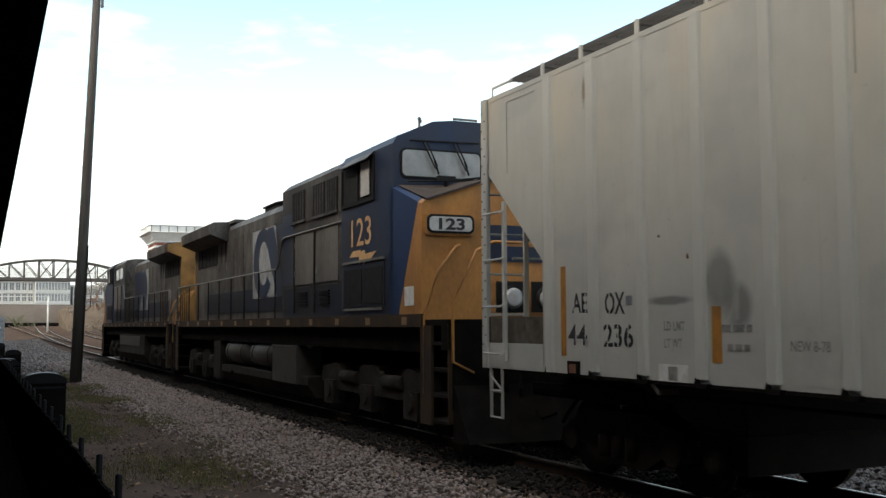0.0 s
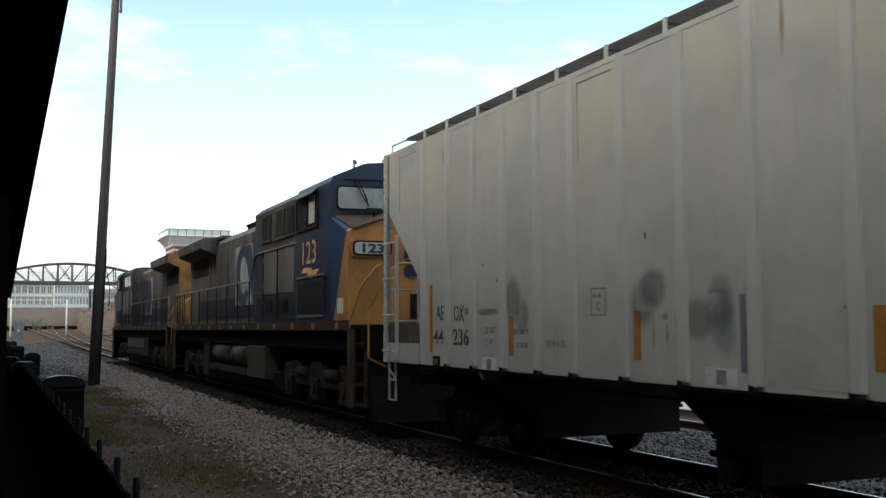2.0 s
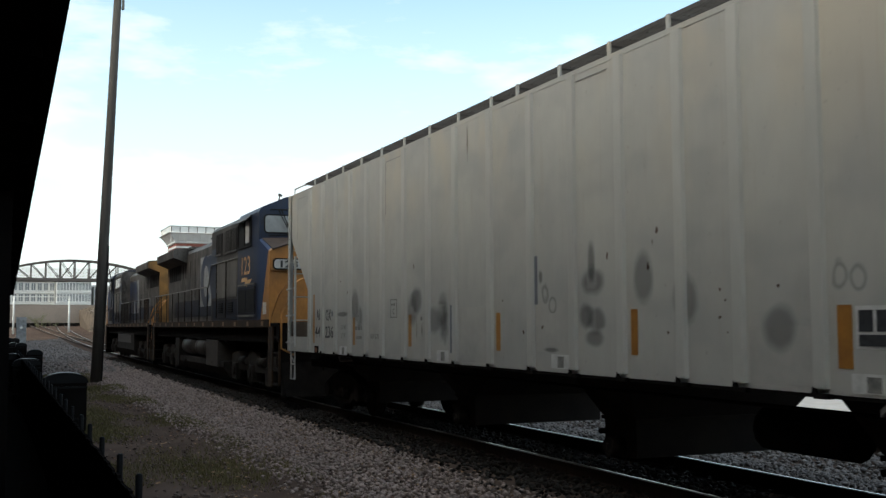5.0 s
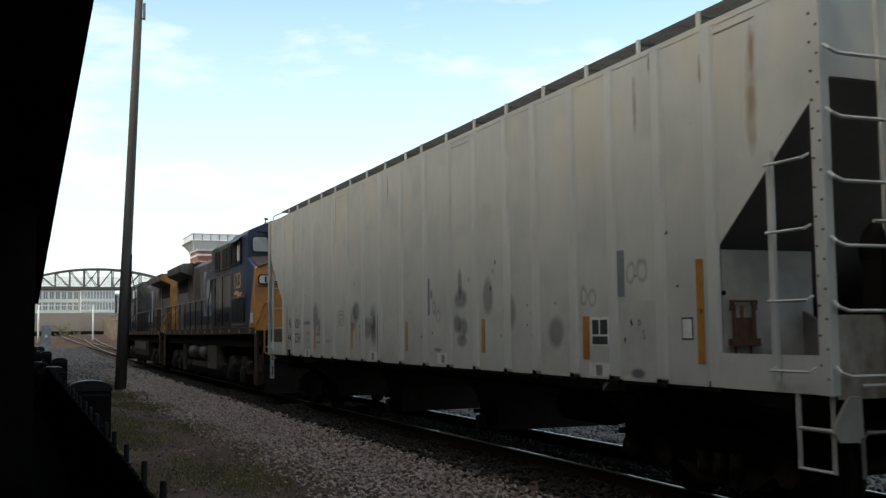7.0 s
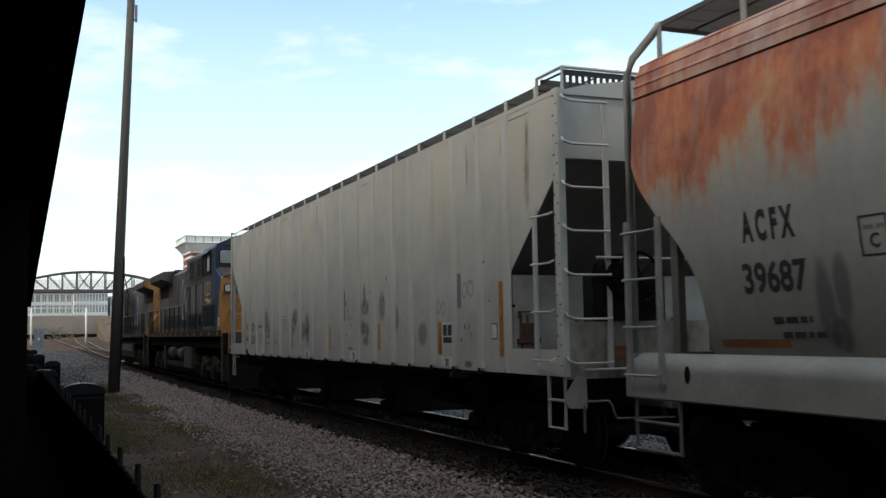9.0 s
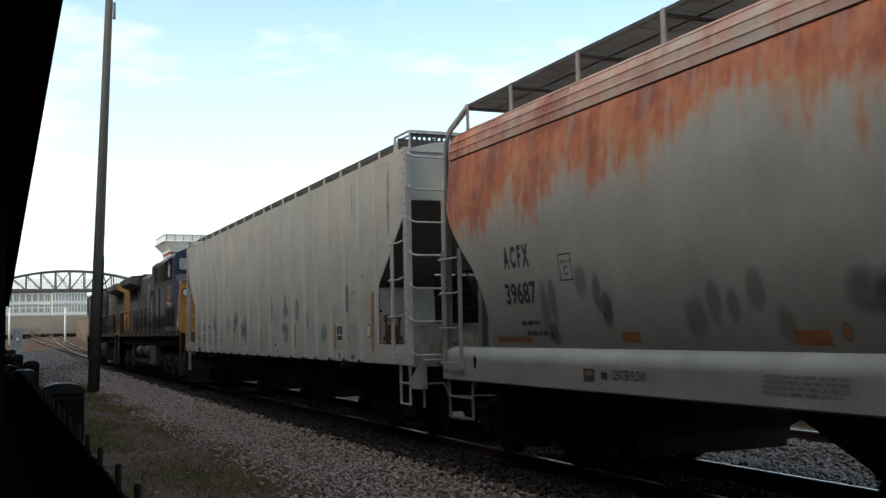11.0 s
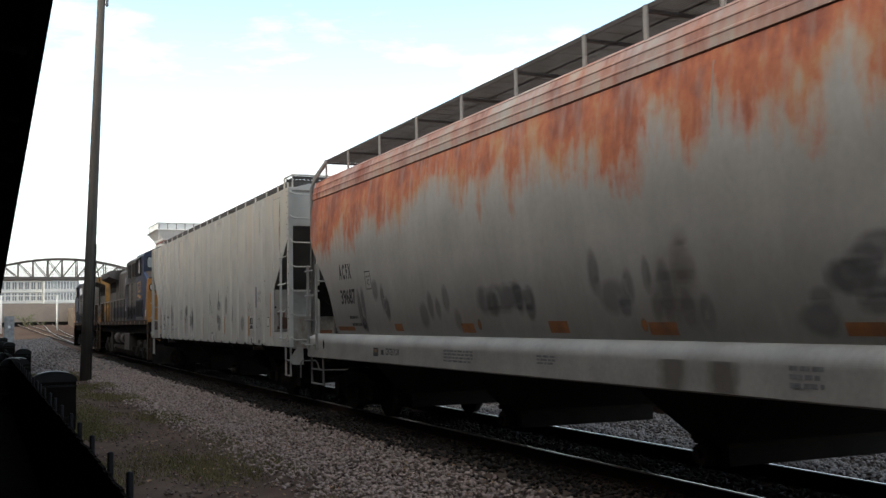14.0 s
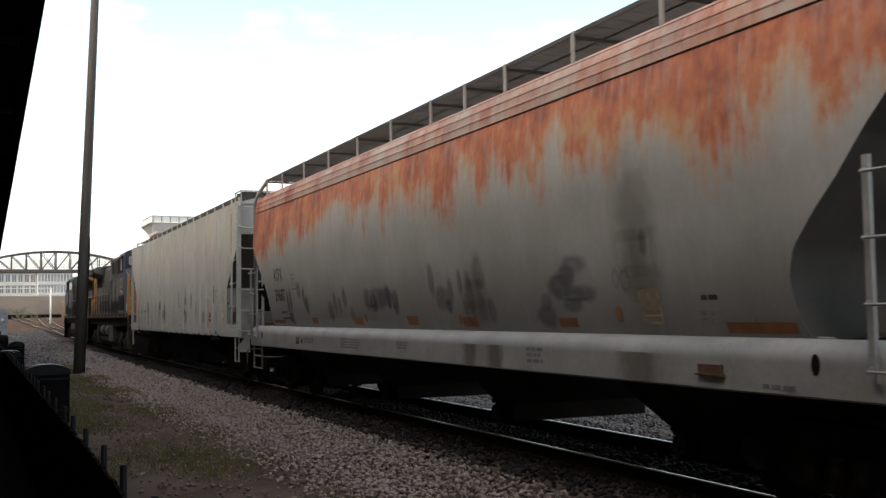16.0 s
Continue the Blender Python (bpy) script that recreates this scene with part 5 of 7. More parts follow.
def rounded_hopper():
    a = thing("rounded_hopper", "grey round-sided covered hopper wagon with orange rust runs", "freight wagon", pose(TRACK, -17.77, 0))
    # body shell, both sides, with closed ends
    zs = [1.36 + k * (3.875 - 1.36) / 40 for k in range(41)]
    n = 24
    for s in (-1, 1):
        b = B()
        grid = [[b.verts.new((s * -acf_u(z), -acf_end(z, -1) + (acf_end(z, 1) + acf_end(z, -1)) * j / n, z)) for j in range(n + 1)] for z in zs]
        for r, q in zip(grid, grid[1:]):
            for j in range(n):
                b.faces.new((r[j], r[j + 1], q[j + 1], q[j])).smooth = True
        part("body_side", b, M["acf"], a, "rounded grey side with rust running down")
    for e in (-1, 1):
        b = B()
        rows = [[b.verts.new((u * -acf_u(z) * 0.995, e * (acf_end(z, e) - 0.01 - (0.5 * (1 - abs(u)) if z < 2.9 else 0)), z)) for u in (-1, -0.8, -0.5, 0, 0.5, 0.8, 1)] for z in zs]
        for r, q in zip(rows, rows[1:]):
            for j in range(6):
                b.faces.new((r[j], r[j + 1], q[j + 1], q[j])).smooth = True
        part("end_slope", b, M["end_shaded"], a, "sloping end sheet")
    # roof with three lengthwise steps
    b = B()
    near = [(-1.55, 3.862), (-1.546, 3.952), (-1.552, 3.96), (-1.55, 3.978), (-1.532, 3.99), (-1.522, 4.066), (-1.528, 4.073), (-1.524, 4.09), (-1.498, 4.102), (-1.468, 4.178), (-1.472, 4.188), (-1.43, 4.205), (-1.2, 4.33), (-0.75, 4.47), (-0.3, 4.54)]
    prof = near + [(-u, z) for u, z in reversed(near)]
    prism(b, prof, "y", -8.86, 8.62)
    part("roof", b, M["acf_roof"], a, "stepped grey roof edge with rust patches")
    b = B()
    box(b, -1.553, -1.535, -8.86, 8.62, 3.855, 3.861)
    box(b, 1.535, 1.553, -8.86, 8.62, 3.855, 3.861)
    part("roof_seam", b, M["rust_dark"], a)
    # side sills with a rounded upper shoulder
    for s in (-1, 1):
        b = B()
        prof = [(-1.2, 1.38), (-1.4, 1.4)] + [(-1.43 - 0.17 * math.sin(k), 1.23 + 0.17 * math.cos(k)) for k in [radians(q * 6) for q in range(16)]] + [(-1.6, 0.99), (-1.55, 0.97), (-1.3, 0.97), (-1.3, 1.0), (-1.56, 1.02), (-1.56, 1.25), (-1.4, 1.36), (-1.2, 1.36)]
        prism(b, [(-s * u, z) for u, z in prof], "y", -8.82, 8.82)
        sill = part("side_sill", b, M["acf_plain"], a, "light grey rounded side sill")
        b = B()
        tube(b, [(s * 1.25, -7.8, 1.4), (s * 1.25, 7.8, 1.4)], 0.012, 6)
        part("weld_bead", b, M["acf_plain"], sill)
    # roof walk on tall brackets
    for s in (-1, 1):
        b = B()
        grating(b, min(s * 0.5, s * 1.3), max(s * 0.5, s * 1.3), -8.55, 8.55, 4.6, 0.042)
        for v in (8.5, 7.25, 5.68, 4.13, 2.57, 1.03, -0.51, -1.62, -2.75, -4.31, -5.88, -7.4, -8.5):
            box(b, min(s * 0.5, s * 1.3), max(s * 0.5, s * 1.3), v - 0.025, v + 0.025, 4.54, 4.57)
        rb = part("running_board", b, M["walkway"], a, "dark grating of the roof walk")
        for v in (8.5, 7.25, 5.68, 4.13, 2.57, 1.03, -0.51, -1.62, -2.75, -4.31, -5.88, -7.4, -8.5):
            b = B()
            box(b, s * 1.31 - 0.01, s * 1.31 + 0.01, v - 0.03, v + 0.03, 4.19, 4.615)
            part("bracket", b, M["acf_plain"], rb)
    for v in (-6.4, -3.9, -1.3, 1.3, 3.9, 6.4):
        b = B()
        tube(b, [(0, v, 4.5), (0, v, 4.68), (0, v, 4.72)], [0.36, 0.36, 0.3], 20)
        part("hatch_cover", b, M["acf_plain"], a)
    su = acf_u
    sill_u = flat_u(-1.6)
    for e in (-1, 1):
        for s in (-1, 1):
            # long corner pipe up to the roof walk
            b = B()
            u, q = s * 1.5, 0.0 if e > 0 else 0.22
            tube(b, [(u, e * (8.8 + q), 1.3), (u, e * (8.8 + q), 4.12), (s * 1.45, e * (8.77 + q), 4.3), (s * 1.32, e * (8.55 + q), 4.54), (s * 1.3, e * (8.5 + q), 4.6)], 0.042, 8)
            part("corner_pipe", b, M["acf_plain"], a, "bent grey corner pipe")
            side_ladder(a, s * 1.625, e * (8.18 if e > 0 else 8.51), e * (8.7 if e > 0 else 8.99), 1.2, 2.66, 4, M["acf_plain"], True, True, s)
            sill_step(a, s * 1.55, e * (8.02 if e > 0 else 8.68), e * (8.72 if e > 0 else 9.0), 0.5, 0.98, M["hopper_dark"], False)
        b = B()
        tube(b, [(-0.95, e * 8.78, 2.42), (1.2, e * 8.78, 2.42)], 0.015, 6)
        tube(b, [(-1.5, e * 8.8, 3.2), (-0.9, e * 8.78, 3.2)], 0.015, 6)
        part("grab_iron", b, M["acf_plain"], a)
        b = B()
        box(b, -1.55, 1.55, min(e * 8.72, e * 8.82), max(e * 8.72, e * 8.82), 0.98, 1.4)
        box(b, -0.36, 0.36, min(e * 6.6, e * 8.9), max(e * 6.6, e * 8.9), 0.78, 1.45)
        part("end_platform", b, M["acf_plain"], a, "grey end sill", 0.015)
        for u in (-1.08, 1.08):
            b = B()
            box(b, u - 0.04, u + 0.04, min(e * 8.59, e * 8.7), max(e * 8.59, e * 8.7), 1.4, 2.8)
            part("end_stanchion", b, M["hopper_dark"], a, "", 0.01)
        b = B()
        box(b, -1.0, 0.2, min(e * 7.95, e * 8.3), max(e * 7.95, e * 8.3), 1.42, 1.62)
        tube(b, [(-0.85, e * 8.15, 1.75), (0.0, e * 8.15, 1.75)], 0.13, 10)
        part("brake_rigging", b, M["hopper_dark"], a)
        b = B()
        box(b, -1.3, 1.3, min(e * 6.9, e * 8.4), max(e * 6.9, e * 8.4), 0.84, 1.1)
        part("body_bolster", b, M["under"], a)
        coupler(a, e * 8.8, e)
        freight_truck(a, e * 7.65)
        patch(a, sill_u, e * (7.83 if e > 0 else 7.96) + 0.045, e * (7.83 if e > 0 else 7.96) - 0.045, 1.14, 1.3, M["under"], "sill_hole", round_=True)
    for v in (-5.72, -2.0, 1.9, 5.5):
        funnel(a, (v - 1.2, v + 1.2), (v - 0.22, v + 0.22), 1.2, 0.98, 1.06, 0.46, 0.27)
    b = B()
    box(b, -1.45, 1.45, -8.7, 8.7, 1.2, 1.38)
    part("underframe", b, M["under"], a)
    b = B()
    box(b, -1.62, -1.595, -6.95, -6.65, 1.1, 1.18)
    box(b, -1.64, -1.6, -6.97, -6.63, 1.09, 1.105)
    part("card_holder", b, M["rust_dark"], a, "rusty card holder")
    # lettering
    ink = M["stencil"]
    decal_text(a, "A C F X", su, 7.1, 2.32, 0.62, 0.26, ink, "lettering", "", 0.045)
    decal_text(a, "39687", su, 7.16, 1.9, 0.75, 0.26, ink, "lettering", "", 0.03)
    decal_text(a, "C", su, 5.75, 2.18, 0.09, 0.1, ink, "lettering")
    text_bars(a, su, 5.8, 5.6, 2.31, 2.36, 1, M["faded_ink"])
    for v0, v1, z0, z1 in ((5.84, 5.58, 2.12, 2.135), (5.84, 5.58, 2.395, 2.41), (5.84, 5.825, 2.135, 2.395), (5.595, 5.58, 2.135, 2.395)):
        patch(a, su, v0, v1, z0, z1, ink, "plate_frame")
    text_bars(a, su, 6.88, 6.44, 1.66, 1.74, 1, M["stencil"])
    text_bars(a, su, 6.8, 6.32, 1.54, 1.62, 1, M["stencil"])
    decal_text(a, "CENTER FLOW", sill_u, 4.75, 1.11, 0.55, 0.1, ink, "lettering")
    patch(a, sill_u, 5.28, 5.07, 1.08, 1.21, ink, "emblem", "small square emblem")
    patch(a, sill_u, 5.24, 5.11, 1.14, 1.19, M["reflect_sq"], "emblem", off=0.007)
    text_bars(a, sill_u, 4.95, 4.8, 1.11, 1.23, 1, ink)
    text_bars(a, sill_u, 2.63, 1.75, 1.08, 1.25, 4, M["sill_ink"])
    text_bars(a, sill_u, 0.15, -0.25, 1.13, 1.24, 3, M["sill_ink"])
    text_bars(a, sill_u, -3.69, -4.04, 1.08, 1.27, 3, M["sill_ink"])
    text_bars(a, sill_u, -7.41, -7.8, 1.02, 1.08, 1, M["sill_ink"])
    text_bars(a, su, -6.5, -6.75, 1.71, 1.78, 1, M["stencil"])
    text_bars(a, su, -6.46, -6.72, 1.52, 1.64, 2, M["faded_ink"])
    text_bars(a, su, -7.04, -7.16, 1.53, 1.56, 1, M["faded_ink"])
    for v0, v1, z0, z1 in ((7.6, 6.74, 1.46, 1.53), (4.87, 4.56, 1.46, 1.57), (2.49, 2.11, 1.45, 1.57), (0.21, -0.19, 1.46, 1.59), (-1.65, -2.08, 1.45, 1.57), (-4.06, -4.43, 1.46, 1.56), (-6.76, -7.57, 1.43, 1.52)):
        patch(a, su, v0, v1, z0, z1, M["rust_orange"], "reflector_strip", "dirty orange reflective strip")
    # blots of thinned paint where older writing was covered
    for v0, v1, z0, z1, m in (
        (6.38, 6.16, 1.43, 2.16, "smudge"), (6.18, 5.97, 1.62, 2.2, "smudge"), (6.28, 6.05, 1.41, 1.7, "smudge_k"),
        (5.27, 5.07, 1.72, 2.22, "smudge"), (5.15, 4.9, 1.6, 2.0, "smudge_k"), (5.6, 5.3, 1.9, 2.3, "smudge_f"),
        (3.81, 3.46, 1.46, 1.9, "smudge_f"), (3.48, 3.25, 1.6, 2.05, "smudge_f"), (3.22, 3.02, 1.6, 1.95, "smudge_f"), (2.95, 2.69, 1.68, 2.1, "smudge_f"), (2.67, 2.42, 1.43, 1.8, "smudge_b"),
        (1.92, 1.46, 1.64, 2.05, "smudge"), (1.66, 1.26, 1.62, 1.98, "smudge_k"), (1.8, 0.5, 1.66, 2.06, "smudge"), (1.3, 0.55, 1.74, 2.0, "smudge_f"), (0.92, 0.66, 1.62, 2.1, "smudge_k"), (0.69, 0.39, 1.58, 2.02, "smudge_k"),
        (-0.74, -1.0, 1.8, 2.34, "smudge_f"), (-0.87, -1.42, 1.62, 2.04, "smudge_f"), (-1.23, -1.47, 1.6, 1.86, "smudge"), (-1.32, -1.56, 1.7, 2.12, "smudge_f"),
        (-1.74, -1.96, 1.5, 1.92, "smudge_b"), (-1.68, -1.84, 1.8, 2.2, "smudge_f"), (-1.88, -2.14, 1.52, 2.16, "smudge_f"), (-2.17, -2.41, 1.48, 1.9, "smudge_f"), (-2.12, -2.5, 1.75, 2.45, "smudge_b"), (-2.43, -2.68, 1.47, 1.84, "smudge_f"), (-1.76, -2.56, 1.41, 2.3, "smudge_b"),
        (-3.56, -4.08, 1.43, 1.74, "smudge"), (-3.93, -4.5, 1.74, 2.04, "smudge_k"), (-4.2, -4.84, 1.98, 2.22, "smudge"), (-4.35, -4.95, 1.7, 1.92, "smudge"), (-4.2, -4.66, 1.58, 1.8, "smudge"), (-4.12, -4.6, 1.86, 2.14, "smudge"), (-4.22, -4.72, 1.68, 1.92, "smudge_f"), (-3.73, -4.01, 1.62, 1.84, "smudge_f"),
        (-5.34, -6.05, 1.37, 2.5, "smudge_b"), (-5.22, -6.07, 1.7, 3.2, "smudge_b"),
        (-5.2, -5.33, 1.84, 2.04, "ring"), (-5.34, -5.5, 1.8, 2.02, "ring"), (-5.71, -5.85, 2.1, 2.4, "smudge_f"), (-5.86, -6.0, 2.0, 2.3, "ring"), (-5.16, -5.3, 1.5, 1.68, "rust_blot"), (2.0, 1.88, 1.47, 1.64, "rust_blot"), (-1.53, -1.65, 1.47, 1.62, "rust_blot")):
        patch(a, su, v0, v1, z0, z1, M[m], "paint_smear", n=10, off=0.0045)
    for v0, v1 in ((-2.02, -2.5), (-2.7, -3.16), (-5.36, -6.16)):
        patch(a, sill_u, v0, v1, 0.995, 1.25, M["sill_run"], "stain", "brown stain running over the sill")
    pl = patch(a, su, -5.59, -5.91, 1.5, 1.84, M["placard_edge"], "placard", "faded cream-edged brown placard")
    for v0, v1, z0, z1 in ((-5.615, -5.74, 1.66, 1.815), (-5.765, -5.89, 1.66, 1.815), (-5.615, -5.89, 1.59, 1.635), (-5.615, -5.89, 1.525, 1.57)):
        patch(pl, su, v0, v1, z0, z1, M["blot_panel"], "panel", off=0.008)
    for v in (-7.22, -2.9, 3.2):
        b = B()
        vs = [(su(z) - 0.004, v + dv, z) for z in (3.25, 3.4, 3.6, 3.75) for dv in (-0.008, 0.008)]
        q = [b.verts.new(p) for p in vs]
        for k in range(3):
            b.faces.new((q[2 * k], q[2 * k + 1], q[2 * k + 3], q[2 * k + 2]))
        part("weld_seam", b, M["acf_plain"], a)
    return a


# ---------------------------------------------------------------- locomotives


def loco_truck(parent, w):
    b = B()
    box(b, -0.9, 0.9, w - 2.2, w + 2.2, 0.62, 0.92)
    t = part("truck", b, M["loco_dust"], parent, "three-axle locomotive truck")
    for s in (-1, 1):
        b = B()
        u = s * 1.12
        prism(b, [(w - 2.5, 0.62), (w - 2.4, 0.9), (w - 1.6, 0.98), (w - 1.3, 0.82), (w - 0.5, 0.82), (w - 0.3, 0.98), (w + 0.3, 0.98), (w + 0.5, 0.82), (w + 1.3, 0.82), (w + 1.6, 0.98), (w + 2.4, 0.9), (w + 2.5, 0.62), (w + 1.5, 0.5), (w - 1.5, 0.5)], "x", u - 0.1, u + 0.1)
        part("side_frame", b, M["loco_dust"], t, "", 0.02)
        for k in (-1.9, 0.0, 1.9):
            b = B()
            box(b, u - 0.16, u + 0.16, w + k - 0.26, w + k + 0.26, 0.25, 0.66)
            tube(b, [(u - s * 0.05, w + k, 0.5), (u + s * 0.2, w + k, 0.5)], 0.15, 12)
            part("journal_box", b, M["loco_dust"], t, "", 0.02)
        for k in (-1.0, 1.0):
            b = B()
            tube(b, [(u + s * 0.08, w + k - 0.5, 0.75), (u + s * 0.08, w + k + 0.3, 0.75)], 0.11, 10)
            tube(b, [(u + s * 0.02, w + k + 0.55, 0.3), (u + s * 0.02, w + k + 0.55, 0.9)], 0.06, 8)
            part("brake_cylinder", b, M["loco_dust"], t)
    for k in (-1.9, 0.0, 1.9):
        wheelset(t, w + k, 0.52)
    return t


def locomotive():
    l = thing("locomotive", "weathered blue and yellow six-axle diesel locomotive with grey hood", "locomotive", pose(TRACK, 22.3, 0))
    # platform
    b = B()
    box(b, -1.38, 1.38, -9.4, 9.5, 1.25, 1.62)
    box(b, -0.6, 0.6, -9.2, 9.2, 0.7, 1.25)
    part("underframe", b, M["under"], l)
    b = B()
    box(b, -1.5, 1.5, -10.2, 9.9, 1.62, 1.7)
    part("walkway_deck", b, M["under"], l)
    for s in (-1, 1):
        b = B()
        box(b, s * 1.51 - 0.015, s * 1.51 + 0.015, -9.4, 9.7, 1.6, 1.78)
        sill = part("side_sill", b, M["sill_yellow"], l, "grimy yellow-brown side sill")
        for k in range(13):
            v = -8.9 + k * 1.5
            b = B()
            box(b, s * 1.53 - 0.003, s * 1.53 + 0.003, v, v + 0.2, 1.63, 1.74)
            part("reflector", b, M["reflect_sq"], sill)
    # nose
    b = B()
    fr = ((-1.5, 1.7), (-1.5, 3.3), (-1.44, 3.36), (-0.5, 3.68), (0.5, 3.68), (1.44, 3.36), (1.5, 3.3), (1.5, 1.7))
    bk = ((-1.5, 1.7), (-1.5, 3.7), (-1.44, 3.73), (-0.5, 3.77), (0.5, 3.77), (1.44, 3.73), (1.5, 3.7), (1.5, 1.7))
    f0, f1 = [b.verts.new((u, -9.35, z)) for u, z in fr], [b.verts.new((u, -8.15, z)) for u, z in bk]
    b.faces.new(f1)
    for i in (0, 1, 5, 6, 7):
        j = (i + 1) % 8
        b.faces.new((f0[i], f0[j], f1[j], f1[i]))
    nose = part("nose", b, M["nose_paint"], l, "wide nose with dark blue flanks")
    b = B()
    prism(b, [(u * 1.002, z) for u, z in fr], "y", -9.37, -9.345)
    part("nose_front", b, M["yellow"], nose, "yellow nose front")
    b = B()
    up = 0.012
    t0, t1 = [b.verts.new((u, -9.4, z + up)) for u, z in fr[2:6]], [b.verts.new((u, -8.15, z + up)) for u, z in bk[2:6]]
    d0 = [b.verts.new((u, -9.4, z - 0.02)) for u, z in fr[2:6]]
    for i in range(3):
        b.faces.new((t0[i], t0[i + 1], t1[i + 1], t1[i]))
        b.faces.new((d0[i], d0[i + 1], t0[i + 1], t0[i]))
    part("nose_top", b, M["nose_top"], nose, "dull brown anti-glare top")
    b = B()
    prism(b, rounded(-1.47, -0.69, 2.87, 3.18, 0.06), "y", -9.41, -9.3)
    nb = part("number_board", b, M["yellow"], nose, "number board with black frame", 0.02)
    b = B()
    prism(b, rounded(-1.44, -0.72, 2.895, 3.155, 0.08), "y", -9.425, -9.4)
    part("frame", b, M["black"], nb)
    b = B()
    prism(b, rounded(-1.405, -0.755, 2.925, 3.125, 0.06), "y", -9.432, -9.42)
    part("glass", b, M["board_glass"], nb, "milky white glass")
    letters_front(nb, "123", -1.27, 2.94, 0.4, 0.165, -9.437)
    b = B()
    box(b, 0.72, 1.46, -9.4, -9.3, 2.88, 3.16)
    part("number_board", b, M["yellow"], nose, "", 0.02)
    b = B()
    prism(b, rounded(-0.48, 0.48, 2.82, 3.04, 0.08), "y", -9.386, -9.375)
    prism(b, rounded(-0.48, 0.48, 2.52, 2.74, 0.08), "y", -9.386, -9.375)
    box(b, -0.44, -0.2, -9.386, -9.375, 2.7, 2.86)
    part("nose_emblem", b, M["blue"], nose, "dark blue emblem on the nose")
    for u in (-0.12, 0.45):
        b = B()
        box(b, u - 0.24, u + 0.24, -9.4, -9.36, 1.8, 2.24)
        tube(b, [(u, -9.34, 2.0), (u, -9.46, 2.0)], [0.19, 0.17], 18)
        hd = part("headlight", b, M["black"], l)
        b = B()
        tube(b, [(u, -9.46, 2.0), (u, -9.48, 2.0)], [0.15, 0.1], 18)
        part("lens", b, M["lamp_lens"], hd, "glossy round lens")
    b = B()
    box(b, -0.35, 0.35, -9.375, -9.34, 1.88, 2.42)
    part("nose_door", b, M["yellow"], nose)
    patch(l, flat_u(-1.5), -8.75, -9.1, 1.9, 2.17, M["paper"], "notice", "pale notice plate", off=0.006)
    # cab
    b = B()
    prism(b, [(-1.5, 1.7), (-1.5, 4.32), (-1.44, 4.43), (-0.85, 4.69), (-0.5, 4.73), (0.5, 4.73), (0.85, 4.69), (1.44, 4.43), (1.5, 4.32), (1.5, 1.7)], "y", -8.3, -5.95)
    cab = part("cab", b, M["blue"], l, "dark blue cab", 0.03)
    for s in (-1, 1):
        b = B()
        prism(b, rounded(min(s * 0.08, s * 1.36), max(s * 0.08, s * 1.36), 3.84, 4.23, 0.07), "y", -8.33, -8.305)
        ws = part("windscreen", b, M["glass"], cab, "grey windscreen with black gasket")
        b = B()
        prism(b, rounded(min(s * 0.05, s * 1.39), max(s * 0.05, s * 1.39), 3.81, 4.26, 0.09), "y", -8.324, -8.302)
        part("gasket", b, M["black"], ws)
        b = B()
        for u in (0.45, 0.95):
            tube(b, [(s * u - 0.1, -8.35, 4.38), (s * u, -8.4, 4.14), (s * u + 0.1, -8.4, 3.95)], 0.012, 5)
            tube(b, [(s * u - 0.04, -8.36, 4.38), (s * u + 0.05, -8.41, 4.14), (s * u + 0.12, -8.41, 4.0)], 0.012, 5)
            tube(b, [(s * u + 0.08, -8.39, 4.1), (s * u + 0.15, -8.39, 3.88)], 0.016, 5)
        tube(b, [(s * 0.12, -8.36, 4.39), (s * 1.25, -8.36, 4.37)], 0.016, 5)
        part("wiper", b, M["black"], ws)
        b = B()
        tube(b, [(s * 1.3, -8.42, 3.74), (s * 0.62, -8.5, 3.78), (s * 0.05, -8.5, 3.86)], 0.014, 6)
        box(b, s * 0.72 - 0.14, s * 0.72 + 0.14, -8.52, -8.44, 3.76, 3.84)
        tube(b, [(s * 0.72, -8.48, 3.68), (s * 0.72, -8.48, 3.78)], 0.03, 6)
        part("wiper_box", b, M["black"], ws)
        # side windows with awning and sliding sash
        b = B()
        box(b, s * 1.503 - 0.006, s * 1.503 + 0.006, -7.5, -6.05, 3.62, 4.25)
        win = part("side_window", b, M["grille"], cab, "dark cab side window")
        b = B()
        for z0, z1, v0, v1 in ((3.56, 3.62, -7.54, -6.0), (4.23, 4.27, -7.54, -6.0), (3.6, 4.2, -7.54, -7.48), (3.6, 4.2, -6.82, -6.78), (3.6, 4.2, -6.06, -6.0)):
            box(b, s * 1.515 - 0.015, s * 1.515 + 0.015, v0, v1, z0, z1)
        part("frame", b, M["black"], win)
        b = B()
        box(b, s * 1.53 - 0.006, s * 1.53 + 0.006, -7.36, -6.98, 3.66, 4.2)
        part("sash", b, M["sash_white"], win, "pale sliding sash")
        b = B()
        prism(b, [(s * 1.5, 4.33), (s * 1.64, 4.2), (s * 1.64, 4.185), (s * 1.5, 4.31)], "y", -7.5, -6.2)
        part("awning", b, M["grey"], win)
        b = B()
        box(b, s * 1.51 - 0.01, s * 1.51 + 0.01, -7.98, -6.1, 1.92, 2.58)
        lk = part("cab_locker", b, M["blue_dirty_shaded"], cab, "", 0.01)
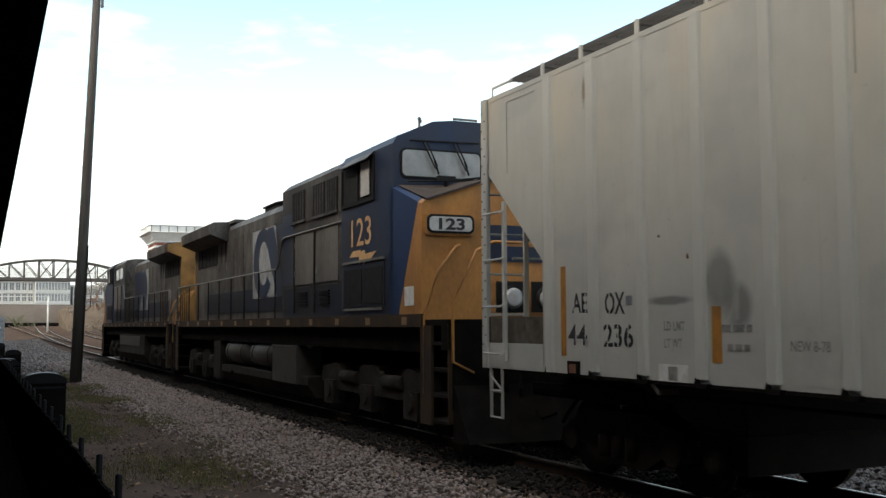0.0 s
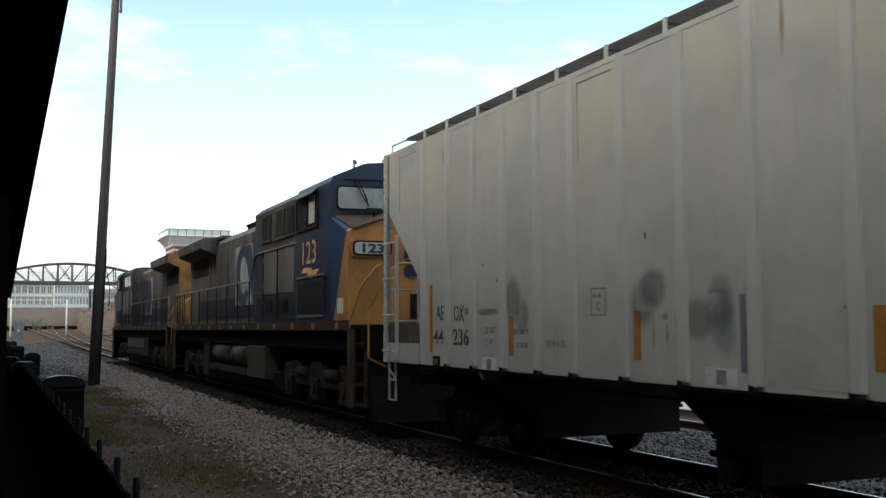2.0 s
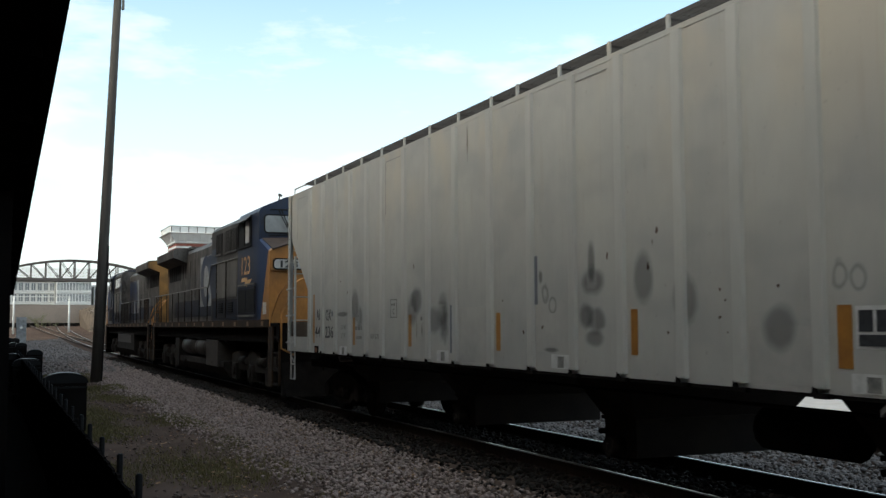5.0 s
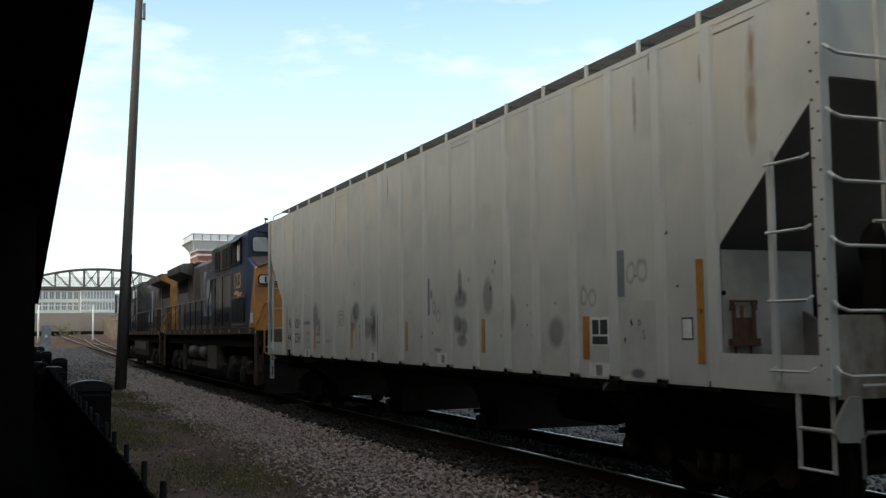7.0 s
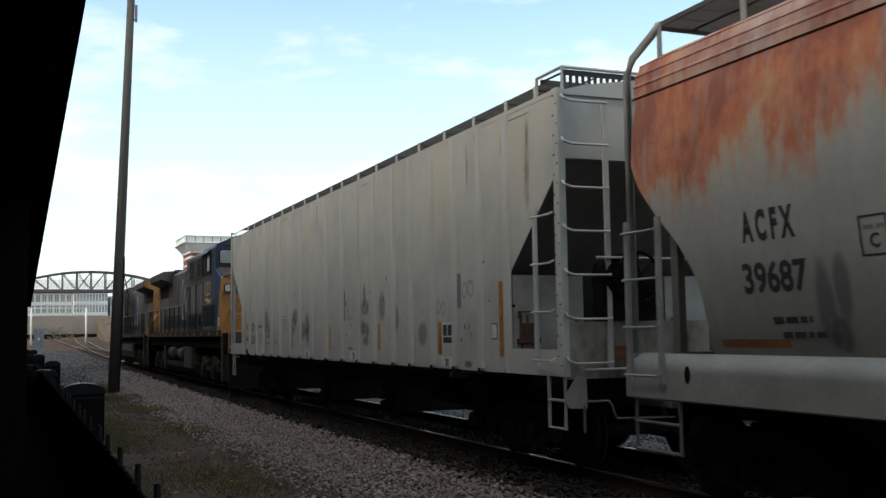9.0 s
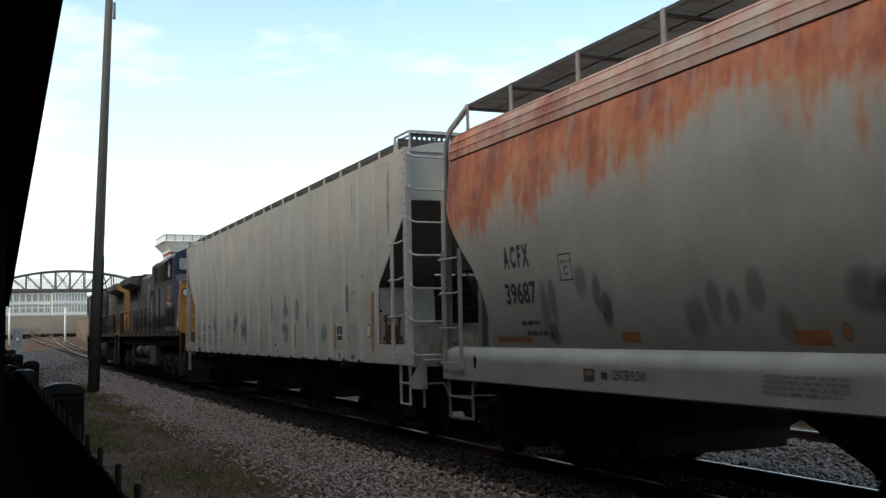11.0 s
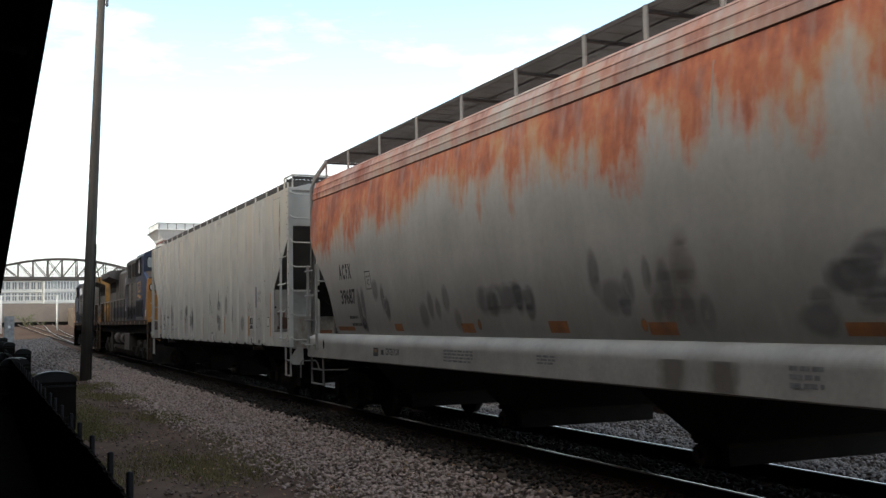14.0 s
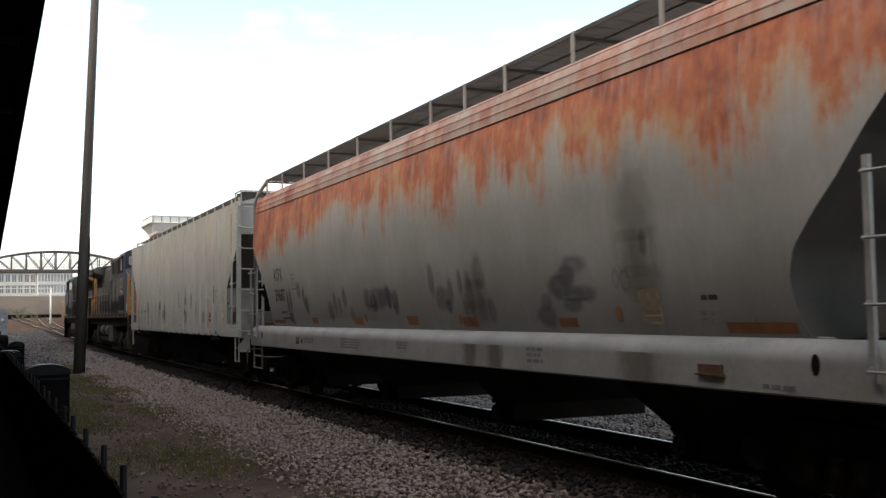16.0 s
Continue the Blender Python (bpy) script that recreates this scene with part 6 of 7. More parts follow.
        for v0, v1 in ((-7.92, -7.08), (-7.0, -6.16)):
            b = B()
            box(b, s * 1.523 - 0.004, s * 1.523 + 0.004, v0, v1, 1.96, 2.52)
            part("locker_grille", b, M["grille"], lk, "dark grimy locker door")
        b = B()
        box(b, s * 1.52 - 0.012, s * 1.52 + 0.012, -7.9, -6.15, 1.86, 1.9)
        box(b, s * 1.52 - 0.01, s * 1.52 + 0.01, -8.0, -6.05, 2.62, 2.66)
        part("drip_rail", b, M["handrail"], cab)
    b = B()
    tube(b, [(-0.95, -8.0, 4.64), (-0.95, -8.0, 4.78), (-0.85, -7.8, 4.78)], 0.03, 6)
    part("antenna", b, M["handrail"], cab)
    b = B()
    tube(b, [(-0.4, -8.1, 4.7), (-0.42, -8.1, 4.8), (-0.02, -8.1, 4.8), (-0.04, -8.1, 4.7)], 0.02, 6)
    part("roof_grab", b, M["handrail"], cab)
    su = flat_u(-1.5)
    decal_text(cab, "123", su, -6.45, 2.89, 0.93, 0.45, M["cream"], "cab_number", "cream cab number", bold=0.006)
    b = B()
    pts = [(-6.36, 2.73), (-6.52, 2.82), (-6.9, 2.83), (-6.9, 2.79), (-7.08, 2.82), (-7.12, 2.75), (-7.62, 2.77), (-7.3, 2.62), (-7.2, 2.65), (-7.02, 2.57), (-7.0, 2.64), (-6.84, 2.6), (-6.82, 2.72)]
    b.faces.new([b.verts.new((-1.506, v, z)) for v, z in pts])
    part("arrow_mark", b, M["cream"], cab, "cream lightning mark")
    # equipment cab behind
    b = B()
    prism(b, [(-1.44, 1.7), (-1.44, 4.32), (-1.3, 4.45), (1.3, 4.45), (1.44, 4.32), (1.44, 1.7)], "y", -5.95, -2.05)
    eq = part("equipment_cab", b, M["grey"], l, "dull grey equipment cabinets", 0.02)
    for s in (-1, 1):
        for v0, v1, z0 in ((-5.56, -4.96, 3.62), (-4.84, -4.1, 3.62), (-3.62, -2.78, 3.64)):
            b = B()
            box(b, s * 1.445 - 0.01, s * 1.445 + 0.01, v0, v1, z0, 4.2)
            g = part("grille", b, M["grille"], eq, "black intake grille")
            b = B()
            for k in range(5):
                v = v0 + (v1 - v0) * (k + 0.5) / 5
                box(b, s * 1.46 - 0.006, s * 1.46 + 0.006, v - 0.012, v + 0.012, z0 + 0.02, 4.18)
            box(b, s * 1.46 - 0.014, s * 1.46 + 0.014, v0 - 0.04, v1 + 0.04, z0 - 0.05, z0)
            part("grille_frame", b, M["grey"], g)
        for v0, v1 in ((-5.64, -4.36), (-4.28, -2.96)):
            b = B()
            box(b, s * 1.45 - 0.012, s * 1.45 + 0.012, v0, v1, 2.4, 3.4)
            door = part("cabinet_door", b, M["pale_grey"], eq, "scuffed pale grey cabinet door", 0.008)
            for zz in (2.62, 3.18):
                b = B()
                box(b, s * 1.466 - 0.008, s * 1.466 + 0.008, v1 - 0.1, v1 - 0.04, zz - 0.05, zz + 0.05)
                part("hinge", b, M["handrail"], door)
        for v in (-4.9, -3.55):
            b = B()
            for k in range(5):
                box(b, s * 1.462 - 0.015, s * 1.462 + 0.015, v - 0.26, v + 0.26, 2.0 + k * 0.055, 2.03 + k * 0.055)
            part("louvre", b, M["black"], eq)
    for v0, v1 in ((-4.8, -3.75), (-3.5, -2.5)):
        b = B()
        box(b, 1.462, 1.474, v0, v1, 3.66, 4.12)
        part("cab_window", b, M["sky_pane"], eq, "opaque window pane, bright sky put into its pale colour")
    # long hood
    b = B()
    prism(b, [(-1.02, 1.7), (-1.02, 4.14), (-0.9, 4.3), (-0.5, 4.37), (0.5, 4.37), (0.9, 4.3), (1.02, 4.14), (1.02, 1.7)], "y", -2.2, 9.09)
    hood = part("long_hood", b, M["grey"], l, "dirty grey hood with doors", 0.02)
    b = B()
    prism(b, [(-1.04, 1.7), (-1.04, 4.2), (-0.6, 4.38), (0.6, 4.38), (1.04, 4.2), (1.04, 1.7)], "y", 9.1, 9.3)
    part("hood_end", b, M["yellow_dirty"], l, "dirty yellow hood end", 0.03)
    for s in (-1, 1):
        for k in range(8):
            v = -2.0 + k * 1.02
            b = B()
            box(b, s * 1.025 - 0.008, s * 1.025 + 0.008, v, v + 0.94, 2.6, 3.9)
            d = part("hood_door", b, M["grey"], hood, "", 0.006)
            b = B()
            box(b, s * 1.04 - 0.01, s * 1.04 + 0.01, v + 0.8, v + 0.84, 3.1, 3.3)
            part("latch", b, M["handrail"], d)
        b = B()
        box(b, s * 1.03 - 0.008, s * 1.03 + 0.008, -2.1, 7.3, 1.95, 2.5)
        part("hood_stripe", b, M["blue_dirty_shaded"], hood, "dark blue lower stripe")
        # radiator wing: flat roofed overhang with a dark recessed intake below it
        b = B()
        prism(b, [(s * 1.0, 3.84), (s * 1.5, 4.04), (s * 1.52, 4.3), (s * 1.42, 4.36), (s * 1.0, 4.38)], "y", 4.8, 8.95)
        rw = part("radiator_wing", b, M["grey"], l, "overhanging radiator housing", 0.02)
        b = B()
        prism(b, [(s * 1.02, 3.855), (s * 1.46, 4.035), (s * 1.47, 4.28), (s * 1.02, 4.36)], "y", 8.952, 9.28)
        part("wing_end", b, M["yellow_dirty"], rw, "dirty yellow end of the radiator housing")
        b = B()
        box(b, s * 1.024 - 0.006, s * 1.024 + 0.006, 4.9, 8.8, 3.3, 3.86)
        sc = part("intake_screen", b, M["grille"], rw, "black radiator intake")
        for k in range(8):
            b = B()
            v = 5.0 + k * 0.53
            box(b, s * 1.035 - 0.008, s * 1.035 + 0.008, v, v + 0.03, 3.32, 3.86)
            part("screen_bar", b, M["black"], sc)
    # worn emblem on both sides of the hood, kept to plain shapes on a pale panel
    for s in (-1, 1):
        def shape(outline, u, material):
            bb = B()
            bb.faces.new([bb.verts.new((s * u, v, z)) for v, z in outline])
            return part("emblem_shape", bb, material, hood, "dark blue worn emblem shape" if material is M["blue"] else "")
        panel = [(2.0, 2.26), (2.05, 3.86), (-0.05, 3.86), (-0.5, 2.26)]
        shape(panel, 1.046, M["silver"])
        rim = [radians(38 + k * 14.2) for k in range(21)]
        shape([(1.05 - 0.9 * math.cos(k), 3.06 + 0.82 * math.sin(k)) for k in rim] + [(1.0 - 0.42 * math.cos(k), 3.06 + 0.5 * math.sin(k)) for k in reversed(rim)], 1.05, M["blue"]) if s < 0 else shape([(1.0 + 0.7 * math.cos(k), 3.07 + 0.8 * math.sin(k)) for k in [radians(18 * q) for q in range(20)]], 1.05, M["blue"])
        shape([(0.62, 3.84), (0.1, 3.84), (-0.62, 2.6), (-0.66, 2.26), (-0.2, 2.26), (0.3, 2.9), (0.62, 3.4)], 1.053, M["blue"])
        bb = B()
        bb.faces.new([bb.verts.new((s * 1.449, v, z)) for v, z in ((-2.08, 3.82), (-2.98, 3.82), (-2.74, 3.12), (-2.94, 2.42), (-2.08, 2.42))])
        part("emblem_shape", bb, M["blue"], eq, "dark blue worn emblem shape")
        shape([(-0.15, 3.84), (-1.9, 3.84), (-1.5, 3.06), (-1.9, 2.3), (-0.75, 2.3), (-0.9, 2.9)], 1.056, M["blue"])
    for s in (-1, 1):
        b = B()
        box(b, s * 1.444 - 0.006, s * 1.444 + 0.006, -5.93, -2.22, 1.78, 2.34)
        part("lower_stripe", b, M["blue_dirty_shaded"], eq, "dark blue lower stripe")
    b = B()
    prism(b, [(u, v) for u, v in rounded(-0.5, 0.5, 1.5, 3.3, 0.3)], "z", 4.3, 4.62)
    prism(b, [(u, v) for u, v in rounded(-0.54, 0.54, 1.46, 3.34, 0.3)], "z", 4.58, 4.61)
    part("exhaust_stack", b, M["black"], l, "", 0.02)
    b = B()
    box(b, -0.95, 0.95, 4.4, 8.9, 4.34, 4.42)
    part("radiator_top", b, M["grey"], l)
    # handrails
    for s in (-1, 1):
        b = B()
        u = s * 1.47
        tube(b, [(u, 9.75, 1.9), (u, 9.75, 2.72), (u, 9.6, 2.78), (u, -1.7, 2.78), (u, -1.85, 2.86), (u, -2.1, 3.32), (u, -2.25, 3.38), (u, -5.9, 3.38)], 0.02, 8)
        hr = part("handrail", b, M["handrail"], l, "grey tube handrail")
        for k in range(9):
            v = 9.2 - k * 1.35
            b = B()
            tube(b, [(u, v, 1.7), (u, v, 2.78)], 0.017, 6)
            part("stanchion", b, M["loco_dust"], hr)
        for v in (-3.0, -4.3):
            b = B()
            tube(b, [(u, v, 1.86), (u, v, 3.38)], 0.017, 6)
            part("stanchion", b, M["loco_dust"], hr)
        for k in range(5):
            b = B()
            tube(b, [(u, 7.9 + k * 0.32, 1.75), (u, 7.9 + k * 0.32, 2.78)], 0.015, 6)
            part("stanchion", b, M["sill_yellow"], hr)
    # steps, pilots, end rails
    for e in (-1, 1):
        for s in (-1, 1):
            b = B()
            box(b, s * 1.5 - 0.02, s * 1.5 + 0.02, min(e * 9.35, e * 9.72), max(e * 9.35, e * 9.72), 0.3, 1.62)
            box(b, min(s * 0.95, s * 1.5), max(s * 0.95, s * 1.5), e * 10.22 - 0.015, e * 10.22 + 0.015, 0.35, 1.65)
            st = part("step_well", b, M["sill_yellow"], l, "grimy yellow step well")
            for k in range(4):
                z = 0.36 + k * 0.34
                b = B()
                box(b, min(s * 1.1, s * 1.5), max(s * 1.1, s * 1.5), min(e * 9.5, e * 10.2), max(e * 9.5, e * 10.2), z - 0.02, z + 0.02)
                part("step", b, M["truck"], st)
            b = B()
            tube(b, [(s * 1.5, e * 9.45, 0.7), (s * 1.5, e * 9.45, 1.75), (s * 1.3, e * 9.45, 2.35), (s * 1.0, e * 9.42, 2.72), (s * 0.92, e * 9.36, 2.74)], 0.022, 8)
            tube(b, [(s * 1.15, e * 10.26, 1.0), (s * 1.45, e * 10.26, 1.15), (s * 1.45, e * 10.26, 1.9), (s * 1.1, e * 10.26, 2.6), (s * 0.85, e * 10.26, 2.72), (s * 0.2, e * 10.26, 2.72)], 0.022, 8)
            part("step_handrail", b, M["yellow"], l, "yellow grab rail")
        b = B()
        prism(b, [(-1.45, 0.55), (-1.3, 0.16), (1.3, 0.16), (1.45, 0.55), (1.45, 1.3), (-1.45, 1.3)], "y", e * 10.22 - 0.03, e * 10.22 + 0.03)
        box(b, -1.5, 1.5, min(e * 10.0, e * 10.25), max(e * 10.0, e * 10.25), 1.3, 1.66)
        part("pilot", b, M["under"], l, "black pilot plate")
        b = B()
        prism(b, [(e * 10.25, 0.12), (e * 10.75, 0.14), (e * 10.5, 0.5), (e * 10.3, 0.85)], "x", -1.45, 1.45)
        part("plow", b, M["under"], l)
        coupler(l, e * 10.2, e)
        loco_truck(l, e * 6.5)
        b = B()
        tube(b, [(-0.7, e * 10.32, 0.6), (-0.75, e * 10.4, 1.0), (-0.65, e * 10.36, 1.45)], 0.025, 6)
        part("brake_hose", b, M["under"], l)
        b = B()
        tube(b, [(-0.5, e * 10.32, 0.5), (-0.55, e * 10.42, 0.8), (-0.5, e * 10.3, 1.2)], 0.025, 6)
        part("brake_hose", b, M["under"], l)
    # fuel tank; air reservoirs on one side, a tall tank side on the other
    b = B()
    prism(b, [(-1.36, 0.66), (-1.36, 0.5), (-1.2, 0.26), (1.2, 0.26), (1.42, 0.55), (1.42, 1.3), (0.9, 1.3), (0.9, 0.66)], "y", -3.6, 3.9)
    tank = part("fuel_tank", b, M["loco_dust"], l, "dusty brown-black fuel tank", 0.04)
    b = B()
    tube(b, [(-1.37, -2.2, 0.6), (-1.42, -2.2, 0.6)], 0.06, 10)
    tube(b, [(-1.37, 2.6, 0.5), (-1.43, 2.6, 0.52)], 0.05, 10)
    part("filler_cap", b, M["truck"], tank)
    b = B()
    box(b, 1.42, 1.435, -3.4, 2.7, 0.86, 1.24)
    part("tank_panel", b, M["tank"], tank, "pale dusty panel")
    for v0, v1 in ((1.32, 3.4), (-1.12, 0.9)):
        b = B()
        tube(b, [(-1.12, v0, 1.0), (-1.12, v0 + 0.05, 1.0), (-1.12, v0 + 0.14, 1.0), (-1.12, v1 - 0.14, 1.0), (-1.12, v1 - 0.05, 1.0), (-1.12, v1, 1.0)], [0.1, 0.22, 0.29, 0.29, 0.22, 0.1], 20)
        res = part("air_reservoir", b, M["tank"], l, "dusty steel air tank")
        for v in (v0 + 0.35, v1 - 0.35):
            b = B()
            tube(b, [(-1.12, v - 0.025, 1.0), (-1.12, v + 0.025, 1.0)], 0.297, 20)
            part("strap", b, M["truck"], res)
    b = B()
    box(b, -1.42, -0.9, -3.0, -1.25, 0.5, 1.22)
    eqb = part("equipment_box", b, M["tank"], l, "dusty steel equipment box", 0.03)
    b = B()
    box(b, -1.43, -1.38, -2.95, -1.3, 1.215, 1.235)
    part("box_lid", b, M["handrail"], eqb)
    b = B()
    box(b, -1.4, -0.9, 3.9, 4.7, 0.3, 1.24)
    part("equipment_box", b, M["loco_dust"], l, "", 0.03)
    b = B()
    tube(b, [(-1.3, -3.6, 1.2), (-1.34, -3.2, 1.3), (-1.34, -1.2, 1.32), (-1.34, 4.5, 1.36)], 0.025, 6)
    tube(b, [(-1.3, -1.9, 1.22), (-1.36, -1.9, 1.36), (-1.36, -2.6, 1.5)], 0.02, 6)
    part("air_pipe", b, M["handrail"], l)
    return l


def rounded(x0, x1, z0, z1, r):
    """Outline of a rectangle with rounded corners."""
    out = []
    for cx, cz, a0 in ((x1 - r, z1 - r, 0), (x0 + r, z1 - r, 90), (x0 + r, z0 + r, 180), (x1 - r, z0 + r, 270)):
        out += [(cx + r * math.cos(radians(a0 + k * 22.5)), cz + r * math.sin(radians(a0 + k * 22.5))) for k in range(5)]
    return out


def letters_front(parent, text, u, z, wide, high, y):
    """Letters on a face that looks back along the track."""
    ob = decal_text(parent, text, flat_u(0), 0, z, wide, high, M["stencil"], "digits", "", 0.035)
    for q in ob.data.vertices:
        q.co = (u - q.co.y, y, q.co.z)
    return ob


HOP, ACF, LOCO = covered_hopper(), rounded_hopper(), locomotive()
LEAD = copy_thing(LOCO, pose(TRACK, 43.2, 0, 0, 0, 180))
tagged(LEAD, "leading blue and grey diesel locomotive with yellow hood end", "locomotive")
CARS = [(HOP, 1.53, 0), (ACF, -17.77, 0), (LOCO, 22.3, 0), (LEAD, 43.2, 180)]
for _o in LEAD.children_recursive:
    if _o.name.startswith("wheelset"):
        WHEELS.append((_o, _o.matrix_basis.translation.y, _o.matrix_basis.translation.z))


# ---------------------------------------------------------------- distance


def build_bridge():
    t = thing("footbridge", "brown steel arched truss footbridge over the tracks", "bridge", pose(0, 150, 0))
    x0, x1, zb, n = 0.6, 19.4, 8.15, 10
    xs = [x0 + (x1 - x0) * k / n for k in range(n + 1)]

    def top(x):
        k = (x - (x0 + x1) / 2) / ((x1 - x0) / 2)
        return zb + 1.05 + 1.55 * (1 - k * k)
    for y in (0.0, 2.6):
        b = B()
        box(b, x0, x1, y - 0.09, y + 0.09, zb - 0.12, zb + 0.12)
        tr = part("truss", b, M["steel"], t)
        b = B()
        fine = [x0 + (x1 - x0) * k / 30 for k in range(31)]
        tube(b, [(x, y, top(x)) for x in fine], 0.12, 6)
        part("top_chord", b, M["steel"], tr)
        for k, x in enumerate(xs):
            b = B()
            box(b, x - 0.07, x + 0.07, y - 0.07, y + 0.07, zb, top(x))
            part("upright", b, M["steel"], tr)
            if 0 < k < n:
                b = B()
                xo = xs[k + 1] if k < n / 2 else xs[k - 1]
                tube(b, [(x, y, top(x)), (xo, y, zb)], 0.06, 5)
                part("diagonal", b, M["steel"], tr)
        b = B()
        for k in range(110):
            x = x0 + (x1 - x0) * (k + 0.5) / 110
            box(b, x - 0.012, x + 0.012, y + 0.1, y + 0.11, zb + 0.1, zb + 1.5)
        for z in (0.5, 0.9, 1.4):
            box(b, x0, x1, y + 0.1, y + 0.12, zb + z, zb + z + 0.03)
        part("railing", b, M["pale_mesh"], tr, "pale safety mesh")
    b = B()
    box(b, x0 - 14, x1 + 20, -0.1, 2.7, zb - 0.3, zb - 0.14)
    part("deck", b, M["steel"], t)
    for x in (-6.0, 26.0):
        b = B()
        box(b, x - 0.5, x + 0.5, 0.6, 2.0, -0.4, zb - 0.3)
        part("pier", b, M["wallbrown"], t)
    return t


def build_gantry():
    t = thing("signal_gantry", "white steel frame spanning the far tracks", "gantry", pose(0, 160, 0.4))
    for x in (2.45, 9.95):
        b = B()
        tube(b, [(x, 0, -0.6), (x, 0, 5.6)], 0.13, 8)
        part("post", b, M["white"], t)
    b = B()
    box(b, 2.3, 10.1, -0.08, 0.08, 4.55, 4.68)
    box(b, 2.3, 10.1, -0.08, 0.08, 5.5, 5.63)
    part("beam", b, M["white"], t)
    return t


def facade(name, label, x0, x1, y, z0, storeys, h, bays, wallm):
    t = thing(name, label, "building", pose(x0, y, z0))
    w = x1 - x0
    b = B()
    box(b, 0, w, 0, 14, -8, storeys * h)
    part("wall", b, wallm, t)
    b = B()
    box(b, -0.4, w + 0.4, -0.5, 14.4, storeys * h, storeys * h + 0.5)
    part("roof", b, M["white"], t)
    for s in range(storeys):
        b = B()
        box(b, -0.1, w + 0.1, -0.25, 0, s * h - 0.15, s * h + 0.15)
        part("string_course", b, M["white"], t)
        for k in range(bays):
            c = (k + 0.5) * w / bays
            b = B()
            ww = 0.32 * w / bays
            box(b, c - ww, c + ww, -0.06, -0.01, s * h + 0.6, s * h + h - 0.5)
            win = part("window", b, M["hazed_glass"], t)
            b = B()
            box(b, c - 0.05, c + 0.05, -0.12, -0.06, s * h + 0.6, s * h + h - 0.5)
            box(b, c - ww - 0.1, c + ww + 0.1, -0.2, -0.06, s * h + 0.45, s * h + 0.6)
            part("frame", b, M["white"], win)
    return t


def build_tower():
    t = thing("corner_tower", "red brick tower with a flared white cornice", "building", pose(15.7, 100, 0.4))
    b = B()
    box(b, 0, 4.6, 0, 5, -0.8, 9.3)
    part("wall", b, M["brick"], t)
    for z in (8.0, 8.7):
        b = B()
        box(b, -0.06, 4.66, -0.06, 5.06, z, z + 0.18)
        part("stone_band", b, M["white"], t)
    b = B()
    rings = [(0.0, 9.15), (0.12, 9.2), (0.12, 9.35), (0.6, 10.0), (0.8, 10.12), (0.62, 10.17), (0.62, 10.7), (0.7, 10.78)]
    vs = []
    for o, z in rings:
        vs.append([b.verts.new(p) for p in ((-o, -o, z), (4.6 + o, -o, z), (4.6 + o, 5 + o, z), (-o, 5 + o, z))])
    for r, s in zip(vs, vs[1:]):
        for k in range(4):
            b.faces.new((r[k], r[(k + 1) % 4], s[(k + 1) % 4], s[k]))
    b.faces.new(vs[-1])
    cor = part("cornice", b, M["white"], t, "flared white cornice")
    for k in range(9):
        b = B()
        x = -0.5 + k * 0.7
        prism(b, [(-0.1, 9.3), (-0.6, 9.98), (-0.68, 9.98), (-0.2, 9.25)], "x", x - 0.05, x + 0.05)
        part("corbel", b, M["white"], cor)
    for k in range(8):
        b = B()
        x = -0.55 + k * 0.81
        box(b, x - 0.03, x + 0.03, -0.66, -0.63, 10.15, 10.7)
        part("panel_rib", b, M["steel"], cor)
    for x in (1.1, 2.4, 3.6):
        b = B()
        box(b, x - 0.4, x + 0.4, -0.05, -0.01, 4.6, 6.6)
        part("window", b, M["hazed_glass"], t)
    return t


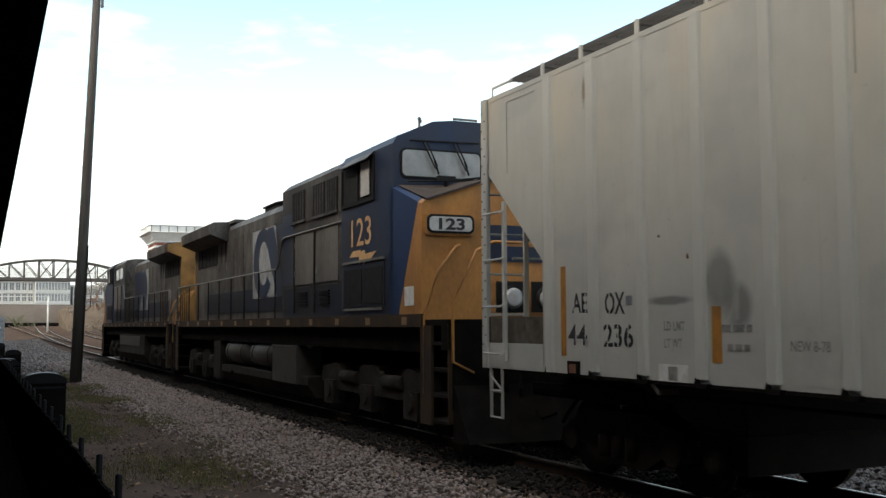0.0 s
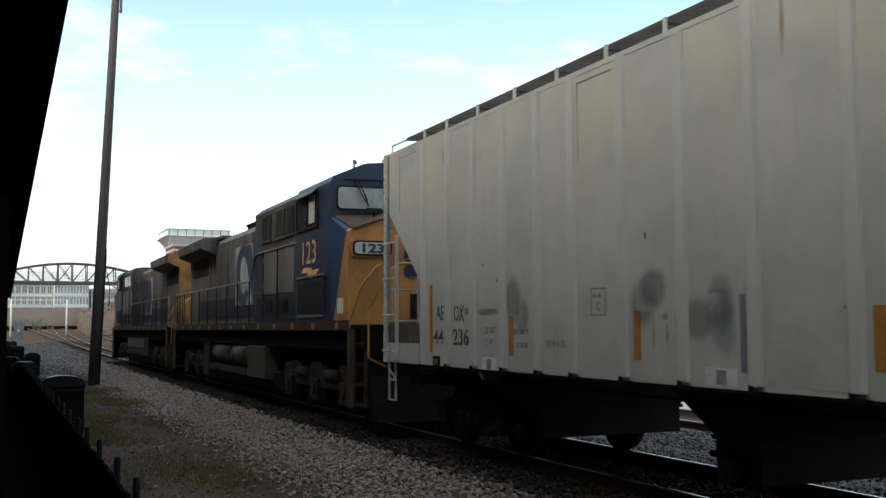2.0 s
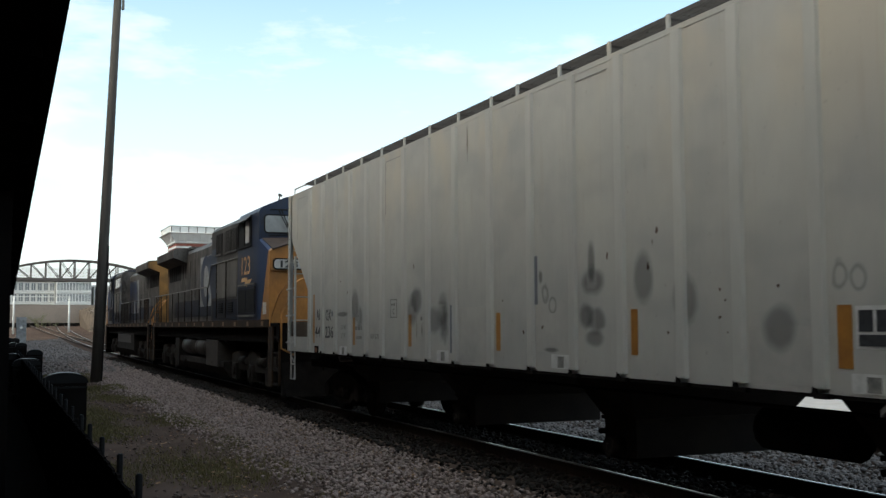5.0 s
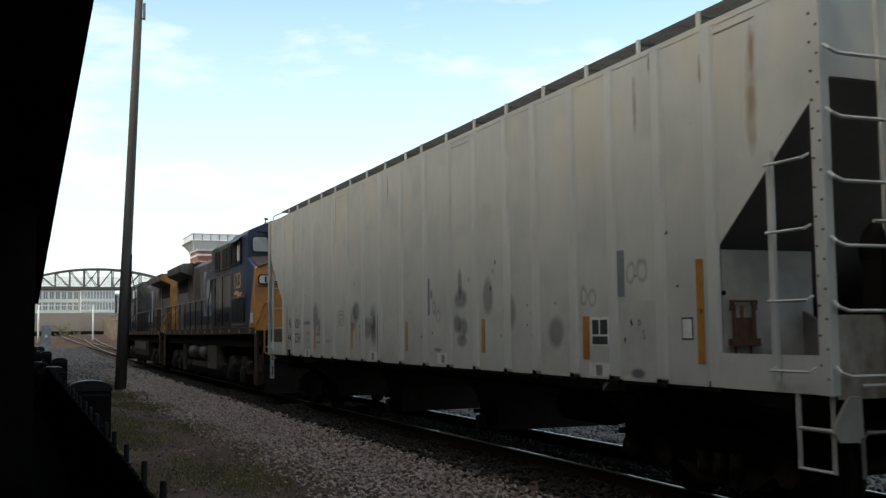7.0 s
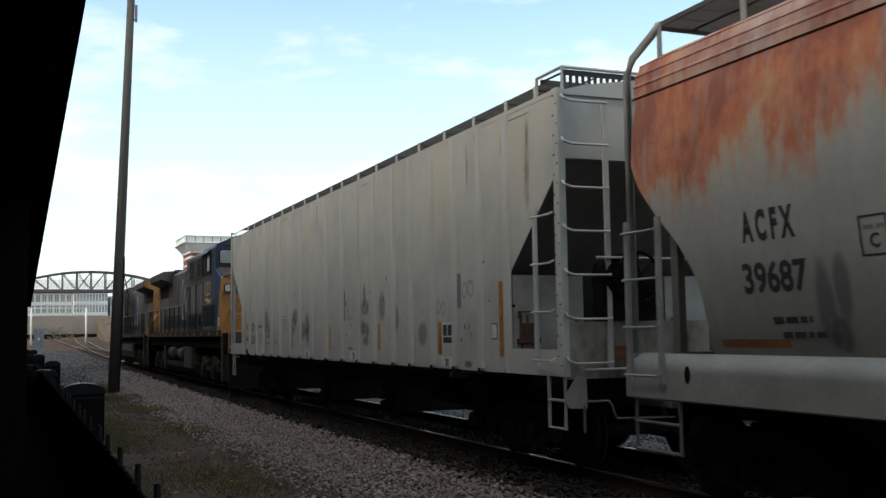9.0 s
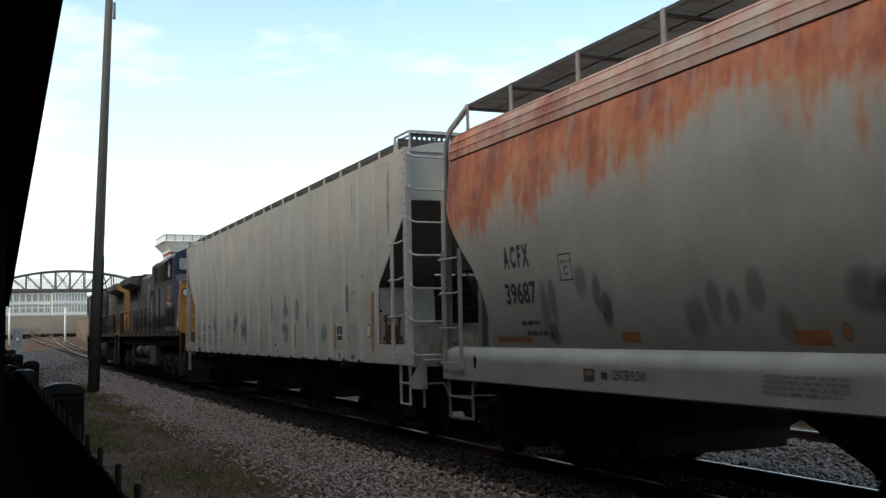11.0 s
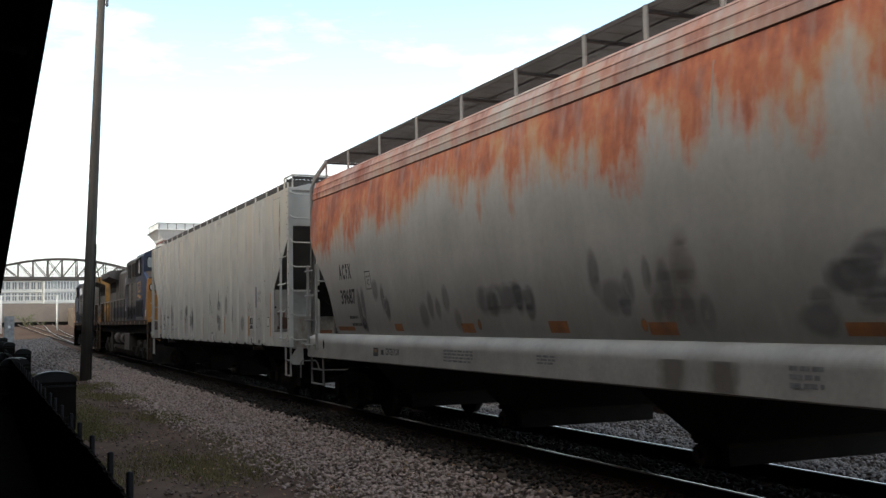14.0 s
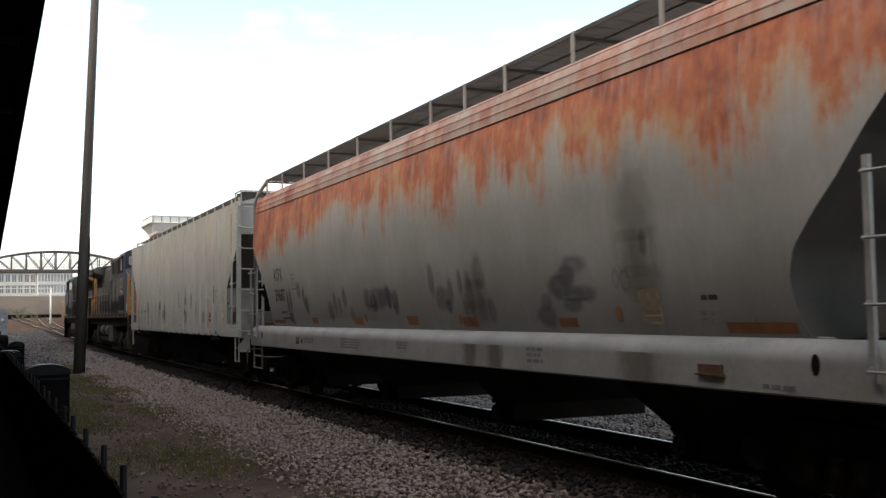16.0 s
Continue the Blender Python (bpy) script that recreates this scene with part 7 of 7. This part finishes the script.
def tree(x, y, h, seed, label, leaf, leaves=900, spread=0.34, foot=-0.35):
    t = thing("tree", label, "tree", pose(x, y, foot), "trees beyond the railway")
    rnd = random.Random(seed)
    b = B()
    tube(b, [(0, 0, -0.3), (rnd.uniform(-0.1, 0.1), 0, h * 0.3), (rnd.uniform(-0.3, 0.3), rnd.uniform(-0.3, 0.3), h * 0.85)], [h * 0.025, h * 0.018, h * 0.004], 7)
    tips = []
    for k in range(13):
        z = h * rnd.uniform(0.25, 0.75)
        a = rnd.uniform(0, math.tau)
        r = h * spread * rnd.uniform(0.45, 1.0)
        mid = (math.cos(a) * r * 0.45, math.sin(a) * r * 0.45, z + h * 0.1)
        end = (math.cos(a) * r, math.sin(a) * r, min(h, z + h * rnd.uniform(0.15, 0.35)))
        tube(b, [(0, 0, z), mid, end], [h * 0.009, h * 0.006, h * 0.002], 5)
        tips.append((mid, end))
        for j in range(4):
            e2 = (end[0] + rnd.uniform(-1, 1) * h * 0.1, end[1] + rnd.uniform(-1, 1) * h * 0.1, end[2] + rnd.uniform(-0.02, 0.1) * h)
            tube(b, [mid, e2], [h * 0.004, h * 0.001], 4)
            tips.append((mid, e2))
    part("trunk", b, M["bark"], t)
    if leaves:
        vs, fs = [], []
        for k in range(leaves):
            p, q = rnd.choice(tips)
            f = rnd.uniform(0.3, 1.1)
            c = [p[i] + (q[i] - p[i]) * f + rnd.gauss(0, h * 0.035) for i in range(3)]
            s = h * rnd.uniform(0.007, 0.02)
            a, e = rnd.uniform(0, math.tau), rnd.uniform(-1, 1)
            d1 = (math.cos(a) * s, math.sin(a) * s, e * s * 0.6)
            d2 = (-math.sin(a) * s * 0.6, math.cos(a) * s * 0.6, s * 0.7)
            i = len(vs)
            vs += [[c[0] - d1[0], c[1] - d1[1], c[2] - d1[2]], [c[0] + d2[0], c[1] + d2[1], c[2] + d2[2]], [c[0] + d1[0], c[1] + d1[1], c[2] + d1[2]], [c[0] - d2[0], c[1] - d2[1], c[2] - d2[2]]]
            fs.append((i, i + 1, i + 2, i + 3))
        me = bpy.data.meshes.new("crown")
        me.from_pydata(vs, [], fs)
        me.materials.append(leaf)
        ob = new("crown", me)
        ob.parent = t
    return t


def build_distance():
    build_bridge()
    build_gantry()
    b = B()
    prism(b, [(200, -0.4), (200, 5.6), (200.8, 5.6), (201.2, -0.4)], "x", -60, 40)
    tagged(part("retaining_wall", b, M["wallbrown"]), "stained brown concrete retaining wall", "wall", kind="structure")
    b = B()
    box(b, -60, 40, 199.2, 199.5, 1.3, 2.3)
    tagged(part("barrier", b, M["under"]), "dark guard barrier along the wall foot", "barrier", kind="structure")
    facade("apartment_house", "white apartment house with rows of dark windows", -16, 15.9, 320, 8.3, 2, 3.2, 19, M["concrete"])
    facade("apartment_house", "pale apartment house with close rows of dark windows", 16.1, 25.5, 315, 8.3, 2, 3.2, 11, M["white"])
    facade("apartment_house", "grey apartment house behind the railway", 26.5, 40, 318, 7.2, 2, 3.0, 8, M["concrete"])
    build_tower()
    s = thing("signal_cabinet", "pale grey steel relay cabinet beside the track", "cabinet", pose(2.2, 100, -0.35))
    b = B()
    box(b, -0.42, 0.42, -0.4, 0.4, 0.1, 2.85)
    part("body", b, M["silver"], s, "", 0.03)
    b = B()
    box(b, -0.38, 0.38, -0.43, -0.4, 0.2, 2.7)
    d = part("door", b, M["silver"], s, "", 0.01)
    b = B()
    tube(b, [(0.0, -0.47, 1.9), (0.0, -0.43, 1.9)], 0.12, 12)
    part("lock", b, M["white"], d)
    b = B()
    box(b, 13.35, 30, -10, 120, -0.36, -0.14)
    tagged(part("pavement", b, M["paving"]), "bright pale concrete paving beyond the second track", "pavement", kind="structure")
    b = B()
    rings = []
    for k in range(31):
        x = 12.6 + k * 1.3
        hh = min(1.0, 0.86 + k * 0.05) * (1 + 0.08 * math.sin(k * 1.7) + 0.05 * math.sin(k * 4.1))
        rings.append([b.verts.new((x + q * 0.3, y + 0.8 * math.sin(k * 0.9), z * hh)) for q, (y, z) in enumerate(((160, -0.4), (161.5, 1.2), (163.5, 2.9), (166.5, 4.4), (170, 5.0), (199, 5.3), (199, -0.4)))])
    for r, q in zip(rings, rings[1:]):
        for k in range(6):
            b.faces.new((r[k], r[k + 1], q[k + 1], q[k])).smooth = True
    b.faces.new(rings[0])
    tagged(part("bank", b, M["bank"]), "brown earth bank with dry grass beyond the tracks", "bank", kind="structure")
    rows = ((16.9, 167, 2.0, "rust", 4.2), (18.3, 168, 2.4, "rust", 4.3), (19.6, 167, 2.2, "brown", 4.3), (17.6, 165, 1.5, "rust", 3.4), (21.2, 168, 2.6, "rust", 4.3), (23.5, 169, 3.0, "brown", 4.4), (14.6, 168, 1.0, "brown", 4.3), (12.8, 166, 0.9, "brown", 3.8))
    for k, (x, y, h, c, foot) in enumerate(rows):
        tree(x, y, h, k, "low reddish autumn bush on the bank", M["leaf_" + c], 1500, 0.6, foot)
    for k, (x, y, h) in enumerate(((18.0, 172, 4.6), (19.4, 174, 5.2), (21.0, 173, 5.4), (16.6, 178, 3.4))):
        tree(x, y, h, 90 + k, "thin almost bare tree on the bank", M["leaf_grey"], 700, 0.4, 4.6)
    rnd = random.Random(21)
    for k in range(16):
        x = rnd.uniform(12.2, 21.0)
        q = rnd.uniform(0.0, 1.0)
        tree(x, 160.6 + 5.5 * q, rnd.uniform(0.7, 1.6), 120 + k, "dry brown scrub on the bank", M["leaf_grey" if k % 3 == 0 else "leaf_brown"], 500, 0.6, -0.2 + 4.2 * q ** 0.8)
    tree(6.9, 196, 4.2, 30, "small green shrubby tree before the wall", M["leaf_green"], 700, 0.5)
    tree(9.3, 197, 3.0, 31, "small green shrubby tree before the wall", M["leaf_green"], 500, 0.5)
    tree(21.6, 101, 11.3, 40, "bare tree with fine twigs", M["leaf_brown"], 60)
    tree(24.0, 104, 10.6, 41, "bare tree with fine twigs", M["leaf_brown"], 60)
    rnd = random.Random(9)
    for k in range(44):
        az = radians(18 + k * 1.4)
        d = rnd.uniform(85, 125)
        tree(math.sin(az) * d, math.cos(az) * d, rnd.uniform(5.6, 7.6), 60 + k, "autumn tree in the wood beyond the paving", M["leaf_rust" if k % 3 else "leaf_brown"], 4000, 0.5)


build_distance()
# branch track that swings in from the far platform
build_track("track_3", "far branch track joining the main line", lambda y: TRACK + bend(y) - 2.6e-4 * max(0.0, y - 70) ** 2, list(range(60, 240, 6)), (230, 230), "far_rail")


def motions():
    for ob, y, turn in CARS:
        rows = []
        for t, s in ROLL:
            yy = y + s
            rows.append((t, pose(TRACK + bend(yy), yy, 0, 0, 0, turn - math.degrees(1.9e-4 * max(yy, 0.0)))))
        walk(ob, rows)
    ts, ss = [r[0] for r in ROLL], [r[1] for r in ROLL]
    for ob, v, r in WHEELS:
        way = 1 if LEAD in (ob.parent.parent, ob.parent) else -1
        walk(ob, [(k * 0.2, pose(0, v, r, way * math.degrees(float(np.interp(k * 0.2, ts, ss)) / r))) for k in range(81)])


motions()
